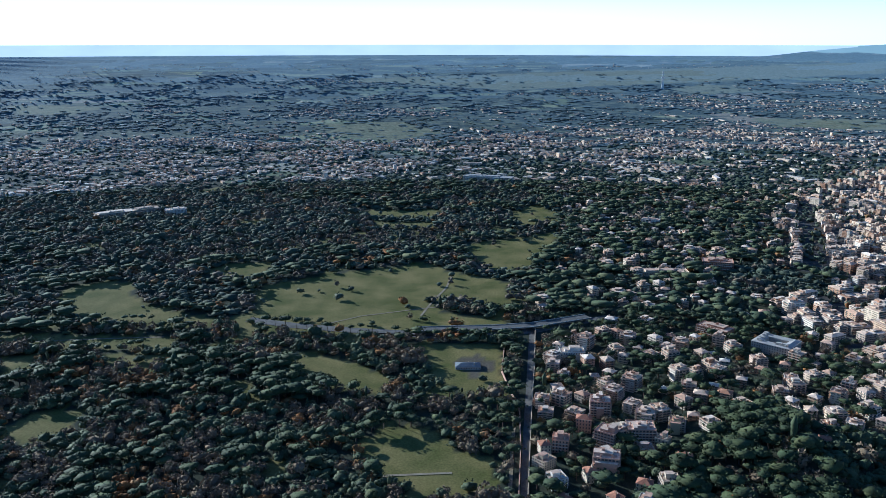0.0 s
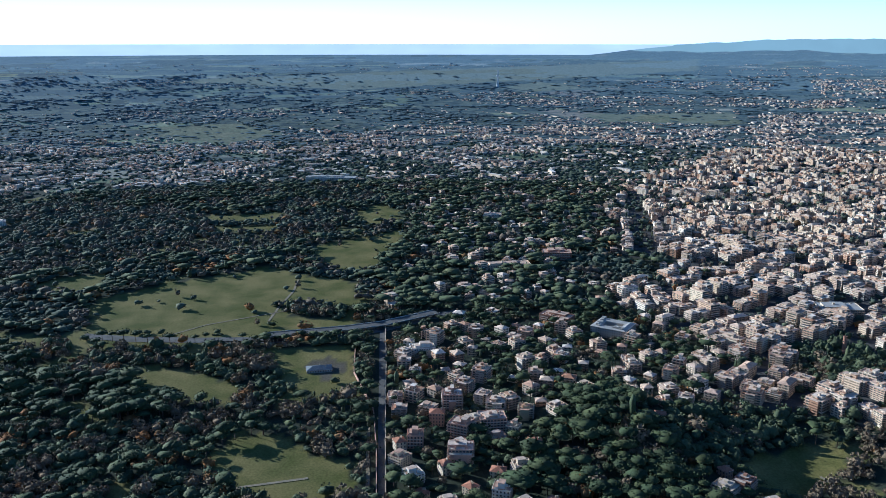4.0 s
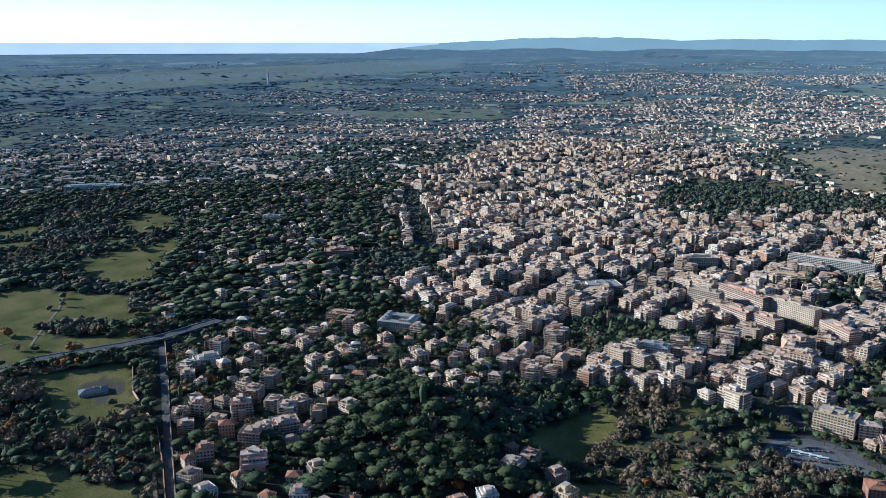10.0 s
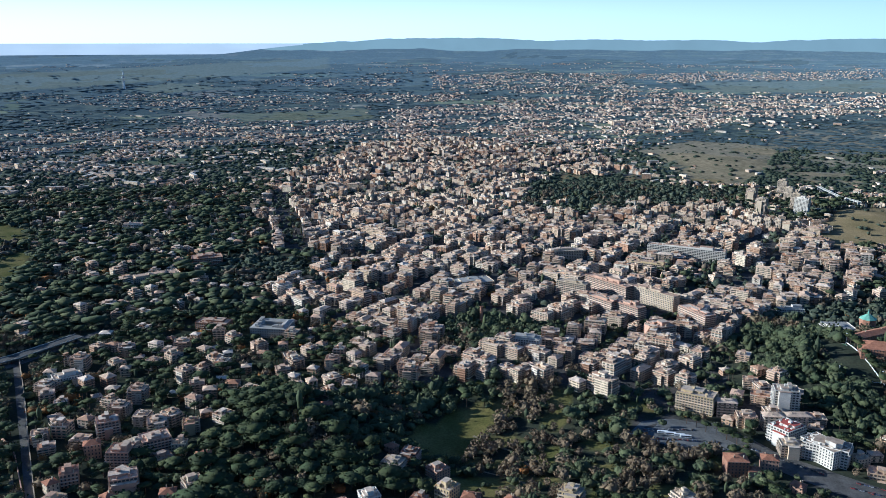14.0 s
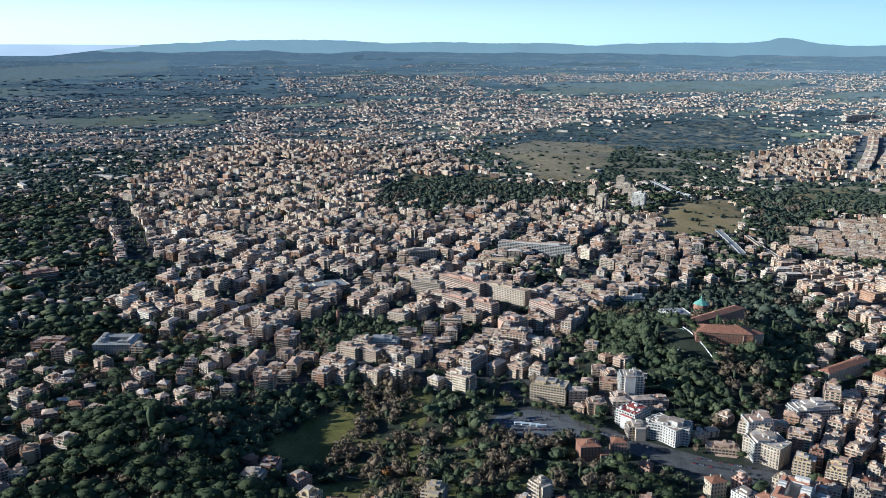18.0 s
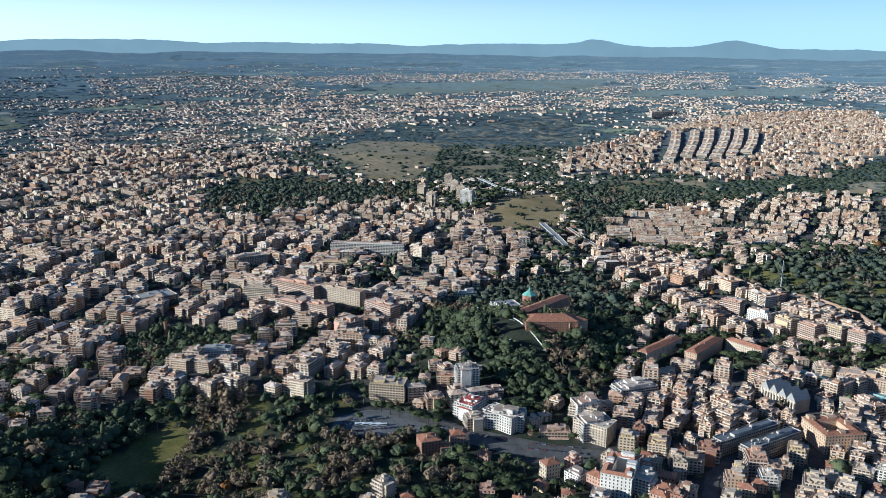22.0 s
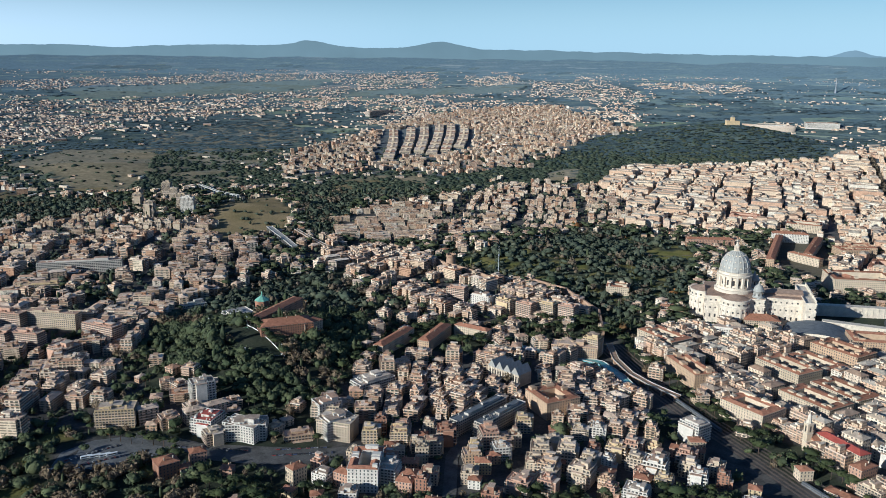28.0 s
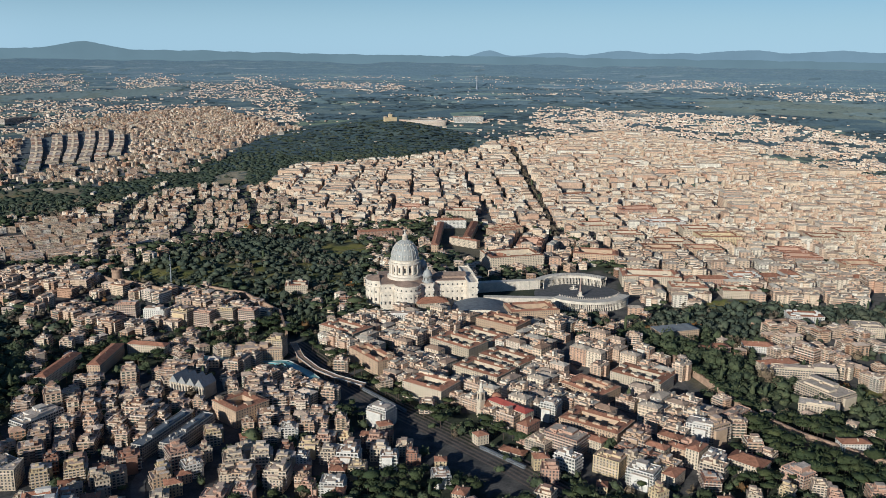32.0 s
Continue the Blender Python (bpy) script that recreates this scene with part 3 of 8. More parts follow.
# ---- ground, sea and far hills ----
# the country past the near hills, in belts: where each begins, and the haze mixed into its colours
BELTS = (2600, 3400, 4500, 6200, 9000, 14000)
HAZE_SHARE = (0.0, 0.08, 0.14, 0.21, 0.31, 0.43, 0.56)
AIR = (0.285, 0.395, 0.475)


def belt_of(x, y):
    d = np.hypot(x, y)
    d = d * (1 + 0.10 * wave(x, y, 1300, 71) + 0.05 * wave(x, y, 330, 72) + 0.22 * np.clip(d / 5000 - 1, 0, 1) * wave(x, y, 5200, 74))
    # the painted haze starts nearer in the north, away from the sun
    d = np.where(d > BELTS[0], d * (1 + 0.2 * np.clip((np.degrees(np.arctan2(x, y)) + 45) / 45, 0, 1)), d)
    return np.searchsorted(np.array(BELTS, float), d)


# puts belt k's share of haze into a base colour
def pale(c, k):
    return tuple(a * (1 - HAZE_SHARE[k]) + b * HAZE_SHARE[k] for a, b in zip(c, AIR))


def woods_at(x, y):
    """Above 0 where woods stand in the open country."""
    return wave(x, y, 1500, 81) + 0.7 * wave(x, y, 520, 82) + 0.4 * wave(x, y, 210, 83) - 0.15


def garden_lawn(x, y, name):
    """The lawns between the trees of the walled gardens."""
    return (name == "wood") & (x > -560) & (x < -80) & (y > 1400) & (y < 2050) & (wave(x, y, 75, 17) > 0.3)


def build_ground():
    az = np.radians(np.concatenate([np.arange(-130, 42, 0.36), np.arange(42, 230, 4.0)]))
    dist = np.concatenate([np.array([1.0, 200, 400, 560]), np.geomspace(600, 2600, 128), 2600 / (1 - np.linspace(0.008, 0.945, 118))])
    A, D = np.meshgrid(az, dist)
    # the plain ends at the sea in the west, and at the foot of the hills elsewhere
    az1 = np.degrees(A)
    end = np.interp(az1, (-88, -80), (dist[-1], 1.0)) + np.interp(az1, (-88, -80), (0.0, 1.0)) * (29000 + 2600 * wave(az1, 0 * az1, 9, 19) + 1000 * wave(az1, 0 * az1, 2.3, 20))
    D = np.where(D > 9000, 9000 + (D - 9000) * (end - 9000) / (dist[-1] - 9000), D)
    x, y = (D * np.sin(A)).ravel(), (D * np.cos(A)).ravel()
    wob = np.where(np.hypot(x, y) < 2600, 6.0, 25.0)
    kind, _ = zone_of(x + wob * wave(x, y, 40, 3), y + wob * wave(x, y, 37, 4))
    p, s = settle(x, y)
    d = np.hypot(x, y)
    cover = np.zeros((len(x), 4), np.float32)
    name = np.array(KINDS)[kind]
    cover[:, 0] = np.isin(name, ["meadow", "farfield"]) * 1.0
    cover[:, 1] = np.isin(name, ["dry"]) * 1.0 + (name == "clear") * 0.6
    cover[:, 2] = np.isin(name, ["city", "dense", "cityrow", "blocks", "rows", "parking", "plaza", "rail"]) * 1.0 + (name == "clear") * 0.6 + (name == "farcity") * 0.2
    cover[:, 0] += (name == "gardens") * 0.6 + (name == "bare") * np.clip((wave(x, y, 75, 16) - 0.3) * 3, 0, 0.85)
    cover[:, 1] += ((name == "wood") & (d > 2100) & (np.arctan2(x, y) < radians(-21))) * np.clip(wave(x, y, 260, 13) + 0.5 * wave(x, y, 90, 14) + 0.5, 0, 0.9)
    park = (name == "") & (np.degrees(np.arctan2(x, y)) < -88.5) & (d < 2500) & (d > 650)
    cover[:, 0] += park * np.clip((wave(x, y, 150, 15) - 0.85) * 4, 0, 0.9)
    cover[:, 0] += garden_lawn(x, y, name) * 0.9
    cover[:, 3] = 1
    woody = np.where(d < 2600, 1.0, np.where(name == "", np.clip(0.15 + 1.8 * woods_at(x, y), 0, 1), (name == "wood") * 0.9))
    na, nd = len(az), len(dist)
    i = np.arange(nd - 1)[:, None] * na + np.arange(na)[None]
    j = np.arange(nd - 1)[:, None] * na + (np.arange(na)[None] + 1) % na
    quads = np.stack([i, j, j + na, i + na], -1).reshape(-1, 4)
    tri = np.concatenate([quads[:, [0, 1, 2]], quads[:, [0, 2, 3]]])
    me = big_mesh("ground", [(p, tri, 0)], [ground_material(k) for k in range(len(HAZE_SHARE))], smooth=True)
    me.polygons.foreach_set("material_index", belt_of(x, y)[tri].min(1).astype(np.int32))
    at = me.attributes.new("cover", "FLOAT_COLOR", "POINT")
    at.data.foreach_set("color", cover.ravel())
    at = me.attributes.new("plan", "FLOAT_COLOR", "POINT")
    at.data.foreach_set("color", np.stack([x / 1000, y / 1000, 0 * x, 0 * x + 1], -1).astype(np.float32).ravel())
    at = me.attributes.new("woody", "FLOAT", "POINT")
    at.data.foreach_set("value", woody.astype(np.float32))
    # normals point up, so the view-fitted far bowl is lit as level land
    up = np.zeros((len(x), 3))
    up[:] = (0, 0, 1)
    near = d < 6000
    step = 4.0
    up[near, 0] = -(hill_height(x[near] + step, y[near]) - hill_height(x[near] - step, y[near])) / (2 * step)
    up[near, 1] = -(hill_height(x[near], y[near] + step) - hill_height(x[near], y[near] - step)) / (2 * step)
    up /= np.linalg.norm(up, axis=1)[:, None]
    me.normals_split_custom_set_from_vertices(up.tolist())
    tagged(new("ground", me), "rolling ground with grass, woodland floor and town paving", "ground", kind="structure")


def ground_material(far):
    m = bpy.data.materials.new("near_ground" if not far else "hazed_country_belt")
    m.use_nodes = True
    n, l = m.node_tree.nodes, m.node_tree.links
    b = n["Principled BSDF"]
    b.inputs["Roughness"].default_value, b.inputs["Specular IOR Level"].default_value = 0.95, 0.05
    b.inputs["Diffuse Roughness"].default_value = 0.3 if far else 0.3
    geo = n.new("ShaderNodeNewGeometry")
    at = n.new("ShaderNodeAttribute")
    at.attribute_name = "cover"
    plan = n.new("ShaderNodeAttribute")
    plan.attribute_name = "plan"
    sep = n.new("ShaderNodeSeparateColor")
    l.new(at.outputs["Color"], sep.inputs[0])

    def spread_noise(scale, lo=0.35, hi=0.65, detail=6):
        t, mr = n.new("ShaderNodeTexNoise"), n.new("ShaderNodeMapRange")
        t.inputs["Scale"].default_value, t.inputs["Detail"].default_value = scale * 1000, detail
        l.new(plan.outputs["Color"], t.inputs["Vector"])
        mr.inputs[1].default_value, mr.inputs[2].default_value = lo, hi
        l.new(t.outputs[0], mr.inputs[0])
        return mr.outputs[0]

    def blend(f, a, c):
        r = n.new("ShaderNodeMix")
        r.data_type = "RGBA"
        l.new(f, r.inputs[0])
        for q, v in ((6, a), (7, c)):
            if isinstance(v, tuple):
                r.inputs[q].default_value = (*v, 1)
            else:
                l.new(v, r.inputs[q])
        return r.outputs[2]

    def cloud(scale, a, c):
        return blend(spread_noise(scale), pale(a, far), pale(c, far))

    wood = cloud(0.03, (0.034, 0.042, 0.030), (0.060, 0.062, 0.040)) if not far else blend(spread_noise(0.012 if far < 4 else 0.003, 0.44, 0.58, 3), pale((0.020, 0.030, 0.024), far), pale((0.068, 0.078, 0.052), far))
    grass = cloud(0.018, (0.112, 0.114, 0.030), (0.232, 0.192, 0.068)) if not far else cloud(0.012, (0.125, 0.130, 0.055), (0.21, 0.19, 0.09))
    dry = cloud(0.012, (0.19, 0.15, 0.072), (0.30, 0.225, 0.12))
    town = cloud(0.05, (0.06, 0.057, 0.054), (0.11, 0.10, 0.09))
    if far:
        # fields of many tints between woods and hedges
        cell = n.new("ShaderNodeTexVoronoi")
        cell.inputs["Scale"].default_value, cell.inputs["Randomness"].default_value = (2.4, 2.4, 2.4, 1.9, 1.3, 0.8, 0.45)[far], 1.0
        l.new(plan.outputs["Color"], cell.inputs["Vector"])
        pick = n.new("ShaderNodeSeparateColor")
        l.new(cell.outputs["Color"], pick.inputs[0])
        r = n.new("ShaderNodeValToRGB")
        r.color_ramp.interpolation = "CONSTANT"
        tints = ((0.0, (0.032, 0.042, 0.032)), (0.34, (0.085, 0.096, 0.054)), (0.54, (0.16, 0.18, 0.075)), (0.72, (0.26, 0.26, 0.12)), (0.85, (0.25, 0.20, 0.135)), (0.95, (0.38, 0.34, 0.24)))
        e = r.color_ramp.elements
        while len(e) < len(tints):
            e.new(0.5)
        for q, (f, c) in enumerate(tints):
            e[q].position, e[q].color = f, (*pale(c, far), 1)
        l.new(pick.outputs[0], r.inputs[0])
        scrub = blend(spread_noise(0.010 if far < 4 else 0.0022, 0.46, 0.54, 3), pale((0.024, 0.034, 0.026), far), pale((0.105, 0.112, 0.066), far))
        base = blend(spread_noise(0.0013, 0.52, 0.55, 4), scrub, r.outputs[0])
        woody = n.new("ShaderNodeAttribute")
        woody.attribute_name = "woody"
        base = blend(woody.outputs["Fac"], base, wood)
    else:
        base = wood
    for k, c in enumerate((grass, dry, town)):
        base = blend(sep.outputs[k], base, c)
    fine = n.new("ShaderNodeTexNoise")
    fine.inputs["Scale"].default_value, fine.inputs["Detail"].default_value = 0.35 if not far else 0.08, 5
    l.new(geo.outputs["Position"], fine.inputs["Vector"])
    mr = n.new("ShaderNodeMapRange")
    mr.inputs[1].default_value, mr.inputs[2].default_value = 0.3, 0.7
    mr.inputs[3].default_value, mr.inputs[4].default_value = (0.75, 1.2) if far < 3 else (0.9, 1.08)
    l.new(fine.outputs[0], mr.inputs[0])
    mu = n.new("ShaderNodeVectorMath")
    mu.operation = "MULTIPLY"
    l.new(base, mu.inputs[0])
    l.new(mr.outputs[0], mu.inputs[1])
    l.new(mu.outputs[0], b.inputs["Base Color"])
    return m


build_ground()

# houses and woods of the country belts; farther tiers have haze mixed into their colours
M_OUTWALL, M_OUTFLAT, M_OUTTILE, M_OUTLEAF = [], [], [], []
M_COPSE = [material("hazed_copse_leaves", None, 0.9, 0.2, 0.03, ramp=[pale(c, k) for c in ((0.040, 0.052, 0.042), (0.066, 0.076, 0.056))]) for k in (3, 4)]
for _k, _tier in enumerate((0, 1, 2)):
    M_OUTWALL.append(material("suburb_plaster", None, 0.9, 0.1, 0.05, ramp=[pale(c, _tier) for c in ((0.52, 0.33, 0.21), (0.76, 0.62, 0.45), (0.66, 0.46, 0.30), (0.80, 0.70, 0.56), (0.60, 0.40, 0.26), (0.74, 0.57, 0.39), (0.46, 0.34, 0.25))], storey=3.2 if not _k else 0.0, recess_shade=0.4))
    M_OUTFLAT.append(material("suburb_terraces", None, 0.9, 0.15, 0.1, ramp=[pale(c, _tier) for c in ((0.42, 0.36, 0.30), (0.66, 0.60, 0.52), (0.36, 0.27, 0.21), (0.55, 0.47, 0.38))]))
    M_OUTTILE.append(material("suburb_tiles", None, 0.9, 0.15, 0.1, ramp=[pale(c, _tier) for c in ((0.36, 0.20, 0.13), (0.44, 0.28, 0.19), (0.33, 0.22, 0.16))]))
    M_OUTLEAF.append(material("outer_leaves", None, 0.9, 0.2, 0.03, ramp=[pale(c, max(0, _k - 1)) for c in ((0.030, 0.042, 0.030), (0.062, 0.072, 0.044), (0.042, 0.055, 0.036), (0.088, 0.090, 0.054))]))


def build_distance():
    # the sea: a sheet beyond the coast, in the west
    az = np.radians(np.arange(-134, -69, 0.5))
    v, t = [], []
    for a in az:
        coast = 21500 + 24500 * min(1.0, max(0.0, (math.degrees(a) + 75) / 6)) ** 1.5
        for d, low in ((min(coast, 46000.0), 0.0), (51000.0, 0.0)):
            x, y = d * math.sin(a), d * math.cos(a)
            p, s = settle(np.array([x]), np.array([y]))
            v.append(p[0] + (0, 0, 1.0))
    for k in range(len(az) - 1):
        t += [(2 * k, 2 * k + 1, 2 * k + 3), (2 * k, 2 * k + 3, 2 * k + 2)]
    tagged(new("water", big_mesh("water", [(np.array(v), np.array(t), 0)], [M_SEA])), "sea along the far horizon, glowing in pale blue haze", "sea", kind="structure")
    # ranges of hills on the horizon; rises are in degrees above the plain's edge
    peaks = ((-63, 5, 0.24), (-57.5, 3, 0.17), (-50, 4, 0.19), (-44, 2.5, 0.16), (-36, 4, 0.19), (-28.6, 1.6, 0.40), (-31, 4, 0.2), (-20.2, 1.5, 0.42), (-22, 5, 0.2), (-12, 8, 0.12))
    behind = ((5.2, 1.0, 0.42), (9.5, 2.2, 0.35), (13.8, 1.8, 0.5), (18, 3, 0.4), (22, 2.5, 0.55), (26.5, 2.5, 0.62), (31, 3, 0.55), (37, 5, 0.5), (-12.8, 3, 0.25))
    for name, hills, far, low, a0, a1, label in (("backdrop_hills", peaks, 4800.0, -0.70, -80, 44, "long range of hills on the horizon, glowing in blue haze"),
                                                 ("backdrop_mountains", behind, 4860.0, -0.75, -22, 44, "mountains beyond the plain, glowing in pale blue haze")):
        az = np.arange(a0, a1, 0.12)
        rise = np.full(len(az), low - 0.04)
        for c, w, h in hills:
            rise = rise + h * np.exp(-((az - c) / w) ** 2)
        rise += 0.35 * np.clip((az - a0) / 18, 0, 1) + 0.03 * wave(az, 0 * az, 3, 11) + 0.012 * wave(az, 0 * az, 0.7, 12)
        a = np.radians(az)
        rows = []
        for k, (dd, fr) in enumerate(((far - 90, 0.0), (far - 45, 0.5), (far, 1.0), (far + 40, 0.9))):
            e = -2.2 * (1 - fr) + rise * fr
            rows.append(np.stack([dd * np.sin(a), dd * np.cos(a), H + dd * np.tan(np.radians(e))], -1))
        n = len(az)
        i = (np.arange(3)[:, None] * n + np.arange(n - 1)[None]).ravel()
        tri = np.concatenate([np.stack([i, i + 1, i + n + 1], -1), np.stack([i, i + n + 1, i + n], -1)])
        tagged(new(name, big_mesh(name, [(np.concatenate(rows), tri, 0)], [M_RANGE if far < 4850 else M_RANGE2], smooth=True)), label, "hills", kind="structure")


build_distance()


# ---- roads ----
def ribbon(points, width, lift, step=12.0):
    """A strip that lies on the ground along a line of the map."""
    pts = [Vector(p) for p in points]
    line = []
    for a, b in zip(pts, pts[1:]):
        k = max(1, int((b - a).length / step))
        line += [a.lerp(b, i / k) for i in range(k)]
    line.append(pts[-1])
    v, f = [], []
    for i, p in enumerate(line):
        d = (line[min(i + 1, len(line) - 1)] - line[max(i - 1, 0)]).normalized()
        q = Vector((-d.y, d.x)) * width / 2
        for e in (p + q, p - q):
            (x, y, z), s = ground_at(e.x, e.y)
            v.append((x, y, z + lift * s))
    for i in range(len(line) - 1):
        f.append((2 * i, 2 * i + 1, 2 * i + 3, 2 * i + 2))
    s = Soup()
    s.add(v, f)
    return s


ROADS = (
    (((-612, 719), (-561, 719), (-516, 713), (-470, 723), (-433, 741), (-395, 755)), 24),
    (((-1258, -423), (-1235, -343), (-1222, -251), (-1214, -136), (-1222, -41), (-1243, 28), (-1284, 91), (-1320, 156)), 22),
    (((-1273, 31), (-1160, 27), (-1000, 22), (-848, 17), (-753, 15)), 9),
    (((-634, 721), (-563, 718), (-494, 737), (-422, 760), (-358, 794)), 16),
    (((-252, 723), (-278, 804), (-283, 878)), 14),
    (((-1203, -118), (-1207, -197), (-1206, -225)), 12),
    (((466, 3851), (408, 2790), (359, 2000)), 26),
    (((202, 2971), (207, 2415), (213, 2097)), 20),
    (((510, 2624), (669, 2609), (821, 2637)), 22),
    (((436, 2002), (463, 1724)), 16),
    (((598, 3212), (1110, 2821), (1421, 2457)), 14),
    (((256, 1262), (224, 1135), (250, 1028), (276, 929), (293, 830)), 10),
    (((-121, 1053), (-58, 1135), (32, 1229)), 8),
)
for _k, (_pts, _w) in enumerate(ROADS):
    tagged(new("road_%d" % (_k + 1), ribbon(_pts, _w, 0.5).mesh("road", M_ASPHALT)), "grey asphalt road through the town", "road", kind="structure")


PATHS = (
    (((-1117, -755), (-1135, -695), (-1151, -616), (-1167, -526)), 4),
    (((-1544, -118), (-1462, -122), (-1376, -139), (-1299, -150)), 4),
    (((-1235, -307), (-1291, -246), (-1344, -140), (-1370, -28)), 3),
    (((-1070, -380), (-1032, -352), (-989, -308)), 3),
    (((-940, 4), (-847, 2), (-752, 0)), 4),
    (((-772, -163), (-784, -124), (-795, -60)), 4),
    (((-779, 485), (-723, 503), (-671, 496)), 3),
    (((-716, 443), (-669, 464), (-629, 471)), 3),
    (((-205, 1839), (-154, 1824), (-94, 1879)), 4),
    (((-948, 929), (-778, 937)), 3),
)
AVENUES = (
    (13, ((-1187, -798), (-1203, -678), (-1227, -555))),
    (13, ((-1162, -783), (-1178, -683), (-1200, -557))),
    (14, ((-1167, -491), (-1118, -454), (-1057, -411))),
    (16, ((-1231, -387), (-1214, -302), (-1208, -196))),
    (16, ((-1197, -177), (-1204, -40))),
    (11, ((-570, 943), (-676, 1016))),
    (12, ((377, 1126), (406, 1043), (426, 959))),
    (7, ((359, 2000), (408, 2790), (466, 3851))),
    (7, ((345, 2000), (393, 2789), (449, 3843))),
    (11, ((552, 1504), (608, 1496), (667, 1482))),
    (8, ((510, 2624), (821, 2637))),
    (12, ((-647, 695), (-558, 713))),
)
for _k, (_pts, _w) in enumerate(PATHS):
    tagged(new("path_%d" % (_k + 1), ribbon(_pts, _w, 0.4).mesh("path", M_SAND)), "pale sandy path across the park", "path", kind="structure")


# ---- occupied places ----
CELL, SPAN = 4.0, 4600.0
TAKEN = np.zeros((int(2 * SPAN / CELL),) * 2, bool)


def take(x, y, r):
    i, j, k = int((x + SPAN) / CELL), int((y + SPAN) / CELL), int(math.ceil(r / CELL))
    if 0 < i < len(TAKEN) and 0 < j < len(TAKEN):
        TAKEN[max(i - k, 0):i + k + 1, max(j - k, 0):j + k + 1] = True


def free(x, y):
    i, j = ((x + SPAN) / CELL).astype(int), ((y + SPAN) / CELL).astype(int)
    ok = (i >= 0) & (j >= 0) & (i < len(TAKEN)) & (j < len(TAKEN))
    out = np.ones(len(x), bool)
    out[ok] = ~TAKEN[i[ok], j[ok]]
    return out


for _pts, _w in ROADS:
    for _a, _b in zip(_pts, _pts[1:]):
        _n = max(2, int(math.dist(_a, _b) / 4))
        for _i in range(_n + 1):
            take(_a[0] + (_b[0] - _a[0]) * _i / _n, _a[1] + (_b[1] - _a[1]) * _i / _n, _w / 2)


# ---- buildings: shapes ----
def flat_block(rng, w, d, floors, lod=0):
    """A flat-roofed apartment house with balconies, terraces and a set-back top. Returns its parts as soups."""
    P = {k: Soup() for k in ("wall", "roof", "parapet", "penthouse", "chimney", "roof_clutter")}
    rows, bal, fh = [], [], 3.2
    h = floors * fh
    X, Y = w / 2, d / 2
    if lod == 3:
        # far off: two or three stepped volumes, each with its terrace and a stair head
        cuts = [-X, rng.uniform(-0.5, -0.1) * X, rng.uniform(0.15, 0.6) * X, X] if w > 17 else [-X, rng.uniform(-0.3, 0.3) * X, X]
        for a, b in zip(cuts, cuts[1:]):
            y0, y1, z = -Y * rng.uniform(0.6, 1.0), Y * rng.uniform(0.6, 1.0), h * rng.uniform(0.62, 1.0)
            P["wall"].add([(x, y, q) for q in (-5, z + 0.9) for x, y in ((a, y0), (b, y0), (b, y1), (a, y1))], [(i, (i + 1) % 4, 4 + (i + 1) % 4, 4 + i) for i in range(4)])
            P["roof"].add([(a, y0, z), (b, y0, z), (b, y1, z), (a, y1, z)], [(0, 1, 2, 3)])
            px, py, e, g = rng.uniform(a + 1, b - 3), rng.uniform(y0 + 1, y1 - 4), rng.uniform(2, 5), rng.uniform(2, 4)
            P["penthouse"].box(px, py, z, min(px + e, b), min(py + g, y1), z + rng.uniform(2.2, 3.4))
        return P, [], []
    P["wall"].box(-X, -Y, -5, X, Y, h)
    if lod < 2:
        P["roof"].add([(-X, -Y, h + 0.05), (X, -Y, h + 0.05), (X, Y, h + 0.05), (-X, Y, h + 0.05)], [(0, 1, 2, 3)])
        P["parapet"].ring(-X - 0.3, -Y - 0.3, X + 0.3, Y + 0.3, h - 0.3, h + 1.0, 0.35)
    else:
        P["roof"].box(-X - 0.2, -Y - 0.2, h - 0.2, X + 0.2, Y + 0.2, h + 0.6)
    if w < 40 and rng.random() < 0.6:
        a, b, hh = rng.uniform(-0.9, -0.2) * X, rng.uniform(0.2, 0.9) * X, h - fh * rng.choice((0.0, 1.0, 2.0))
        P["wall"].box(a, -Y - 4, -5, b, -Y, hh)
        P["roof"].box(a - 0.3, -Y - 4.3, hh, b + 0.3, -Y, hh + 0.5)
    px, py = X * rng.uniform(0.45, 0.75), Y * rng.uniform(0.45, 0.75)
    ox, oy = rng.uniform(-0.3, 0.3) * X, rng.uniform(-0.3, 0.3) * Y
    cut = ox + px * rng.uniform(-0.5, 0.5)
    for a, b, c, e, z in ((ox - px, cut, oy - py, oy + py * rng.uniform(0.4, 1.0), 2.9), (cut, ox + px, oy - py * rng.uniform(0.4, 1.0), oy + py, rng.choice((2.6, 3.0, 5.6)))):
        P["penthouse"].box(a, c, h, b, e, h + z)
        P["roof"].box(a - 0.3, c - 0.3, h + z, b + 0.3, e + 0.3, h + z + 0.3)
    if lod < 2:
        P["roof_clutter"].box(ox - 2, oy - 1.5, h + 3.3, ox + 1.5, oy + 2, h + 5.6)
        for _ in range(2):
            cx, cy = rng.uniform(-0.9, 0.9) * X, rng.uniform(-0.9, 0.9) * Y
            P["chimney"].box(cx - 0.5, cy - 0.4, h, cx + 0.5, cy + 0.4, h + rng.uniform(1.5, 4.4))
        for _ in range(18 if lod == 0 else 5):
            cx, cy, a, b = rng.uniform(-0.8, 0.8) * X, rng.uniform(-0.8, 0.8) * Y, rng.uniform(0.3, 1.5), rng.uniform(0.3, 1.2)
            P["roof_clutter"].box(cx - a, cy - b, h, cx + a, cy + b, h + rng.uniform(0.8, 2.6))
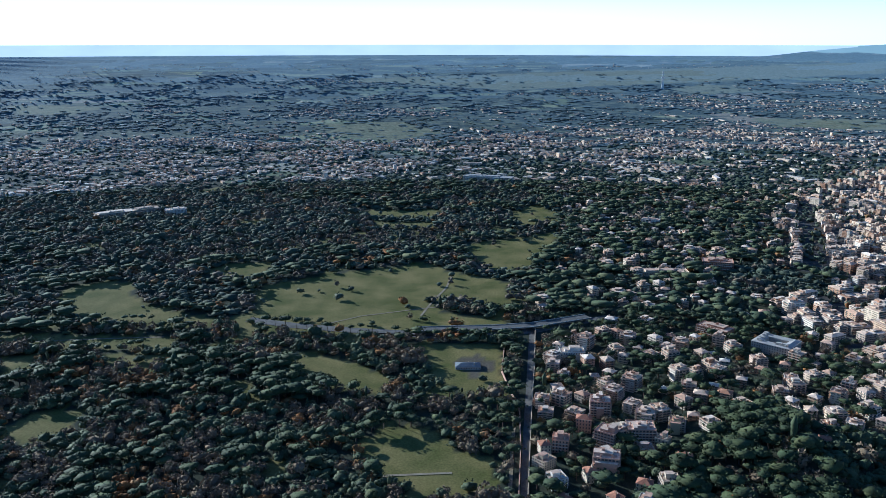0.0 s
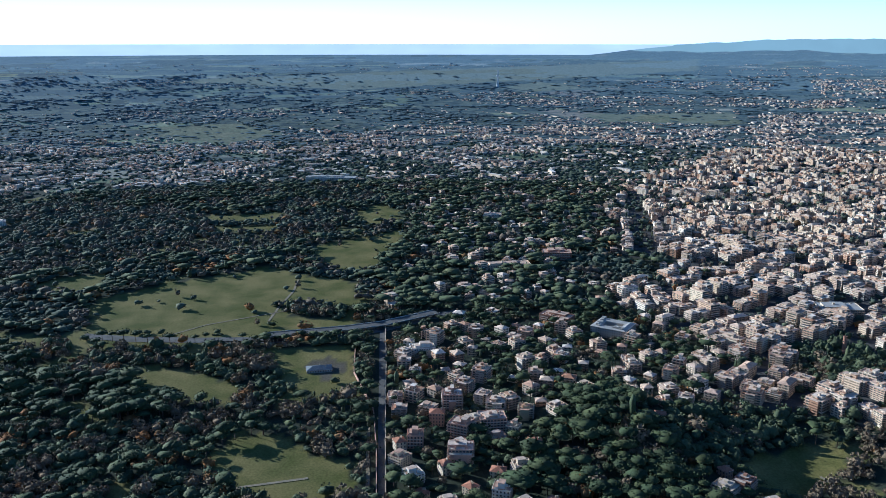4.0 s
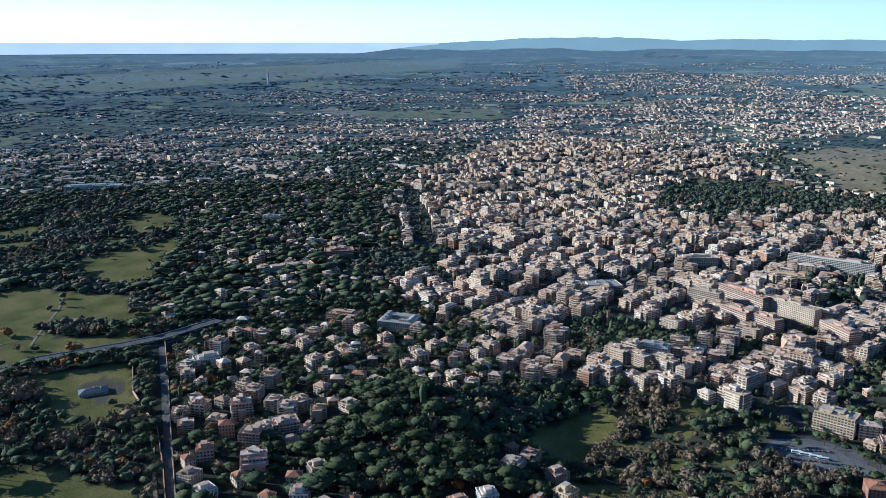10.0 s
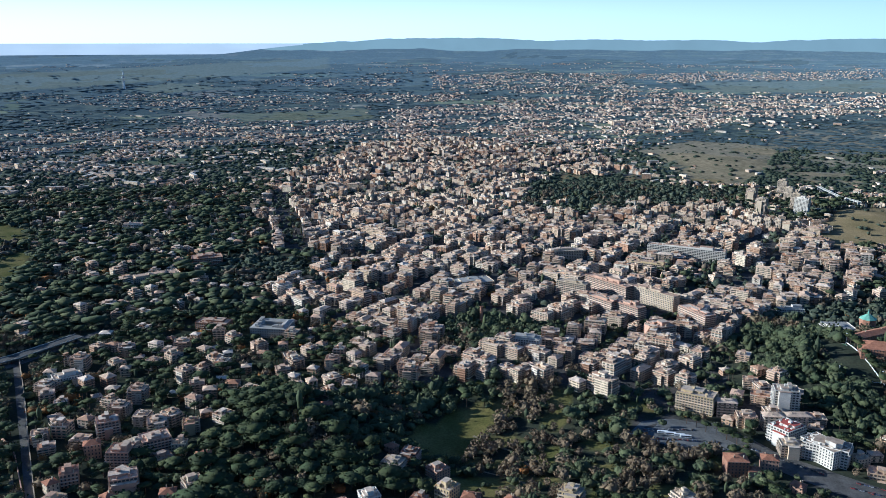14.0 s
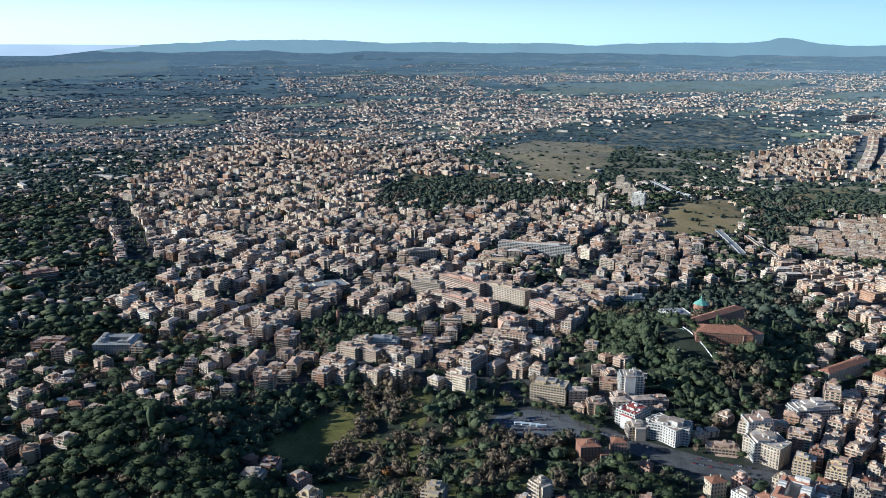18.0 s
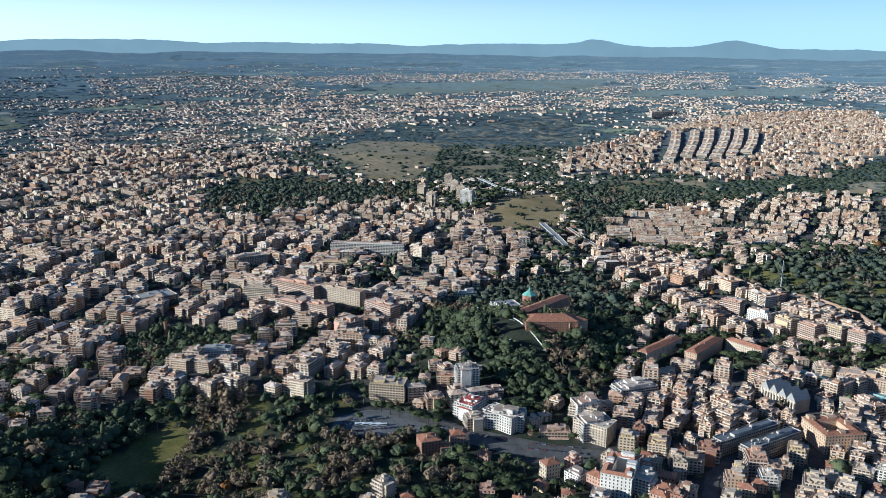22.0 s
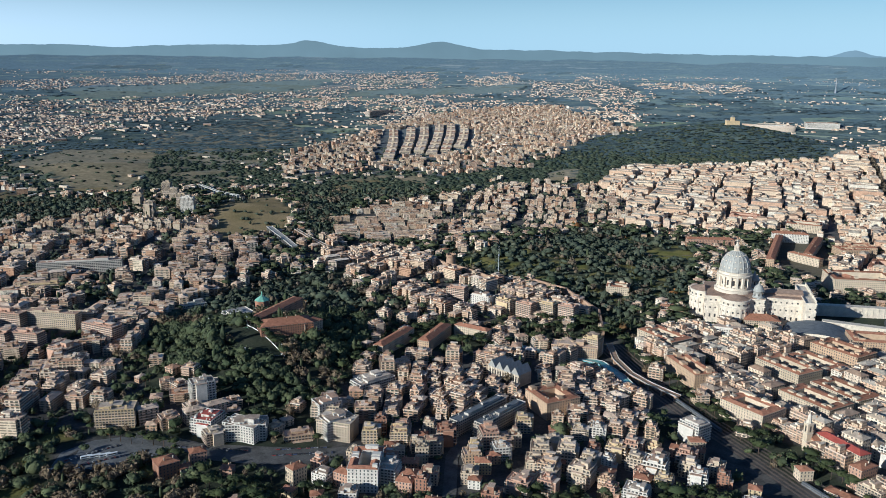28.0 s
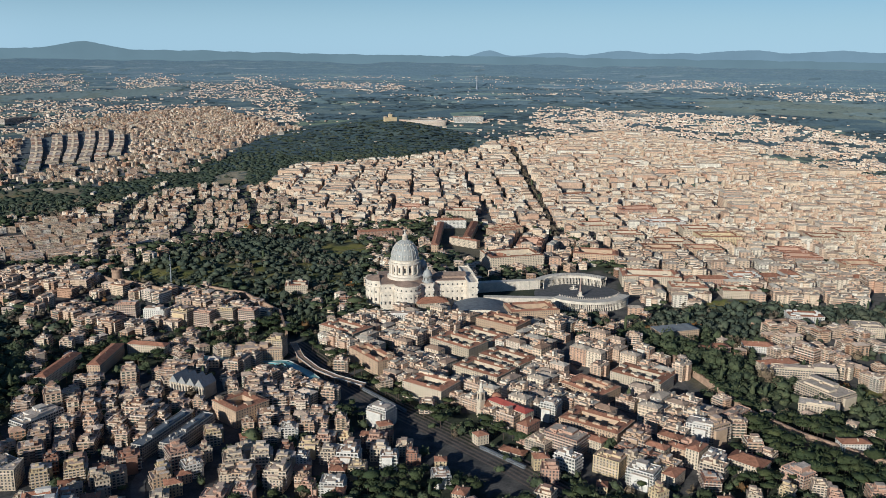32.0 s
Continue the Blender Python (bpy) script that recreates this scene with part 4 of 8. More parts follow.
    if lod > 1:
        for _ in range(3):
            cx, cy, a, b = rng.uniform(-0.8, 0.8) * X, rng.uniform(-0.8, 0.8) * Y, rng.uniform(0.8, 2.4), rng.uniform(0.8, 2.2)
            P["roof_clutter"].box(cx - a, cy - b, h + 0.5, cx + a, cy + b, h + rng.uniform(1.4, 3.2))
    full = rng.random() < 0.72
    sides = [i for i in range(4) if rng.random() < 0.8] or [0]
    for k in range(floors):
        s, z = Soup(), k * fh + 0.8
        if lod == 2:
            # each storey: a flat dark strip for a loggia's shade, and a pale balcony front
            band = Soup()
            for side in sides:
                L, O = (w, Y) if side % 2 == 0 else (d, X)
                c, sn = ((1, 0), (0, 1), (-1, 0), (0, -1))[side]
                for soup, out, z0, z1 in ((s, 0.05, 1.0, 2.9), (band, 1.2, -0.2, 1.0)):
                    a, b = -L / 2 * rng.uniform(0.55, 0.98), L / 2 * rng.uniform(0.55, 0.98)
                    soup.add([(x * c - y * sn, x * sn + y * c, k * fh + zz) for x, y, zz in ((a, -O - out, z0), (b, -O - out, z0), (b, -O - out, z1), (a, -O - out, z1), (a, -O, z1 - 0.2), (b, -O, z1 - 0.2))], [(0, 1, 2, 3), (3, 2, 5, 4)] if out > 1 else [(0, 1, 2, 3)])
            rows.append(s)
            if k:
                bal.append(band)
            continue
        for side in range(4):
            L, O = (w, Y) if side % 2 == 0 else (d, X)
            n = max(2, int(L / (3.4 if lod == 0 else 5.0)))
            ww = (1.25 if full else 0.8) if lod == 0 else 1.75
            wins = [((i + 0.5) / n * L - L / 2 - ww, (i + 0.5) / n * L - L / 2 + ww) for i in range(n)]
            for a, b in wins:
                q = [(a, -O - 0.05, z), (b, -O - 0.05, z), (b, -O - 0.05, z + 1.9), (a, -O - 0.05, z + 1.9)]
                c, sn = ((1, 0), (0, 1), (-1, 0), (0, -1))[side]
                s.add([(x * c - y * sn, x * sn + y * c, zz) for x, y, zz in q], [(0, 1, 2, 3)])
        rows.append(s)
        if lod < 2 and k > 0:
            prof = ((0.0, -0.15), (1.4, -0.15), (1.4, 1.05), (1.25, 1.05), (1.25, 0.1), (0.0, 0.1))
            if full:
                v = [(sx * (X + o), sy * (Y + o), k * fh + z) for sx, sy in ((-1, -1), (1, -1), (1, 1), (-1, 1)) for o, z in prof]
                f = [(6 * c + q, 6 * ((c + 1) % 4) + q, 6 * ((c + 1) % 4) + (q + 1) % 6, 6 * c + (q + 1) % 6) for c in range(4) for q in range(6)]
                s = Soup()
                s.add(v, f)
                bal.append(s)
            else:
                for side in (0, 2):
                    a, b, c = -w * 0.46, w * rng.choice((0.1, 0.45, 0.45)), (1, -1)[side // 2]
                    s = Soup()
                    s.add([(c * x, c * -(Y + o), k * fh + z) for x in (a, b) for o, z in prof], [(q, q + 6, (q + 1) % 6 + 6, (q + 1) % 6) for q in range(6)] + [tuple(range(6)), tuple(range(11, 5, -1))])
                    bal.append(s)
    return P, rows, bal


def pitched_house(rng, w, d, floors, lod=0):
    """A house or palazzo with a hipped tile roof, cornice and rows of windows."""
    P = {k: Soup() for k in ("wall", "roof", "cornice", "chimney")}
    rows, fh = [], 3.5
    h = floors * fh
    X, Y = w / 2, d / 2
    P["wall"].box(-X, -Y, -5, X, Y, h)
    if lod < 2:
        P["cornice"].ring(-X - 0.35, -Y - 0.35, X + 0.35, Y + 0.35, h - 0.5, h, 0.5)
    P["roof"].hip(-X - 0.7, -Y - 0.7, X + 0.7, Y + 0.7, h + 0.02, min(w, d) * 0.2)
    if lod < 2:
        for _ in range(2):
            cx, cy = rng.uniform(-0.6, 0.6) * X, rng.uniform(-0.6, 0.6) * Y
            P["chimney"].box(cx - 0.5, cy - 0.5, h, cx + 0.5, cy + 0.5, h + min(w, d) * 0.2 + 1.2)
    if lod == 3:
        return P, [], []
    for k in range(floors):
        s, z = Soup(), k * fh + 0.9
        for side in range(4):
            L, O = (w, Y) if side % 2 == 0 else (d, X)
            n = max(2, int(L / (3.4 if lod == 0 else 5.0)))
            ww = 0.65 if lod == 0 else 1.0
            wins = [((i + 0.5) / n * L - L / 2 - ww, (i + 0.5) / n * L - L / 2 + ww) for i in range(n)] if lod < 2 else [((i + 0.5) / max(1, int(L / 7.5)) * L - L / 2 - 1.7, (i + 0.5) / max(1, int(L / 7.5)) * L - L / 2 + 1.7) for i in range(max(1, int(L / 7.5)))]
            for a, b in wins:
                c, sn = ((1, 0), (0, 1), (-1, 0), (0, -1))[side]
                s.add([(x * c - y * sn, x * sn + y * c, zz) for x, y, zz in ((a, -O - 0.05, z), (b, -O - 0.05, z), (b, -O - 0.05, z + 1.9), (a, -O - 0.05, z + 1.9))], [(0, 1, 2, 3)])
        rows.append(s)
    return P, rows, []


def court_block(rng, w, d, floors, lod=0):
    """A street block round a courtyard: four wings, flat terraces and low tile roofs."""
    P = {k: Soup() for k in ("wall", "roof", "parapet", "roof_clutter", "chimney")}
    fh, t = 3.7, min(13.0, w * 0.3, d * 0.3)
    h = floors * fh
    X, Y = w / 2, d / 2
    P["wall"].ring(-X, -Y, X, Y, -5, h, t)
    z = h + 0.05
    for q in (((-X, -Y), (X, -Y), (X - t, -Y + t), (-X + t, -Y + t)), ((X, -Y), (X, Y), (X - t, Y - t), (X - t, -Y + t)),
              ((X, Y), (-X, Y), (-X + t, Y - t), (X - t, Y - t)), ((-X, Y), (-X, -Y), (-X + t, -Y + t), (-X + t, Y - t))):
        (a, b, c, e) = q
        m1, m2 = ((a[0] + e[0]) / 2, (a[1] + e[1]) / 2), ((b[0] + c[0]) / 2, (b[1] + c[1]) / 2)
        r = 1.9
        P["roof"].add([(*a, z), (*b, z), (*c, z), (*e, z), (*m1, z + r), (*m2, z + r)], [(0, 1, 5, 4), (2, 3, 4, 5)])
    if lod < 2:
        P["parapet"].ring(-X - 0.6, -Y - 0.6, X + 0.6, Y + 0.6, h - 0.6, h + 0.1, 0.6)
    for _ in range(10 if lod == 0 else 5 if lod == 1 else 3):
        side, f = rng.randrange(4), rng.uniform(-0.85, 0.85)
        cx, cy = ((f * X, -Y + t / 2), (X - t / 2, f * Y), (f * X, Y - t / 2), (-X + t / 2, f * Y))[side]
        a, b = rng.uniform(1.5, 5), rng.uniform(1.5, 4)
        P["roof_clutter"].box(cx - a, cy - b, h, cx + a, cy + b, h + rng.uniform(2.6, 4.5))
    for _ in range(4 if lod < 2 else 0):
        side, f = rng.randrange(4), rng.uniform(-0.9, 0.9)
        cx, cy = ((f * X, -Y + t / 2), (X - t / 2, f * Y), (f * X, Y - t / 2), (-X + t / 2, f * Y))[side]
        P["chimney"].box(cx - 0.5, cy - 0.5, h, cx + 0.5, cy + 0.5, h + rng.uniform(2.5, 4))
    rows = []
    if lod == 3:
        return P, [], []
    for k in range(floors):
        s, zz = Soup(), k * fh + 1.0
        for side in range(4):
            L, O = (w, Y) if side % 2 == 0 else (d, X)
            n = max(3, int(L / (3.6 if lod == 0 else 5.0)))
            ww = 0.65 if lod == 0 else 1.0
            wins = [((i + 0.5) / n * L - L / 2 - ww, (i + 0.5) / n * L - L / 2 + ww) for i in range(n)] if lod < 2 else [((i + 0.5) / max(1, int(L / 7.5)) * L - L / 2 - 1.7, (i + 0.5) / max(1, int(L / 7.5)) * L - L / 2 + 1.7) for i in range(max(1, int(L / 7.5)))]
            for a, b in wins:
                c, sn = ((1, 0), (0, 1), (-1, 0), (0, -1))[side]
                s.add([(x * c - y * sn, x * sn + y * c, q) for x, y, q in ((a, -O - 0.05, zz), (b, -O - 0.05, zz), (b, -O - 0.05, zz + 2.0), (a, -O - 0.05, zz + 2.0))], [(0, 1, 2, 3)])
        rows.append(s)
    return P, rows, []


MAKERS = {"flat": flat_block, "house": pitched_house, "court": court_block}
SIZES = {"flat": [(17, 15, 5), (21, 16, 5), (23, 18, 6), (26, 16, 6), (18, 18, 4), (25, 19, 5), (34, 15, 6), (52, 14, 6), (15, 13, 4), (30, 18, 6), (14, 12, 5), (25.5, 15, 5)],
         "house": [(13, 11, 2), (15, 13, 3), (17, 14, 4), (23, 14, 5), (13, 12, 3), (29, 14, 5), (25.5, 15, 5), (25.5, 15, 6)],
         "court": [(44, 38, 5), (58, 44, 6), (66, 52, 6), (40, 30, 5), (74, 48, 6), (72, 44, 5), (74, 46, 6), (68, 42, 5), (82, 56, 6), (80, 54, 5)]}
LABELS = {"flat": "apartment house with balconies and a roof terrace", "house": "plastered house with a clay tile roof", "court": "street block round a courtyard with tiled roofs"}
ROOFS = {"flat": M_TERRACE, "house": M_TILE, "court": M_TILE}
PART_MATERIAL = {"chimney": WALLS["sand"], "cornice": M_BALCONY}
_made = {}


def near_parts(kind, k, tint, roof=None):
    """The shared meshes of one near building."""
    key = (kind, k, tint, roof)
    if key not in _made:
        rng = random.Random(31 * k + len(kind))
        P, rows, bal = MAKERS[kind](rng, *SIZES[kind][k], 0)
        out = []
        for n, s in P.items():
            if n == "chimney":
                for q in range(0, s.n, 8):
                    c = Soup()
                    c.add(s.v[q:q + 8], [tuple(i - q for i in f) for f in s.f if q <= f[0] < q + 8])
                    out.append((n, c.mesh(n, PART_MATERIAL[n])))
            elif s.n:
                out.append((n, s.mesh(n, (roof or ROOFS[kind]) if n == "roof" else PART_MATERIAL.get(n, WALLS[tint]))))
        w = Soup()
        for q in rows:
            w.add(q.v, q.f)
        out.append(("glazing", w.mesh("glazing", M_WINDOW)))
        out += [("balcony", s.mesh("balcony", M_BALCONY if tint != "white" else WALLS["white"])) for s in bal]
        _made[key] = out
    return _made[key]


def raise_building(name, kind, k, tint, x, y, turn, label, group="town buildings", roof=None, tall=1.0):
    p, s = ground_at(x, y)
    ob = thing(name, Matrix.Translation(p) @ Matrix.Rotation(turn, 4, "Z") @ Matrix.Diagonal((s, s, s * tall, 1)), label, "building", group)
    for pn, me in near_parts(kind, k, tint, roof):
        q = part(pn, me, ob)
        if pn in ("glazing", "roof_clutter"):
            q["kind"] = "stuff"
    return ob


_far = {}


def far_shape(kind, k, lod):
    """One plain building for the joined town: (vertices, triangles) of walls, roof and windows."""
    key = (kind, k, lod)
    if key not in _far:
        P, rows, bal = MAKERS[kind](random.Random(31 * k + len(kind)), *SIZES[kind][k], lod)
        a, b, c, e = Soup(), Soup(), Soup(), Soup()
        for n, s in P.items():
            (b if n == "roof" else e if n in ("parapet", "cornice") else a).add(s.v, s.f)
        for s in bal:
            e.add(s.v, s.f)
        for s in rows:
            c.add(s.v, s.f)
        _far[key] = [s.arrays() for s in (a, b, c, e)]
    return _far[key]


# ---- buildings: where they stand ----
TOWN = []  # kind, size index, x, y, turn, distance, zone name
_rng = random.Random(5)


def stand(kind, k, x, y, turn, zone, pad=2.0):
    w, d, _ = SIZES[kind][k]
    TOWN.append((kind, k, x, y, turn, math.hypot(x, y), zone))
    c, s = math.cos(turn), math.sin(turn)
    w, d = (w, d) if pad >= 0 else (w - 8, d - 8)
    nx, ny = max(1, int(w / 6)), max(1, int(d / 6))
    for i in range(nx + 1):
        for j in range(ny + 1):
            u, v = (i / nx - 0.5) * w, (j / ny - 0.5) * d
            take(x + u * c - v * s, y + u * s + v * c, max(pad, 0))


def lattice(turn, du, dv, x0, x1, y0, y1):
    """Places of a turned lattice within a box of the map."""
    c, s = math.cos(turn), math.sin(turn)
    R = max(abs(x0), abs(x1), abs(y0), abs(y1)) * 1.5
    mx, my = (x0 + x1) / 2, (y0 + y1) / 2
    r = math.hypot(x1 - x0, y1 - y0) / 2
    for i in range(-int(r / du) - 1, int(r / du) + 2):
        for j in range(-int(r / dv) - 1, int(r / dv) + 2):
            u, v = i * du, j * dv
            x, y = mx + u * c - v * s, my + u * s + v * c
            if x0 <= x <= x1 and y0 <= y <= y1:
                yield i, j, x, y


def street_blocks(zi, turn, x0, x1, y0, y1):
    """Old street blocks: houses of uneven height shoulder to shoulder round narrow courts."""
    c, s = math.cos(turn), math.sin(turn)
    spots = []
    for i, j, bx, by in lattice(turn, *((89, 58) if math.hypot((x0 + x1) / 2, (y0 + y1) / 2) < 1500 else (95, 68)), x0, x1, y0, y1):
        cells = [(u, v, 0.0) for v in (-18, 18) for u in (-29, -5, 19)] + [(-35, 0, math.pi / 2), (34, 0, math.pi / 2)]
        if _rng.random() < 0.75:
            cells += [(-13, 0, 0.0), (13, 0, 0.0)][:_rng.choice((1, 2, 2))]
        shift = random.Random(j // 3 * 7 + zi).uniform(-45, 45)
        bx, by = bx + shift * math.cos(turn), by + shift * math.sin(turn)
        lean, stretch = _rng.uniform(-0.05, 0.05), _rng.uniform(0.96, 1.04)
        c, s = math.cos(turn + lean) * stretch, math.sin(turn + lean) * stretch
        near = math.hypot(bx, by) < 1650
        if _rng.random() < (0.85 if near else 0.3):
            # one closed block round its court, where there is room for it
            gx, gy = (g.ravel() for g in np.meshgrid(np.linspace(-37, 37, 7), np.linspace(-22, 22, 5)))
            gx, gy = bx + gx * c - gy * s, by + gx * s + gy * c
            if free(gx, gy).all() and (zone_of(gx, gy)[1] == zi).mean() > 0.8:
                stand("court", _rng.choice((5, 6, 7) if near else (8, 9)), bx, by, turn + lean, "blocks", 1)
                continue
        for u, v, t in cells:
            u, v = u + _rng.uniform(-0.4, 0.4), v + _rng.uniform(-0.6, 0.6)
            spots.append((bx + u * c - v * s, by + u * s + v * c, t + lean))
    x, y, t = (np.array(q) for q in zip(*spots))
    x, y = x + 12 * wave(x, y, 1300, 61), y + 12 * wave(x, y, 1240, 62)
    kind, which = zone_of(x, y)
    for k in np.nonzero((which == zi) & free(x, y))[0]:
        if not free(x[k:k + 1], y[k:k + 1])[0] or _rng.random() < 0.05:
            continue
        if _rng.random() < 0.4:
            stand("house", _rng.choice((6, 7, 6, 3)), x[k], y[k], turn + t[k], "blocks", -2)
        else:
            stand("flat", _rng.choice((11, 11, 3)), x[k], y[k], turn + t[k], "blocks", -2)


def fill_zones():
    for zi, (name, poly) in enumerate(ZONES):
        if name not in ("city", "dense", "cityrow", "blocks", "rows", "gardens"):
            continue
        xs, ys = zip(*poly)
        turn = math.radians(TURNS.get(zi - len(PATCHES), (zi * 37) % 90))
        du, dv = {"dense": (25, 22), "city": (26.5, 24), "cityrow": (30, 36), "blocks": (78, 62), "rows": (62, 30), "gardens": (48, 44)}[name]
        if name == "blocks":
            street_blocks(zi, turn, min(xs), max(xs), min(ys), max(ys))
            continue
        pts = [(x + _rng.uniform(-4, 4), y + _rng.uniform(-4, 4), i, j) for i, j, x, y in lattice(turn, du, dv, min(xs), max(xs), min(ys), max(ys)) if (i % (11 if name == "dense" else 6) and j % 9) or name == "rows"]
        if not pts:
            continue
        x, y = np.array([p[0] for p in pts]), np.array([p[1] for p in pts])
        if name in ("city", "dense"):
            x, y = x + 22 * wave(x, y, 420, 51), y + 22 * wave(x, y, 380, 52)
        ragged = np.where(np.hypot(x, y) > 2000, 55.0, 12.0)
        kind, which = zone_of(x + ragged * wave(x, y, 190, 57), y + ragged * wave(x, y, 170, 58))
        bend = wave(x, y, 420, 54)
        grove = wave(x, y, 230, 53) + np.where(np.hypot(x, y) > 2200, 0.35, 0.0)
        ok = (which == zi) & free(x, y)
        for k in np.nonzero(ok)[0]:
            r = _rng.random()
            if not free(x[k:k + 1], y[k:k + 1])[0] or (name == "city" and grove[k] > 0.95):
                continue
            if name == "rows":
                stand("flat", 7, x[k], y[k], turn, name)
            elif name == "gardens":
                if r < 0.4:
                    stand("flat", _rng.choice((6, 7, 5)), x[k], y[k], turn, name)
            elif name == "dense":
                if r < 0.82:
                    stand("flat", _rng.choice((8, 1, 0, 4, 10, 2)), x[k] + _rng.uniform(-3, 3), y[k] + _rng.uniform(-3, 3), turn + 0.5 * bend[k] + _rng.choice((0, math.pi / 2)), name, 0)
                else:
                    stand("house", _rng.choice((1, 2, 4, 2)), x[k] + _rng.uniform(-3, 3), y[k] + _rng.uniform(-3, 3), turn + 0.5 * bend[k], name, 0)
            elif r < 0.9:
                tt = turn + 0.35 * bend[k] + (math.pi / 2 if _rng.random() < 0.4 else 0)
                if r < 0.7:
                    stand("flat", _rng.choice((0, 1, 2, 3, 4, 5, 5, 9, 8, 6)), x[k], y[k], tt, name, 1)
                else:
                    stand("house", _rng.choice((2, 3, 1, 5)), x[k], y[k], tt, name, 1)
    # villas among trees, wherever nothing else is marked
    pts = np.array([(x + _rng.uniform(-9, 9), y + _rng.uniform(-9, 9)) for i, j, x, y in lattice(0.3, 36, 34, -2700, 1700, -1500, 2700)])
    x, y = pts.T
    d, a = np.hypot(x, y), np.degrees(np.arctan2(x, y))
    kind, _w = zone_of(x, y)
    for k in np.nonzero((d > 640) & (d < 2700) & (a > -129) & (a < 41) & (kind == len(KINDS) - 1) & free(x, y))[0]:
        if _rng.random() < (0.0 if a[k] < -88 else 0.74 if d[k] < 1250 or a[k] > -60 else 0.42 if a[k] < -72 else 0.55):
            if _rng.random() < 0.55:
                stand("flat", _rng.choice((0, 1, 4, 8, 4)), x[k], y[k], _rng.uniform(0, 1.5), "villas", 1)
            else:
                stand("house", _rng.choice((0, 1, 2, 4)), x[k], y[k], _rng.uniform(0, 1.5), "villas", 1)


TURNS = {45: -8.0, 52: 32.0, 53: -16.0, 54: 22.0, 55: 28.0, 56: 33.0, 57: 24.0, 58: 30.0, 59: 12.0, 60: 40.0, 61: -20.0, 62: 11.0, 63: -30.0, 64: -41.0, 65: -3.0, 67: -10.0, 68: 20.0}


# groves in autumn leaf: place and reach
AUTUMN_GROVES = [(*(-992, -479), 28), (*(-1051, -477), 24), (*(-1033, -565), 22), (*(-1011, -593), 18), (*(-1637, -309), 30), (*(-1707, -249), 24), (*(-1179, -307), 10), (*(-968, -540), 10), (*(-862, -103), 16), (*(-820, -160), 18), (*(-801, -99), 16), (*(-1313, -499), 12), (*(-742, -377), 30), (*(-898, -385), 14)]


# ---- landmarks ----
M_CHURCHROOF = material("faded_tile", (0.36, 0.25, 0.18), 0.9, 0.2, 0.2)
M_DOME = material("weathered_lead", (0.36, 0.345, 0.31), 0.6, 0.15, 0.2, 0.1)
M_COPPER = material("green_copper", (0.20, 0.40, 0.30), 0.6, 0.2, 0.3)
M_SLATE = material("grey_roofing", (0.16, 0.165, 0.17), 0.7, 0.2, 0.15)
M_PALEROOF = material("pale_roofing", (0.36, 0.33, 0.29), 0.7, 0.15, 0.1)
M_TEAL = material("blue_green_glazing", (0.16, 0.36, 0.36), 0.35, 0.2, 0.2)
M_STEEL = material("galvanised_steel", (0.45, 0.46, 0.47), 0.45, 0.1, 0.5, metal=0.7)
M_CONCRETE = material("concrete", (0.42, 0.40, 0.36), 0.9, 0.2, 0.1, 0.1)
M_LINE = material("white_paint", (0.78, 0.78, 0.76), 0.7, 0.1, 0.3)
M_PLAZA = material("stone_setts", (0.13, 0.125, 0.12), 0.85, 0.2, 0.15)
M_REDROOF = material("red_roof_sheet", (0.42, 0.09, 0.06), 0.7, 0.15, 0.2)


def landmark(name, kind, place, turn, w, d, floors, tint, label, roof=None):
    SIZES[kind].append((w, d, floors))
    k = len(SIZES[kind]) - 1
    t = radians(turn)
    ob = raise_building(name, kind, k, tint, place[0], place[1], t, label, "landmarks", roof)
    clear_under(place, t, w, d)
    return ob


def clear_under(place, t, w, d, pad=3.0):
    c, s = math.cos(t), math.sin(t)
    nx, ny = max(1, int(w / 6)), max(1, int(d / 6))
    for i in range(nx + 1):
        for j in range(ny + 1):
            u, v = (i / nx - 0.5) * w, (j / ny - 0.5) * d
            take(place[0] + u * c - v * s, place[1] + u * s + v * c, pad)


def at_ground(place, turn=0.0, lift=0.0):
    (x, y, z), s = ground_at(*place)
    return Matrix.Translation((x, y, z + lift)) @ Matrix.Rotation(radians(turn), 4, "Z") @ Matrix.Scale(s, 4)


def soup_box(*a):
    s = Soup()
    s.box(*a, bottom=True)
    return s


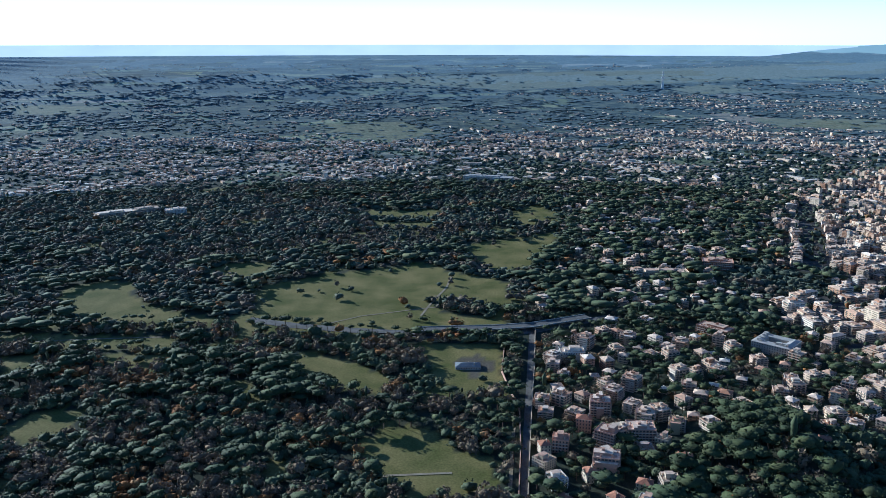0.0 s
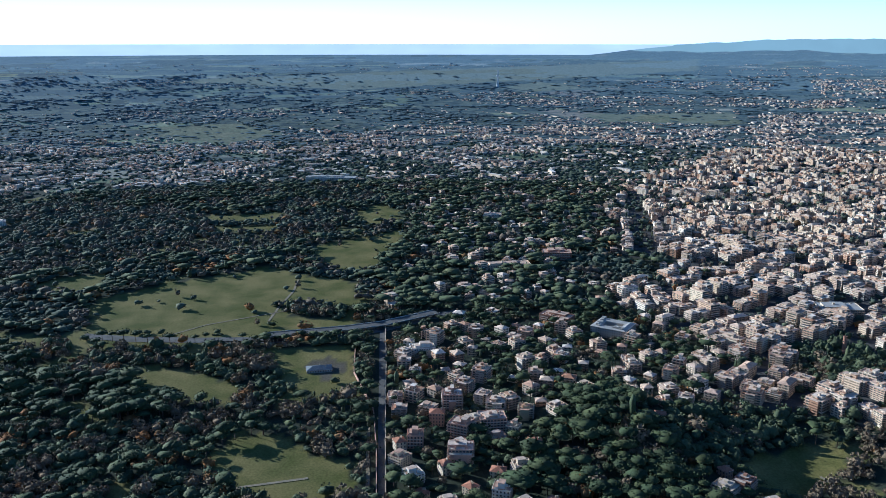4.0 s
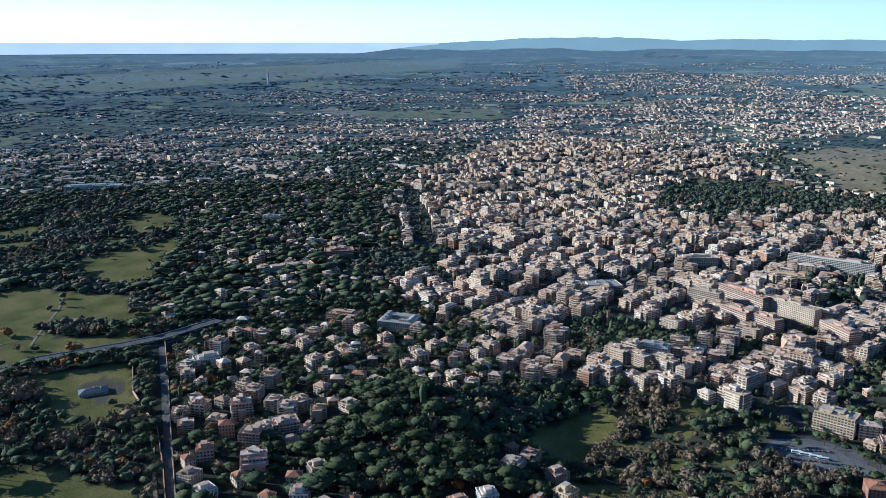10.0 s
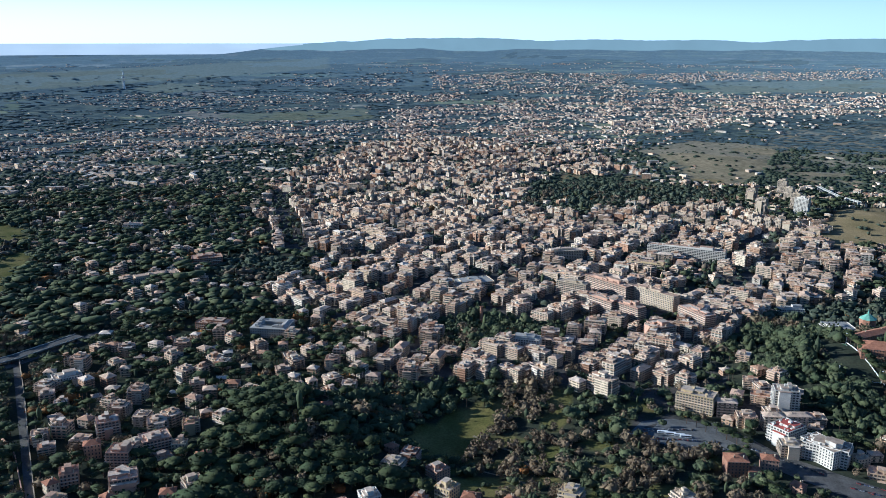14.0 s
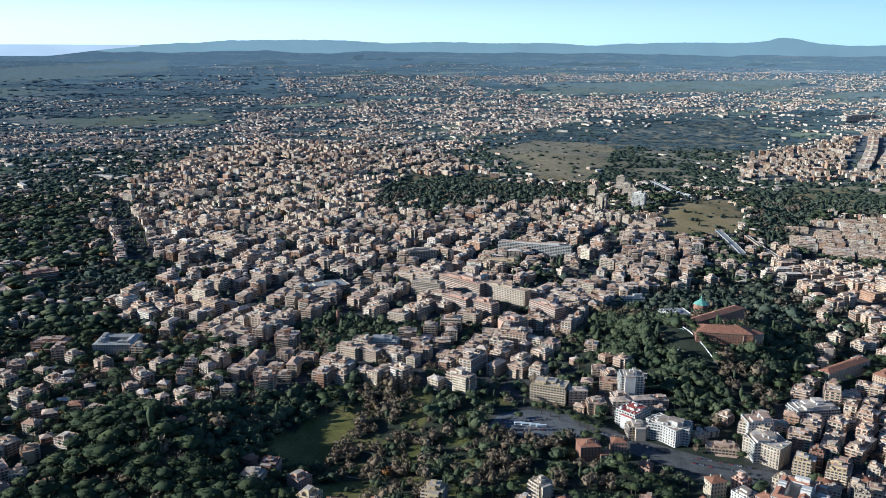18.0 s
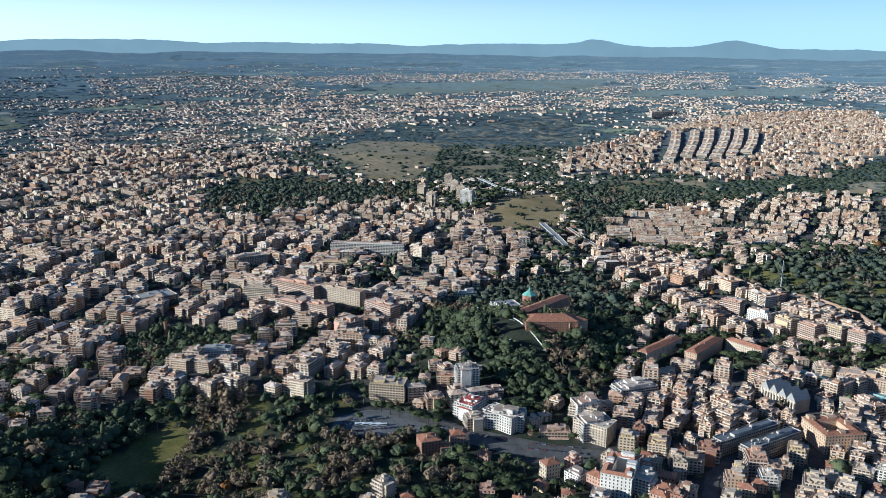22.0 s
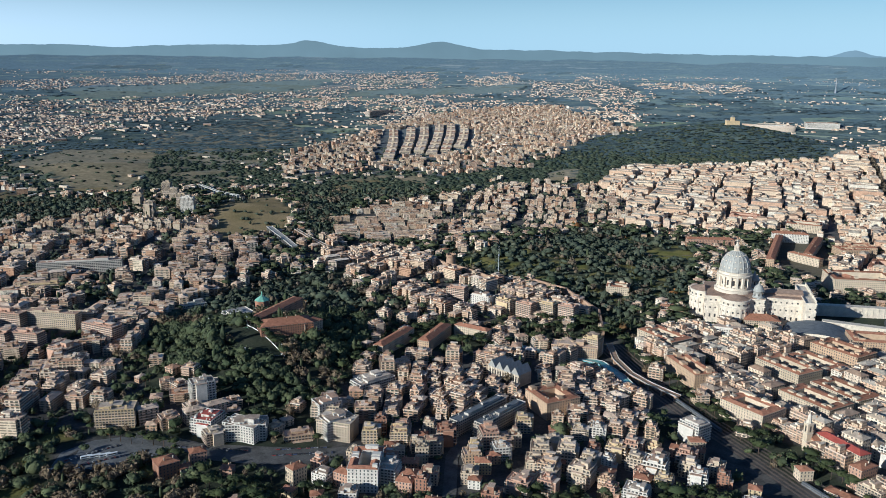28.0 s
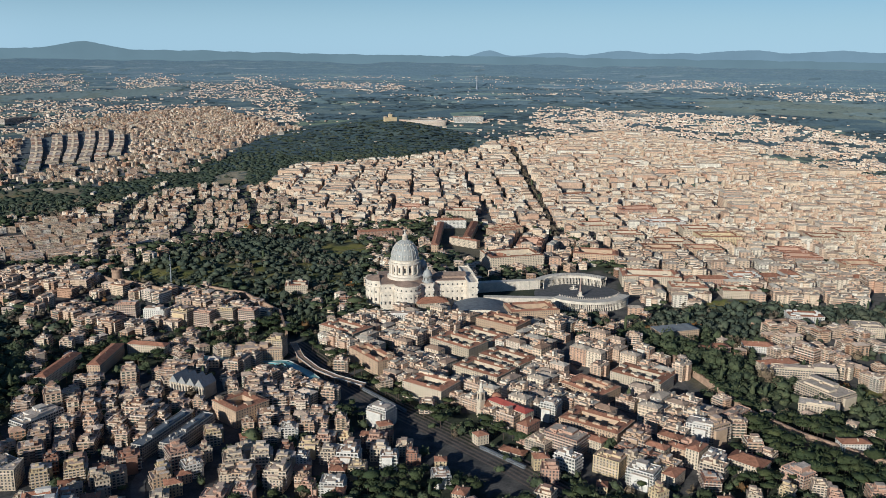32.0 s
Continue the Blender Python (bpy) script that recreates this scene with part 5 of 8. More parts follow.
def basilica():
    root = thing("basilica", at_ground((-7, 1458), 6), "pale travertine domed basilica with a ribbed lead dome", "church")
    st, lead = M_STONE, M_DOME
    part("crossing", soup_box(-46, -46, -4, 46, 46, 44).mesh("crossing", st), root)
    part("nave", soup_box(46, -31, -4, 108, 31, 44).mesh("nave", st), root)
    s = Soup()
    s.box(46, -15, 44, 108, 15, 49)
    s.add([(46, -16, 49), (109, -16, 49), (109, 16, 49), (46, 16, 49), (46, 0, 53), (109, 0, 53)], [(0, 1, 5, 4), (2, 3, 4, 5), (1, 2, 5), (3, 0, 4)])
    part("nave_roof", s.mesh("nave_roof", M_CHURCHROOF), root, "low clay tile roof")
    for cx, cy, a in ((0, -46, math.pi), (0, 46, 0), (-46, 0, math.pi / 2)):
        s = Soup()
        s.lathe([(23, -4), (23, 31), (24.4, 31.5), (24.4, 33.5), (23, 34), (23, 43), (24.2, 43.4), (24.2, 45), (22.5, 45)], 20, cx, cy, a, a + math.pi)
        part("apse", s.mesh("apse", st), root)
        s = Soup()
        s.lathe([(22.8, 45), (3, 50.5), (0.01, 50.8)], 16, cx, cy, a, a + math.pi)
        part("apse_roof", s.mesh("apse_roof", M_CHURCHROOF), root, "brown tile half-cone roof")
    for x0, y0, x1, y1 in ((-46, -46, 46, 46), (46, -31, 108, 31)):
        for e, z0, z1 in ((1.3, 31.5, 33.5), (1.2, 43.4, 45.0)):
            for a, b, c, d in ((x0 - e, y0 - e, x1 + e, y0 + 0.3), (x0 - e, y1 - 0.3, x1 + e, y1 + e), (x0 - e, y0 + 0.3, x0 + 0.3, y1 - 0.3), (x1 - 0.3, y0 + 0.3, x1 + e, y1 - 0.3)):
                part("cornice", soup_box(a, b, z0, c, d, z1).mesh("cornice", st), root)
    s = Soup()
    s.box(-44, -44, 44.1, 44, 44, 45.6)
    s.box(48, -29, 44.1, 106, -17, 45.6)
    s.box(48, 17, 44.1, 106, 29, 45.6)
    part("terrace_roof", s.mesh("terrace_roof", M_CHURCHROOF), root, "reddish tiled terrace roof")
    part("facade", soup_box(106, -57, -4, 122, 57, 46).mesh("facade", st), root)
    s = Soup()
    s.ring(105.2, -58, 123, 58, 46, 48.5, 1.2)
    s.ring(105.0, -58.2, 123.2, 58.2, 33, 35, 1.5)
    part("balustrade", s.mesh("balustrade", st), root)
    statue = Soup()
    statue.lathe([(0.9, 0), (1.0, 1.2), (0.8, 3.2), (0.5, 4.4), (0.55, 5.2), (0.01, 5.7)], 6)
    sm = statue.mesh("statue", st)
    for k in range(13):
        part("statue", sm, root, m=Matrix.Translation((122, -54 + 9 * k, 48.5)))
    # pilasters and windows round the walls
    pil, win, niche = soup_box(-1.3, -0.6, -4, 1.3, 0.4, 31.4).mesh("pilaster", st), soup_box(-1.4, -0.12, 0, 1.4, 0.3, 5.5).mesh("window", M_WINDOW), soup_box(-1.2, -0.12, 0, 1.2, 0.3, 2.6).mesh("window", M_WINDOW)
    walls = []
    for k in range(3):
        walls += [(-42 + 8 * k, -46, 0), (26 + 8 * k, -46, 0), (-42 + 8 * k, 46, 180), (26 + 8 * k, 46, 180), (-46, 27 + 8 * k, -90), (-46, -42 + 8 * k, -90)]
    walls += [(52 + 8.5 * k, -31, 0) for k in range(6)] + [(52 + 8.5 * k, 31, 180) for k in range(6)]
    walls += [(122, -52 + 9.5 * k, 90) for k in range(12)] + [(109 + 8 * k, -57, 0) for k in range(2)]
    for cx, cy, a in ((0, -46, -90), (0, 46, 90), (-46, 0, 180)):
        for k in range(9):
            b = radians(a - 84 + 21 * k)
            walls.append((cx + 23.1 * math.cos(b), cy + 23.1 * math.sin(b), math.degrees(b) + 90))
    for k, (x, y, a) in enumerate(walls):
        m = Matrix.Translation((x, y, 0)) @ Matrix.Rotation(radians(a), 4, "Z")
        part("pilaster", pil, root, m=m)
        part("window", win, root, m=m @ Matrix.Translation((4.1, 0, 9)))
        part("window", niche, root, m=m @ Matrix.Translation((4.1, 0, 24)))
        part("window", niche, root, m=m @ Matrix.Translation((4.1, 0, 37)))
    # the great dome
    s = Soup()
    s.lathe([(31, 44), (31, 50), (28, 51), (28, 55), (24.6, 55), (24.6, 72), (28.4, 72.6), (28.4, 75), (25.6, 75.6), (25.6, 79.5), (26.4, 80), (24.5, 80.5)], 48)
    part("drum", s.mesh("drum", st), root)
    but, dw = soup_box(24.2, -1.7, 55, 28.0, 1.7, 72.5).mesh("buttress", st), soup_box(24.3, -1.6, 58.5, 24.9, 1.6, 67).mesh("window", M_WINDOW)
    prof = [(24.6, 80.4), (24.3, 86), (23.0, 92.5), (20.6, 98.5), (17.0, 104), (12.4, 108.6), (8.0, 111.6), (4.6, 113)]
    s = Soup()
    s.lathe(prof, 48)
    dome = part("dome", s.mesh("dome", lead, True), root, "ribbed grey lead dome")
    s = Soup()
    for (r0, z0), (r1, z1) in zip(prof, prof[1:]):
        k = s.n
        s.add([(r0 + 0.7, -0.9, z0), (r0 + 0.7, 0.9, z0), (r1 + 0.7, 0.7, z1 + 0.3), (r1 + 0.7, -0.7, z1 + 0.3), (r0 - 0.3, -0.9, z0), (r0 - 0.3, 0.9, z0), (r1 - 0.3, 0.7, z1), (r1 - 0.3, -0.7, z1)],
              [(0, 1, 2, 3), (4, 0, 3, 7), (1, 5, 6, 2)])
    rib = s.mesh("rib", material("pale_lead", (0.46, 0.44, 0.39), 0.6, 0.1, 0.3))
    eye = soup_box(-0.9, -0.9, 0, 0.9, 0.9, 2.0).mesh("dormer", M_STONE)
    for k in range(16):
        m = Matrix.Rotation(radians(22.5 * k + 5), 4, "Z")
        part("buttress", but, root, m=m)
        part("window", dw, root, m=m @ Matrix.Rotation(radians(11.25), 4, "Z"))
        part("rib", rib, dome, m=m)
        for r, z in ((23.8, 87), (20.9, 97), (14.6, 106)):
            part("dormer", eye, dome, m=m @ Matrix.Rotation(radians(11.25), 4, "Z") @ Matrix.Translation((r, 0, z)))
    s = Soup()
    s.lathe([(5.2, 112.5), (5.2, 114), (3.4, 114), (3.4, 120.5), (4.6, 121), (4.6, 122), (2.6, 123), (1.0, 128), (0.3, 128.6), (1.2, 129.6), (1.2, 130.4), (0.3, 131.3), (0.2, 134)], 16)
    lan = part("lantern", s.mesh("lantern", st), root)
    col = soup_box(3.6, -0.4, 114, 4.6, 0.4, 120.8).mesh("column", st)
    for k in range(12):
        part("column", col, lan, m=Matrix.Rotation(radians(30 * k), 4, "Z"))
    for cy in (-35, 35):
        s = Soup()
        s.lathe([(9.5, 44), (9.5, 47), (8, 47), (8, 56), (9.2, 56.5), (9.2, 57.5), (7.8, 58), (7.4, 61), (5.6, 64.5), (2.6, 67), (1.4, 67.4), (1.4, 70), (0.1, 72.5)], 24, 36, cy)
        md = part("minor_dome", s.mesh("minor_dome", M_DOME, True), root, "small grey lead dome")
        nw = soup_box(7.8, -0.8, 49, 8.2, 0.8, 54).mesh("window", M_WINDOW)
        for k in range(8):
            part("window", nw, md, m=Matrix.Translation((36, cy, 0)) @ Matrix.Rotation(radians(45 * k), 4, "Z"))


def colonnade():
    o, turn = (317, 1493), 6
    m = at_ground(o, turn)
    s = Soup()
    s.add([(84 * math.cos(radians(a)), 100 * math.sin(radians(a)), 0.35) for a in range(0, 360, 10)], [tuple(range(36))])
    tagged(new("pavement_square", s.mesh("pavement", M_PLAZA)), "dark stone-paved oval square", "square", kind="structure").matrix_basis = m
    col = Soup()
    col.lathe([(1.0, -1), (1.0, 0.4), (0.8, 0.5), (0.68, 12.2), (1.0, 12.6), (1.0, 13.2)], 8)
    cm = col.mesh("column", M_STONE)
    sm = Soup()
    sm.lathe([(0.6, 0), (0.7, 1), (0.5, 2.2), (0.3, 3), (0.01, 3.4)], 5)
    sm = sm.mesh("statue", M_STONE)
    for side in (1, -1):
        root = thing("colonnade", m, "curved travertine colonnade with statues along its roof", "colonnade", "colonnade arms")
        s, n = Soup(), 28
        a0, a1 = radians(38) * side, radians(142) * side
        v = []
        for k in range(n + 1):
            a = a0 + (a1 - a0) * k / n
            v += [((72 + r) * math.cos(a), (82 + r) * math.sin(a), z) for r, z in ((-1, 13.2), (-1, 17), (-1.8, 17), (-1.8, 18), (18.8, 18), (18.8, 17), (18, 17), (18, 13.2))]
        s.add(v, [(8 * k + q, 8 * k + 8 + q, 8 * k + 8 + (q + 1) % 8, 8 * k + (q + 1) % 8) for k in range(n) for q in range(8)])
        part("entablature", s.mesh("entablature", M_STONE), root)
        for k in range(46):
            a = a0 + (a1 - a0) * (k + 0.5) / 46
            for r in (0.5, 16.5):
                part("column", cm, root, m=Matrix.Translation(((72 + r) * math.cos(a), (82 + r) * math.sin(a), 0)))
        for k in range(40):
            a = a0 + (a1 - a0) * (k + 0.5) / 40
            part("statue", sm, root, m=Matrix.Translation((71.5 * math.cos(a), 81.5 * math.sin(a), 18)))
        # the straight wing back to the church
        w = thing("colonnade_wing", m, "straight stone corridor between the church and colonnade", "corridor", "colonnade wings")
        x0, y0, x1, y1 = -62, 62 * side, -190, 46 * side
        s = Soup()
        dx, dy = 0, 7 * side
        s.add([(x0, y0 - dy, -2), (x1, y1 - dy, -2), (x1, y1 + dy, -2), (x0, y0 + dy, -2), (x0, y0 - dy, 17), (x1, y1 - dy, 19), (x1, y1 + dy, 19), (x0, y0 + dy, 17)],
              [(0, 1, 5, 4), (1, 2, 6, 5), (2, 3, 7, 6), (3, 0, 4, 7), (4, 5, 6, 7)])
        part("wall", s.mesh("wall", M_STONE), w)
        for k in range(14):
            f = (k + 0.5) / 14
            part("pilaster", soup_pilaster, w, m=Matrix.Translation((x0 + (x1 - x0) * f, y0 + (y1 - y0) * f - 7.3, 0)))
            part("pilaster", soup_pilaster, w, m=Matrix.Translation((x0 + (x1 - x0) * f, y0 + (y1 - y0) * f + 7.3, 0)))
    ob = thing("obelisk", m, "tall granite obelisk on a stepped base", "obelisk")
    s = Soup()
    s.box(-5, -5, 0.4, 5, 5, 1.6)
    s.box(-2.6, -2.6, 1.6, 2.6, 2.6, 9)
    part("base", s.mesh("base", M_STONE), ob)
    s = Soup()
    s.lathe([(2.2, 9), (1.4, 33), (0.02, 36), ], 4)
    part("shaft", s.mesh("shaft", material("red_granite", (0.38, 0.26, 0.20), 0.6, 0.15, 0.3)), ob)
    s = Soup()
    s.lathe([(0.25, 36), (0.3, 37.5), (0.15, 38), (0.15, 40)], 6)
    part("finial", s.mesh("finial", M_STEEL), ob)
    for x in (-2, 2):
        f = thing("fountain", m @ Matrix.Translation((x, 24 * x, 0.35)), "round stone fountain on the square", "fountain", "fountains")
        s = Soup()
        s.lathe([(8, 0), (8, 1), (7.4, 1), (7.4, 0.5), (1.2, 0.5), (0.8, 5), (4, 6), (3.8, 6.3), (0.6, 6.4), (0.5, 8.5), (0.01, 9)], 16)
        part("basin", s.mesh("basin", M_STONE), f)


soup_pilaster = soup_box(-0.7, -0.4, -2, 0.7, 0.4, 17).mesh("pilaster", M_STONE)
basilica()
clear_under((40, 1460), 0.1, 210, 140)
colonnade()
clear_under((317, 1493), 0.1, 190, 230)
clear_under((190, 1480), 0.1, 150, 130)


def audience_hall():
    """Fan-shaped hall with a bowed, scalloped grey roof."""
    root = thing("audience_hall", at_ground((122, 1372), -3), "fan-shaped hall with a bowed dark grey roof", "hall")
    n = 16
    def rim(f, y):
        half = 54 - 0.14 * (y + 33)
        return -half + 2 * half * f
    s, r = Soup(), Soup()
    for k in range(n):
        a, b = k / n, (k + 1) / n
        za, zb = (13 + 9 * math.sin(math.pi * a), 13 + 9 * math.sin(math.pi * b))
        for y in (-33, 33):
            s.add([(rim(a, y), y, -3), (rim(b, y), y, -3), (rim(b, y), y, zb), (rim(a, y), y, za)], [(0, 1, 2, 3)])
        for j in range(6):
            y0, y1 = -36 + 12 * j, -24 + 12 * j
            r.add([(rim(a, y0), y0, za + 0.4), (rim(b, y0), y0, zb + 0.4), (rim(b, y1), y1, zb + 0.4), (rim(a, y1), y1, za + 0.4)], [(0, 1, 2, 3)])
    for f in (0, 1):
        s.add([(rim(f, -33), -33, -3), (rim(f, 33), 33, -3), (rim(f, 33), 33, 13), (rim(f, -33), -33, 13)], [(0, 1, 2, 3)])
    part("wall", s.mesh("wall", M_STONE), root)
    part("roof", r.mesh("roof", M_LEAD), root, "bowed dark grey panelled roof")
    for k in range(11):
        f = (k + 0.5) / 11
        part("buttress", soup_box(-0.5, -2.2, -3, 0.5, 0, 10 + 7 * math.sin(math.pi * f)).mesh("buttress", M_STONE), root, m=Matrix.Translation((rim(f, -33), -33, 0)))
    clear_under((122, 1372), 0, 116, 76)


audience_hall()


def gabled_hall(place, turn, w, d):
    root = thing("gabled_building", at_ground(place, turn), "tall tan building with a row of steep grey gables", "building")
    n, h = 4, 17
    part("wall", soup_box(-w / 2, -d / 2, -4, w / 2, d / 2, h).mesh("wall", WALLS["sand"]), root)
    for k in range(n):
        a, b = -w / 2 + w * k / n, -w / 2 + w * (k + 1) / n
        s = Soup()
        s.add([(a, -d / 2 - 0.4, h), (b, -d / 2 - 0.4, h), ((a + b) / 2, -d / 2 - 0.4, h + 10), (a, d / 2 + 0.4, h), (b, d / 2 + 0.4, h), ((a + b) / 2, d / 2 + 0.4, h + 10)],
              [(0, 1, 2), (4, 3, 5), (1, 4, 5, 2), (3, 0, 2, 5)])
        part("gable", s.mesh("gable", material("zinc", (0.33, 0.31, 0.28), 0.6, 0.15, 0.3)), root, "steep grey gabled roof")
        for q in range(3):
            part("pier", soup_box(-0.5, -0.7, -4, 0.5, 0, h).mesh("pier", M_STONE), root, m=Matrix.Translation((a + (q + 0.5) * w / n / 3, -d / 2, 0)))
            part("window", soup_box(-1, -0.1, 2, 1, 0.1, 14).mesh("window", M_WINDOW), root, m=Matrix.Translation((a + (q + 0.95) * w / n / 3, -d / 2, 0)))
    clear_under(place, radians(turn), w, d)


gabled_hall(*((-280, 1043), -24.5, 54, 26))


def round_tower(place):
    root = thing("round_tower", at_ground(place), "round brown brick tower with a battered base", "tower")
    s = Soup()
    s.lathe([(11, -4), (9.6, 8), (9, 22), (10, 23), (10, 27), (9, 27), (9, 24)], 24)
    part("shaft", s.mesh("shaft", M_BRICKWALL), root)
    m = soup_box(-1, -0.5, 0, 1, 0.5, 1.6).mesh("merlon", M_BRICKWALL)
    for k in range(16):
        part("merlon", m, root, m=Matrix.Rotation(radians(22.5 * k), 4, "Z") @ Matrix.Translation((0, 9.5, 27)))
    s = Soup()
    s.lathe([(8.9, 24.5), (0.01, 25.5)], 20)
    part("deck", s.mesh("deck", M_TERRACE), root)
    clear_under(place, 0, 20, 20)


round_tower((-541, 1540))


def town_wall(name, points, height, thick, mat, label):
    s = Soup()
    for a, b in zip(points, points[1:]):
        A, B = Vector(a), Vector(b)
        k = max(1, int((B - A).length / 20))
        for i in range(k):
            p, q = A.lerp(B, i / k), A.lerp(B, (i + 1) / k)
            d = (q - p).normalized()
            nx = Vector((-d.y, d.x)) * thick / 2
            z0, z1 = ground_at(*p)[0][2], ground_at(*q)[0][2]
            s.add([(*(p - nx), z0 - 3), (*(q - nx), z1 - 3), (*(q + nx), z1 - 3), (*(p + nx), z0 - 3), (*(p - nx), z0 + height), (*(q - nx), z1 + height), (*(q + nx), z1 + height), (*(p + nx), z0 + height)],
                  [(0, 1, 5, 4), (1, 2, 6, 5), (2, 3, 7, 6), (3, 0, 4, 7), (4, 5, 6, 7)])
            take(*p, 3)
    tagged(new(name, s.mesh(name, mat)), label, "wall", kind="structure")


town_wall("wall_city_west", [(-543, 1536), (-438, 1480), (-377, 1500), (-294, 1467), (-215, 1367), (-189, 1257)], 12, 3, M_BRICKWALL, "high old brick town wall")
town_wall("wall_city_garden", [(-726, 1660), (-628, 1599), (-540, 1526)], 12, 3, M_BRICKWALL, "high old brick town wall by the gardens")
town_wall("wall_hill", [(377, 1126), (406, 1043), (426, 959), (462, 897), (523, 827)], 10, 3, M_BRICKWALL, "old brick bastion wall along the hillside")
town_wall("wall_park_road", [(-1247, 34), (-1117, 31), (-966, 25), (-849, 21), (-753, 18)], 4, 1, WALLS["sand"], "plastered wall along the straight road")
town_wall("wall_park_lawn", [(-1176, -12), (-1071, -14), (-998, -0), (-949, 10), (-848, 11), (-753, 9)], 4, 1, WALLS["rose"], "pinkish old wall between lawn and road")
town_wall("wall_pitch", [(-670, 1010), (-571, 948)], 1.3, 0.6, M_LINE, "white wall along the playing field")


def deck_bridge(name, points, z, width, label, piers=True, mat=None):
    """A raised road or railway on piers."""
    root = thing(name, Matrix.Identity(4), label, "bridge")
    mat = mat or M_CONCRETE
    pts = [Vector(p) for p in points]
    s, rails = Soup(), {-1: [], 1: []}
    for i, (a, b) in enumerate(zip(pts, pts[1:])):
        d = (b - a).normalized()
        n = Vector((-d.y, d.x)) * width / 2
        za, zb = (ground_at(*q)[0][2] + z for q in (a, b))
        def v(p, k, zz):
            return (p.x + n.x * k, p.y + n.y * k, zz)
        s.add([v(a, -1, za - 1.5), v(b, -1, zb - 1.5), v(b, 1, zb - 1.5), v(a, 1, za - 1.5), v(a, -1, za), v(b, -1, zb), v(b, 1, zb), v(a, 1, za)], [(0, 1, 5, 4), (1, 2, 6, 5), (2, 3, 7, 6), (3, 0, 4, 7), (4, 5, 6, 7), (3, 2, 1, 0)])
        for k in (-1, 1):
            for p, zz in ((a, za), (b, zb)):
                rails[k] += [v(p, k, zz), v(p, k, zz + 1.1), v(p, k * 0.95, zz + 1.1), v(p, k * 0.95, zz)]
        L = (b - a).length
        if piers:
            for j in range(int(L / 22) + 1):
                p = a.lerp(b, j * 22 / max(L, 22))
                zz = ground_at(*p)[0][2]
                part("pier", soup_box(-1.2, -width * 0.4, -3, 1.2, width * 0.4, z - 1.5).mesh("pier", mat), root, m=Matrix.Translation((p.x, p.y, zz)) @ Matrix.Rotation(math.atan2(d.y, d.x), 4, "Z"))
        for j in range(int(L / 6) + 1):
            take(*a.lerp(b, j * 6 / max(L, 6)), width * 0.7)
    part("deck", s.mesh("deck", mat), root)
    for line in rails.values():
        e = Soup()
        e.add(line, [(4 * q + j, 4 * q + 4 + j, 4 * q + 5 + j, 4 * q + 1 + j) for q in range(len(line) // 4 - 1) for j in range(3)])
        part("parapet", e.mesh("parapet", M_CONCRETE), root)
    return root


deck_bridge("flyover", [(-1218, -149), (-1228, -93), (-1239, -24), (-1254, 28), (-1279, 73), (-1305, 119)], 6, 20, "grey road flyover with concrete parapets", mat=M_ASPHALT)
deck_bridge("rail_viaduct", [(-173, 1215), (-154, 1155), (-127, 1109), (-97, 1079), (-58, 1051)], 8, 9, "curved brown railway viaduct on piers", mat=M_BRICKWALL)
deck_bridge("station_viaduct", [(-1070, 1725), (-992, 1651), (-913, 1572)], 12, 13, "white-roofed railway viaduct station", mat=M_PALEROOF)
deck_bridge("old_viaduct", [(-1003, 1734), (-926, 1666), (-852, 1605)], 10, 8, "old arched brick railway viaduct", mat=M_BRICKWALL)
deck_bridge("hill_viaduct", [(-1577, 2158), (-1455, 2080), (-1353, 2026)], 14, 9, "pale concrete viaduct across the valley")
deck_bridge("covered_road", [(-300, 1167), (-255, 1157), (-210, 1154), (-174, 1146), (-140, 1106), (-107, 1052)], 3, 13, "blue-green glazed road cover", mat=M_TEAL)


def chimney_stack(place, h, r, label):
    root = thing("chimney_stack", at_ground(place), label, "chimney")
    s = Soup()
    s.lathe([(r, -3), (r * 0.75, h), (r * 0.9, h + 0.3), (r * 0.9, h + 1.2), (r * 0.5, h + 1.2)], 12)
    part("shaft", s.mesh("shaft", WALLS["brick"]), root)
    part("plinth", soup_box(-r * 1.4, -r * 1.4, -3, r * 1.4, r * 1.4, 4).mesh("plinth", WALLS["brick"]), root)


chimney_stack((-1064, 675), 24, 3.2, "red brick factory chimney")


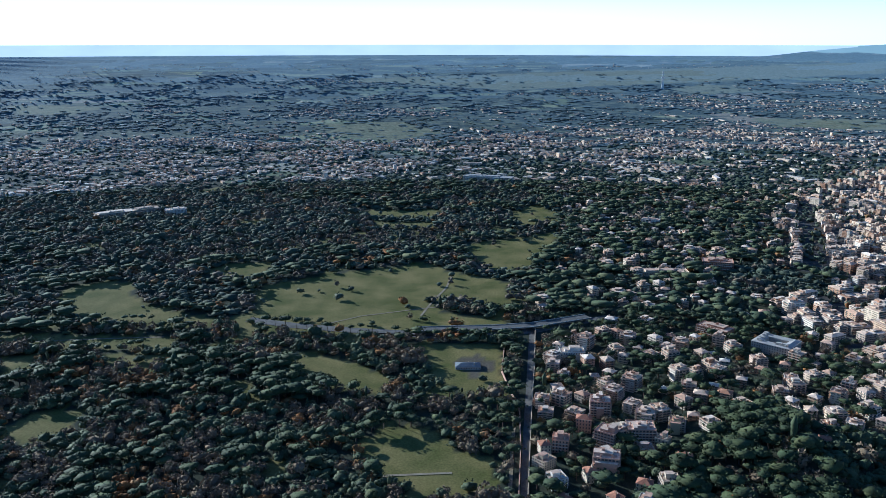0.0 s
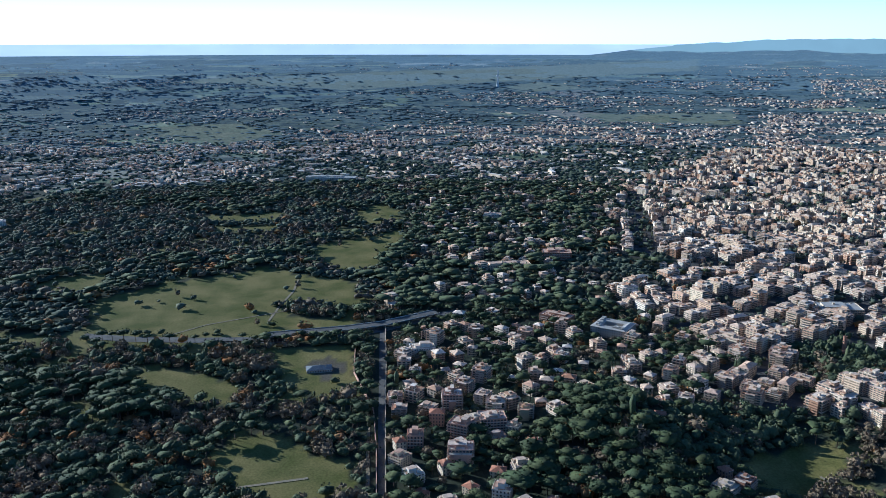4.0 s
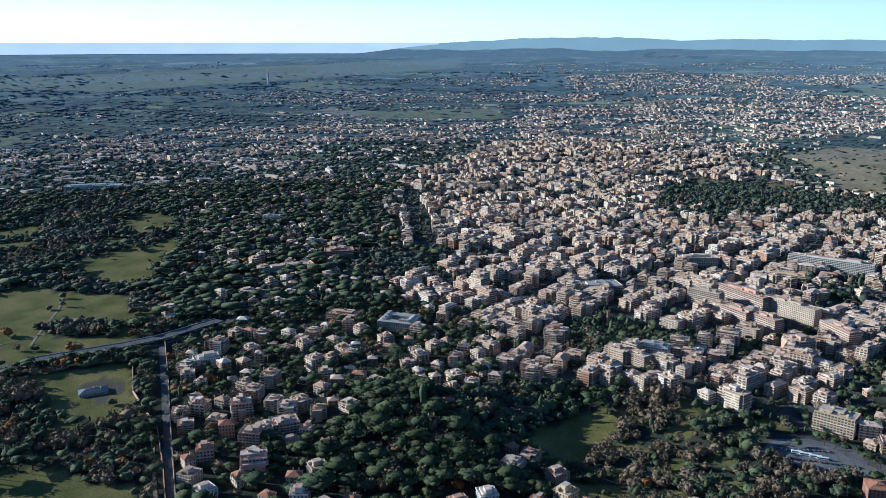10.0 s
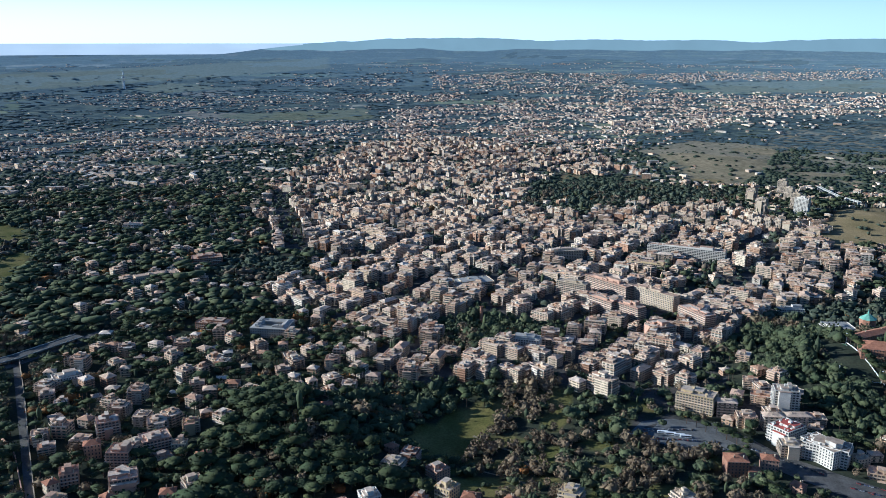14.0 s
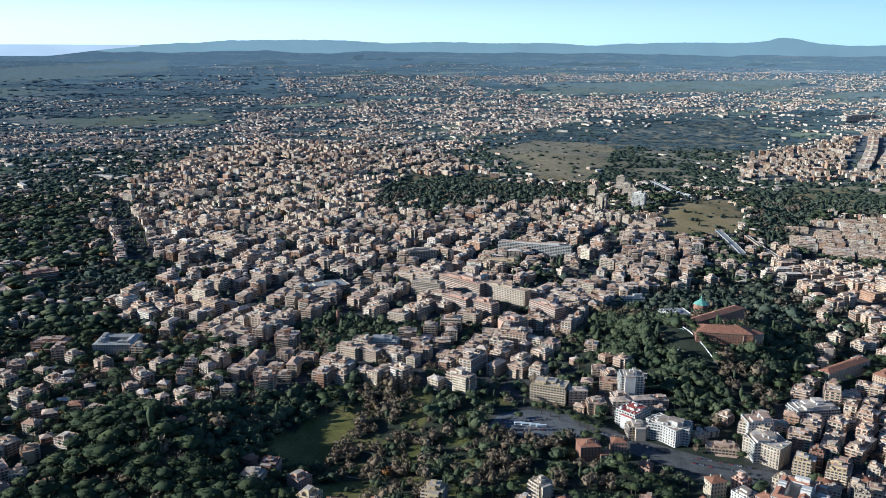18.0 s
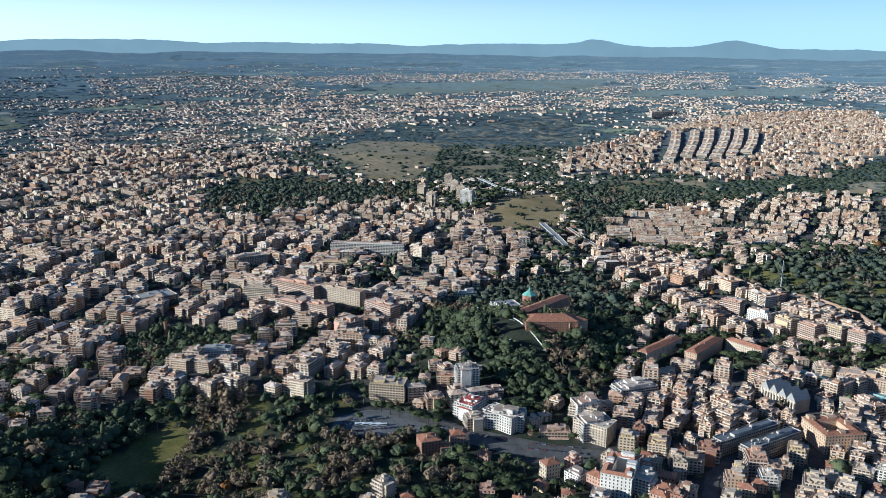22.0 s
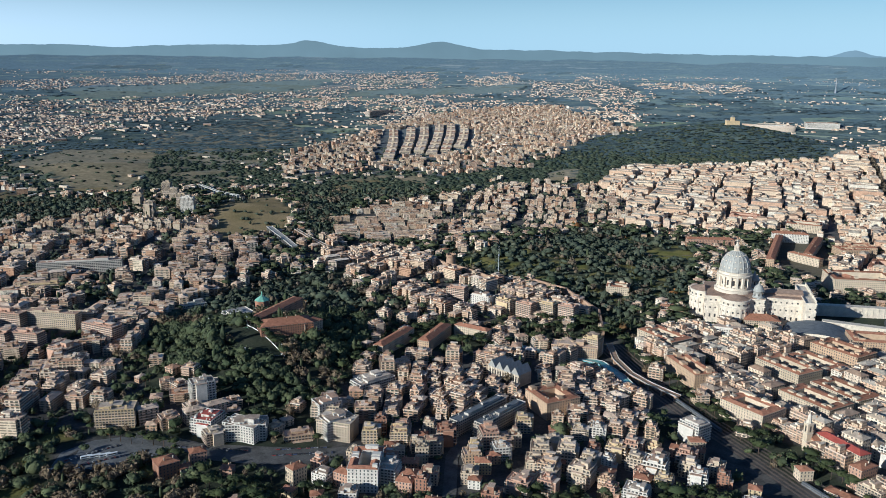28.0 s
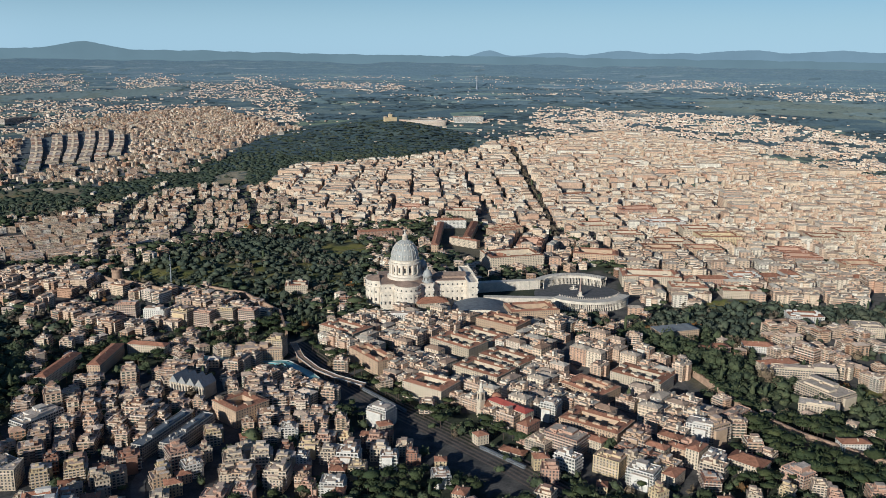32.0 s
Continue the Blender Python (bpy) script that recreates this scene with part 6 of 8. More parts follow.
def bell_tower(place, turn):
    root = thing("church", at_ground(place, turn), "pale stone church with a tall bell tower", "church")
    part("tower", soup_box(-3.5, -3.5, -4, 3.5, 3.5, 34).mesh("tower", WALLS["cream"]), root)
    s = Soup()
    for z in (12, 22, 33.5):
        s.ring(-4.1, -4.1, 4.1, 4.1, z, z + 0.9, 0.8)
    part("cornice", s.mesh("cornice", M_STONE), root)
    for a in range(4):
        part("window", soup_box(-1, -3.6, 24, 1, -3.4, 31).mesh("window", M_WINDOW), root, m=Matrix.Rotation(a * math.pi / 2, 4, "Z"))
    s = Soup()
    s.lathe([(3.4, 34), (3.0, 38), (2.2, 38.5), (2.0, 42), (0.05, 47)], 8)
    part("spire", s.mesh("spire", M_STONE), root)
    part("nave", soup_box(3, -9, -4, 34, 9, 15).mesh("nave", WALLS["sand"]), root)
    s = Soup()
    s.add([(2.5, -9.6, 15), (34.5, -9.6, 15), (34.5, 9.6, 15), (2.5, 9.6, 15), (2.5, 0, 20), (34.5, 0, 20)], [(0, 1, 5, 4), (2, 3, 4, 5), (1, 2, 5), (3, 0, 4)])
    part("roof", s.mesh("roof", M_TILE), root)
    s = Soup()
    s.lathe([(8, 15), (8, 20), (7.6, 20.4), (5, 24.5), (0.05, 26)], 16, 26, 0)
    part("cupola", s.mesh("cupola", M_TILE, True), root)
    clear_under(place, radians(turn), 60, 24)


bell_tower((89, 966), 35)


def folded(root):
    """Draws a broad far thing into the bowl of the land, point by point; its parts stand in metres of the map."""
    base = root.matrix_basis.copy()
    place = Vector(fold_points(np.array([base.translation]))[0])
    for q in root.children_recursive:
        m = np.array(base @ q.matrix_basis)
        me = q.data.copy()
        v = np.array([p.co for p in me.vertices])
        v = fold_points(v @ m[:3, :3].T + m[:3, 3])
        me.vertices.foreach_set("co", (v - np.array(place)).ravel())
        me.update()
        q.data, q.matrix_basis = me, Matrix.Identity(4)
    root.matrix_basis = Matrix.Translation(place)


def on_map(place, turn):
    z = float(hill_height(np.array([float(place[0])]), np.array([float(place[1])]))[0])
    return Matrix.Translation((place[0], place[1], z)) @ Matrix.Rotation(radians(turn), 4, "Z")


def stadium():
    p = (103, 5098)
    root = thing("stadium", on_map(p, 15), "white oval stadium with a pale ring roof", "stadium")
    s = Soup()
    n = 40
    for k in range(n):
        a, b = 2 * math.pi * k / n, 2 * math.pi * (k + 1) / n
        ring = [(118, 0, 0), (124, 0, 26), (92, 0, 34), (90, 0, 30)]
        def e(a, r, z):
            return (r * math.cos(a), r * 0.82 * math.sin(a), z)
        for (r0, _, z0), (r1, _, z1) in zip(ring, ring[1:]):
            s.add([e(a, r0, z0), e(b, r0, z0), e(b, r1, z1), e(a, r1, z1)], [(0, 1, 2, 3)])
    part("ring_roof", s.mesh("ring_roof", M_BALCONY), root)
    s = Soup()
    s.lathe([(88, 26), (56, 4), (0.1, 2)], 40)
    part("stands", s.mesh("stands", M_CONCRETE), root)
    folded(root)


stadium()


def villa_on_hill():
    root = thing("hilltop_villa", at_ground((-92, 4100), 20), "yellow villa with a domed tower on the hilltop", "villa")
    part("wall", soup_box(-30, -12, -20, 30, 12, 18).mesh("wall", WALLS["yellow"]), root)
    part("tower", soup_box(-8, -8, 18, 8, 8, 34).mesh("tower", WALLS["yellow"]), root)
    s = Soup()
    s.lathe([(8, 34), (7, 38), (4, 41), (0.1, 43)], 12)
    part("dome", s.mesh("dome", M_LEAD), root)


villa_on_hill()


def tower_mast(place, h, label, r=1.2):
    root = thing("mast", at_ground(place), label, "mast")
    s = Soup()
    s.lathe([(r * 1.8, -2), (r, h * 0.3), (r * 0.6, h)], 6)
    part("pole", s.mesh("pole", M_STEEL), root)
    s = Soup()
    s.lathe([(r * 0.5, h * 0.6), (r * 2.2, h * 0.62), (r * 2.2, h * 0.66), (r * 0.5, h * 0.68)], 8)
    part("platform", s.mesh("platform", M_STEEL), root)


tower_mast((-442, 1539), 52, "thin grey radio mast in the gardens", 0.8)
tower_mast((-7709, 1263), 150, "tall pale broadcasting mast on the plain", 8)
tower_mast((782, 10008), 150, "slim tower on the far plain", 8)


def pitch():
    s = Soup()
    P = [(-740, 1016), (-663, 1000), (-575, 948), (-613, 918)]
    s.add([(x, y, ground_at(x, y)[0][2] + 0.6) for x, y in P], [(0, 1, 2, 3)])
    root = thing("playing_field", Matrix.Identity(4), "dark green playing field with white lines", "sports field")
    part("turf", s.mesh("turf", M_PITCH), root)
    s = Soup()
    for a, b in zip(P, P[1:] + P[:1]):
        za, zb = ground_at(*a)[0][2] + 0.7, ground_at(*b)[0][2] + 0.7
        d = (Vector(b) - Vector(a)).normalized() * 0.25
        s.add([(a[0] - d.y, a[1] + d.x, za), (b[0] - d.y, b[1] + d.x, zb), (b[0] + d.y, b[1] - d.x, zb), (a[0] + d.y, a[1] - d.x, za)], [(0, 1, 2, 3)])
    part("line", s.mesh("line", M_LINE), root)
    for x, y in P:
        t = thing("floodlight", at_ground((x, y)), "slim grey floodlight pole", "floodlight", "floodlights")
        q = Soup()
        q.lathe([(0.25, 0), (0.12, 16)], 6)
        part("pole", q.mesh("pole", M_STEEL), t)
        part("lamp", soup_box(-1, -0.3, 15.5, 1, 0.3, 16.6).mesh("lamp", M_STEEL), t)


pitch()
# the hill college: a cluster of brick wings and a copper-roofed chapel
landmark("college_wing", "house", *((-607, 1012), 42.1, 75, 34), 4, "brick", "brick college wing with a clay tile roof")
landmark("college_wing", "house", *((-580, 1035), 69.6, 34, 20), 5, "sand", "brick college end wing above the trees")
landmark("college_wing", "house", *((-665, 1084), 86.9, 124, 18), 4, "rose", "rear college wing with a red tile roof")


def chapel(place):
    root = thing("chapel", at_ground(place), "eight-sided brick chapel with a green copper roof", "chapel")
    s = Soup()
    s.lathe([(12, -4), (12, 14), (12.6, 14.2), (12.6, 15)], 8)
    part("wall", s.mesh("wall", WALLS["brick"]), root)
    s = Soup()
    s.lathe([(12.9, 15), (3, 22), (1.5, 22.3), (1.5, 26), (0.1, 30)], 8)
    part("roof", s.mesh("roof", M_COPPER), root, "green copper pyramid roof")
    clear_under(place, 0, 26, 26)


chapel((-749, 1177))
landmark("sports_shed", "flat", *((-731, 1089), -31.0, 58, 40), 2, "white", "long white shed with a pale roof", M_PALEROOF)
landmark("tennis_hall", "flat", *((-869, 1152), 57.0, 40, 18), 2, "white", "white tent-like sports hall", M_PALEROOF)
# towers above the valley
for _p in ((-1543, 1836), (-1433, 1745), (-1593, 2022), (-1502, 1936), (-1420, 1859)):
    landmark("tower_block", "flat", _p, 20, 24, 18, 13, "sand", "tall pale apartment tower with rows of balconies")
landmark("tower_block", "flat", (-1350, 1792), 20, 34, 18, 14, "white", "white apartment tower, bluish in the shade")
for _p in ((-1344, 1630), (-1327, 1642), (-1309, 1655), (-1273, 1648), (-1267, 1668)):
    landmark("apartment_building", "flat", _p, 20, 20, 18, 6, "cream", "cream apartment block below the towers")
# named houses of the middle ground
landmark("portico_mansion", "flat", *((-1327, 1039), 69.6, 73, 24), 6, "cream", "large cream mansion with a columned front")
landmark("convent", "flat", *((-1186, 1138), 32.2, 65, 22), 4, "yellow", "long ochre convent building", M_TERRACE)
landmark("terraced_slab", "flat", *((-1212, 1263), 33.6, 154, 18), 7, "white", "long white terraced apartment slab with deep balconies")
for _q in (((-1094, 958), 4.9, 98, 18), ((-1010, 985), 9.7, 90, 18), ((-876, 871), -7.0, 36, 26), ((-1117, 897), 25.9, 55, 18), ((-1019, 882), 6.2, 52, 18), ((-972, 897), 5.8, 49, 18), ((-895, 965), -5.9, 62, 20)):
    landmark("apartment_slab", "flat", *_q, 8, _rng.choice(("cream", "sand", "rose")), "tall apartment slab with long balconies")
landmark("courtyard_school", "court", *((-1190, 379), 52.5, 55, 46), 4, "grey", "pale square building round a courtyard", M_PALEROOF)
landmark("brick_school", "flat", *((-1251, 306), 49.1, 50, 26), 4, "brick", "red brick flat-roofed building")
landmark("grand_hotel", "flat", *((-2025, 324), 71.7, 41, 26), 5, "white", "plain white block among trees")
landmark("seminary", "flat", *((-1642, 396), 80.7, 58, 34), 5, "brick", "large brown brick seminary")
landmark("clinic", "flat", *((-1582, 285), 94.4, 84, 30), 3, "cream", "long low clinic on the wooded slope")
landmark("institute", "flat", *((-2653, -87), 78.8, 156, 40), 4, "white", "long white institute with a pale roof", M_PALEROOF)
landmark("market_hall", "flat", *((-1248, 773), 80.0, 67, 40), 4, "sand", "grey flat-roofed market hall", M_PALEROOF)
landmark("office_block", "flat", *((-921, 661), 46.3, 37, 22), 5, "white", "block with a pale sheet roof", M_PALEROOF)
landmark("research_institute", "flat", *((-2026, -1014), 132.6, 91, 40), 3, "sand", "low sand-coloured institute building in the woods", M_TERRACE)
landmark("research_institute", "flat", *((-2078, -956), 135.5, 67, 34), 3, "sand", "low pale institute wing in the woods", M_TERRACE)
landmark("research_institute", "flat", *((-2058, -867), 110.7, 52, 30), 4, "white", "white institute block among the trees", M_TERRACE)
landmark("park_house", "house", *((-1087, -61), 95.0, 34, 18), 1, "grey", "low park house with a grey roof", M_LEAD)
landmark("terraced_mansion", "flat", *((-1132, 83), 95.0, 34, 22), 4, "white", "white mansion with stepped terraces")
landmark("apartment_building", "flat", *((-872, 107), 60.2, 23, 22), 6, "rose", "pink apartment house with stepped terraces")
landmark("apartment_building", "flat", *((-814, 100), 81.6, 26, 22), 6, "rose", "pink apartment house among pines")
landmark("apartment_building", "flat", *((-883, 144), 91.4, 30, 24), 6, "rose", "pink apartment house with deep balconies")
landmark("apartment_building", "flat", *((-953, 106), 86.7, 23, 20), 6, "rose", "pink apartment house by the straight road")
# by the car park
landmark("red_mansion", "house", *((-542, 658), 56.7, 22, 20), 5, "brick", "tall red brick mansion with white window surrounds")
landmark("apartment_building", "flat", *((-670, 734), 29.4, 43, 24), 7, "yellow", "yellow apartment building with stacked balconies")
landmark("red_roofed_block", "flat", *((-562, 760), 2.8, 26, 30), 6, "white", "white block with a red sheet roof", M_REDROOF)
landmark("apartment_building", "flat", *((-513, 764), 26.3, 45, 24), 6, "white", "white apartment building with wrapped balconies")
landmark("apartment_building", "flat", *((-609, 815), 48.6, 27, 20), 9, "white", "tall cream apartment tower")
landmark("school", "flat", *((-457, 784), 37.5, 33, 18), 2, "ochre", "low orange school building")
landmark("apartment_building", "flat", *((-452, 843), 52.9, 29, 22), 7, "white", "white stepped apartment building")
landmark("apartment_building", "flat", *((-421, 808), 55.5, 36, 24), 7, "white", "white apartment building with balconies")
landmark("corner_block", "court", *((-344, 724), 16.7, 31, 50), 7, "white", "tall white corner block with many balconies")
# around the railway
landmark("orange_block", "flat", *((-215, 1164), 6.0, 66, 24), 6, "ochre", "broad orange-fronted apartment block")
landmark("orange_tower", "flat", *((-192, 1177), -14.3, 23, 18), 9, "yellow", "bright orange-yellow tower house")
landmark("crescent_block", "court", *((-204, 969), 45.5, 48, 50), 6, "ochre", "ochre block with red roofs round a court")
for _q in (((-278, 898), 69.6, 91, 14), ((-250, 898), 70.2, 84, 14)):
    landmark("grey_slab", "flat", *_q, 6, "grey", "long grey slab with a dark flat roof", M_SLATE)
landmark("white_institute", "flat", *((-440, 950), 59.3, 54, 24), 3, "white", "white institute with a small tiled loft")
landmark("convent_wing", "house", *((-469, 1088), 83.2, 93, 16), 5, "cream", "long cream convent wing with a tiled roof")
landmark("convent_wing", "house", *((-424, 1139), 87.4, 88, 18), 5, "ochre", "ochre convent wing with a tiled roof")
landmark("convent_wing", "house", *((-379, 1186), -13.3, 59, 16), 5, "cream", "cream convent wing with many windows")
# the papal town
landmark("palazzo", "court", *((206, 1355), 9.0, 83, 52), 6, "ochre", "tan palazzo round a courtyard")
landmark("palazzo", "court", *((30, 1029), -36.5, 61, 44), 6, "cream", "long cream palazzo round a courtyard")
landmark("red_roofed_house", "house", *((124, 955), -47.0, 60, 16), 6, "cream", "cream apartment house with a bright red roof", M_REDROOF)
landmark("palace", "court", *((215, 1713), 14.3, 117, 70), 8, "cream", "vast cream palace round a court")
landmark("gallery_wing", "house", (69, 1963), 85, 260, 16, 5, "ochre", "very long gallery wing with a tile roof")
landmark("gallery_wing", "house", (150, 2008), 80, 190, 18, 5, "cream", "second long gallery wing with a tile roof")
landmark("gallery_wing", "house", *((128, 1899), -38.0, 76, 14), 5, "cream", "short gallery wing across the court")
landmark("belvedere", "house", *((104, 2108), 6.1, 80, 22), 6, "white", "white belvedere palace with a great niche")
landmark("palace", "court", *((227, 2009), 22.9, 66, 44), 5, "ochre", "ochre street block beyond the palace wall")
landmark("palace", "house", *((201, 1716), -50.9, 67, 26), 6, "ochre", "tall ochre palace wing with a tiled roof")
landmark("picture_gallery", "house", *((-70, 2002), 17.6, 108, 20), 4, "rose", "long rose-brick gallery in the gardens")
landmark("barracks_wing", "house", *((553, 2575), 11.6, 161, 18), 4, "white", "long white barracks beside a tree-lined square")
landmark("barracks_wing", "house", *((724, 2610), 11.7, 157, 18), 4, "cream", "long cream barracks beside a tree-lined square")
landmark("apartment_building", "court", *((464, 2060), 11.1, 93, 60), 6, "cream", "large cream street block with a courtyard")
landmark("apartment_building", "court", *((652, 2110), 3.5, 97, 60), 6, "white", "large white street block with a courtyard")
landmark("apartment_building", "court", *((246, 2027), 13.8, 54, 50), 6, "ochre", "large ochre street block with a courtyard")
landmark("apartment_building", "court", *((403, 1760), -13.1, 95, 60), 6, "ochre", "broad ochre palace by the colonnade")
landmark("apartment_building", "court", *((734, 1940), 0.8, 100, 60), 6, "yellow", "large yellow street block with a courtyard")
landmark("apartment_building", "court", *((628, 2284), 7.6, 108, 60), 6, "rose", "large rose street block with a courtyard")
landmark("hostel", "flat", *((-6, 1325), -0.0, 58, 18), 6, "white", "long white hostel with rows of windows")
landmark("garden_palace", "court", *((-206, 1513), 4.4, 41, 34), 4, "cream", "tan palace in the gardens")
landmark("sacristy", "house", *((39, 1406), 13.6, 55, 34), 5, "sand", "stone sacristy beside the church")
landmark("brick_house", "flat", *((-110, 1425), 0.9, 22, 14), 5, "brick", "square brick house on the garden slope")
landmark("long_front", "court", *((470, 1579), -7.7, 112, 60), 6, "cream", "long cream front along the square")
landmark("villa", "house", *((416, 1244), 14.2, 68, 30), 4, "ochre", "tan villa with a low grey roof", M_SLATE)
landmark("seminary_college", "flat", *((513, 966), -27.8, 47, 22), 5, "cream", "cream U-shaped seminary on the hill")
landmark("seminary_college", "flat", *((542, 1086), -11.9, 97, 18), 5, "cream", "long cream seminary wing")
landmark("seminary_college", "flat", *((543, 1011), 26.9, 38, 60), 6, "cream", "tall cream seminary end wing")
landmark("palace", "court", *((657, 1583), -3.4, 59, 44), 5, "white", "white palace with a tiled roof near the river park")
landmark("palace", "house", *((573, 1562), 0.5, 89, 24), 5, "rose", "long rose-coloured palace front")
landmark("brick_palace", "house", *((711, 1581), 0.5, 39, 28), 5, "brick", "square brick palace with a tiled roof")
landmark("church", "house", *((751, 1592), 0.5, 27, 40), 6, "white", "white church front with a tiled roof")
landmark("palace", "flat", *((791, 1585), 0.5, 42, 26), 5, "cream", "cream palace with tall windows")
landmark("hospital_wing", "house", *((877, 1585), 0.5, 100, 24), 4, "white", "long white hospital wing with a tiled roof")
landmark("hospital_wing", "flat", *((765, 1501), -5.2, 76, 30), 3, "sand", "low sand-coloured hospital wing", M_TERRACE)
landmark("convent", "court", *((673, 1352), -6.1, 56, 34), 3, "white", "terraced white convent above the old wall")
landmark("convent", "flat", *((742, 1278), -13.6, 46, 36), 5, "cream", "cream convent block on the hillside")
landmark("garden_house", "house", *((458, 1184), 3.6, 43, 20), 2, "rose", "rose house with an orange tile roof")
landmark("garden_house", "house", *((529, 1194), -11.2, 45, 22), 3, "white", "white house above the gardens")
landmark("hall", "house", *((523, 1112), 12.3, 55, 22), 4, "cream", "cream hall with arched windows")
landmark("apartment_building", "flat", *((341, 901), -29.9, 30, 22), 7, "white", "pale blue-white apartment building with balconies")
landmark("apartment_building", "flat", *((356, 900), 28.2, 30, 22), 7, "ochre", "ochre apartment building with balconies")
landmark("apartment_building", "flat", *((397, 938), 38.6, 37, 16), 6, "rose", "rose apartment building below the hill")
landmark("institute", "house", *((368, 825), -45.9, 39, 26), 4, "cream", "cream institute with a hipped tile roof")
landmark("apartment_building", "flat", *((410, 797), -60.5, 27, 20), 5, "rose", "pink apartment house on the slope")
landmark("apartment_building", "flat", *((217, 825), -38.4, 30, 22), 6, "yellow", "pale yellow apartment building by the railway")
landmark("apartment_building", "flat", *((246, 798), -36.0, 28, 22), 6, "white", "white apartment building by the railway")
landmark("corner_palazzo", "flat", *((178, 875), -40.6, 42, 26), 7, "rose", "rose corner palazzo with rows of windows")
landmark("goods_shed", "house", *((118, 870), -33.2, 30, 14), 1, "cream", "low shed with an orange roof beside the tracks")
landmark("barracks", "court", *((238, 1030), -48.2, 64, 46), 4, "ochre", "ochre barracks round a courtyard with tiled roofs")
landmark("apartment_building", "flat", *((175, 962), -31.9, 19, 20), 7, "white", "grey-white apartment slab with many balconies")
landmark("apartment_building", "court", *((-50, 1137), -54.8, 75, 34), 6, "ochre", "orange and cream palazzo above the railway")
landmark("apartment_building", "flat", *((-32, 948), -35.5, 27, 20), 7, "white", "white apartment tower among dark trees")
landmark("apartment_building", "flat", *((-418, 805), 2.7, 42, 26), 7, "sand", "pale apartment building with stacked balconies")
landmark("apartment_building", "flat", *((-451, 841), 15.8, 33, 20), 6, "sand", "stepped apartment building below the wooded slope")
landmark("apartment_building", "flat", *((-515, 762), -2.4, 42, 24), 6, "white", "white apartment building with wrapped balconies")
landmark("villa", "flat", *((-444, 954), 52.9, 42, 24), 3, "white", "white villa with arched loggia")
town_wall("wall_bastion", [(566, 1311), (636, 1335), (621, 1288), (668, 1266), (718, 1255)], 9, 4, M_BRICKWALL, "old brick bastion with slanting walls")
landmark("garden_house", "house", *((506, 867), -0.7, 34, 16), 4, "white", "white house beside the old wall")
for _q in (((-465, 1360), -4.9, 33, 18), ((-408, 1328), -13.2, 37, 18), ((-365, 1325), -26.6, 31, 18), ((-328, 1318), -22.5, 29, 18), ((-294, 1329), -17.8, 28, 18), ((-260, 1329), -17.4, 28, 18)):
    landmark("apartment_building", "flat", *_q, 8, _rng.choice(("rose", "yellow", "cream", "white")), "tall apartment block in a stepped row")
# large far blocks
landmark("hospital", "flat", *((-2274, 5024), 69.0, 197, 40), 8, "grey", "large bluish-white hospital block")
landmark("ministry", "flat", *((372, 5415), 7.0, 182, 80), 9, "white", "huge pale ministry block")
def terrace_row(a, b, k):
    """A long bowed terrace of flats, stepping up the slope."""
    root = thing("terrace_row", on_map(a, 0), "long bowed terrace of cream flats on the slope", "building", "terrace rows")
    A, B = Vector((0, 0)), Vector(b) - Vector(a)
    side = Vector((B.y, -B.x)).normalized()
    n, t = 16, 20.0
    g = Soup()
    for j in range(n):
        w, r = Soup(), Soup()
        f0, f1 = j / n, (j + 0.94) / n
        p, q = (A.lerp(B, f) + side * 9 * math.sin(math.pi * f) for f in (f0, f1))
        h, wide = 9.5 + 2.0 * ((j * 2 + k) % 3), t + 3.0 * ((j + k) % 2)
        e = [p - side * wide, q - side * wide, q + side * wide, p + side * wide]
        w.add([(*c, z) for z in (-8, h) for c in e], [(i, (i + 1) % 4, 4 + (i + 1) % 4, 4 + i) for i in range(4)])
        r.add([(*c, h + 0.2) for c in e], [(3, 2, 1, 0)])
        m = (p + q) / 2
        w.box(m.x - 5, m.y - 5, h, m.x + 5, m.y + 5, h + 4)
        part("wall", w.mesh("wall", WALLS["cream"]), root)
        part("roof", r.mesh("roof", M_TERRACE), root)
        for z in (2, 5.5):
            for c, d2 in ((0, 1), (2, 3), (3, 0)):
                o = (e[c] + e[d2]) / 2 - m
                u, v = e[c] + o * 0.012, e[d2] + o * 0.012
                u, v = u.lerp(v, 0.08), v.lerp(u, 0.08)
                g.add([(*u, z), (*v, z), (*v, z + 1.8), (*u, z + 1.8)], [(0, 1, 2, 3)])
    part("glazing", g.mesh("glazing", M_WINDOW), root)["kind"] = "stuff"
    folded(root)
    for j in range(40):
        c = Vector(a).lerp(Vector(b), j / 39)
        take(c.x, c.y, 46)


TERRACES = (((-1337, 3044), (-1774, 4107)), ((-1347, 3236), (-1727, 4235)), ((-1302, 3279), (-1686, 4328)), ((-1241, 3267), (-1658, 4493)), ((-1221, 3382), (-1601, 4523)), ((-1209, 3523), (-1461, 4338)))
for _k, (_a, _b) in enumerate(TERRACES):
    terrace_row(_a, _b, _k)


# ---- railway ----
M_TRACK = material("ballast", (0.16, 0.125, 0.10), 0.95, 0.25, 0.2)
for _k in range(7):
    _line = [(x + (_k - 3) * 6.5 * 0.62, y + (_k - 3) * 6.5 * 0.78) for x, y in [(-174, 1225), (-95, 1097), (-16, 994), (52, 916), (110, 846), (160, 778)]]
    tagged(new("track_%d" % (_k + 1), ribbon(_line, 3.0, 0.35).mesh("track", M_TRACK)), "rusty railway track on ballast", "railway", kind="structure")


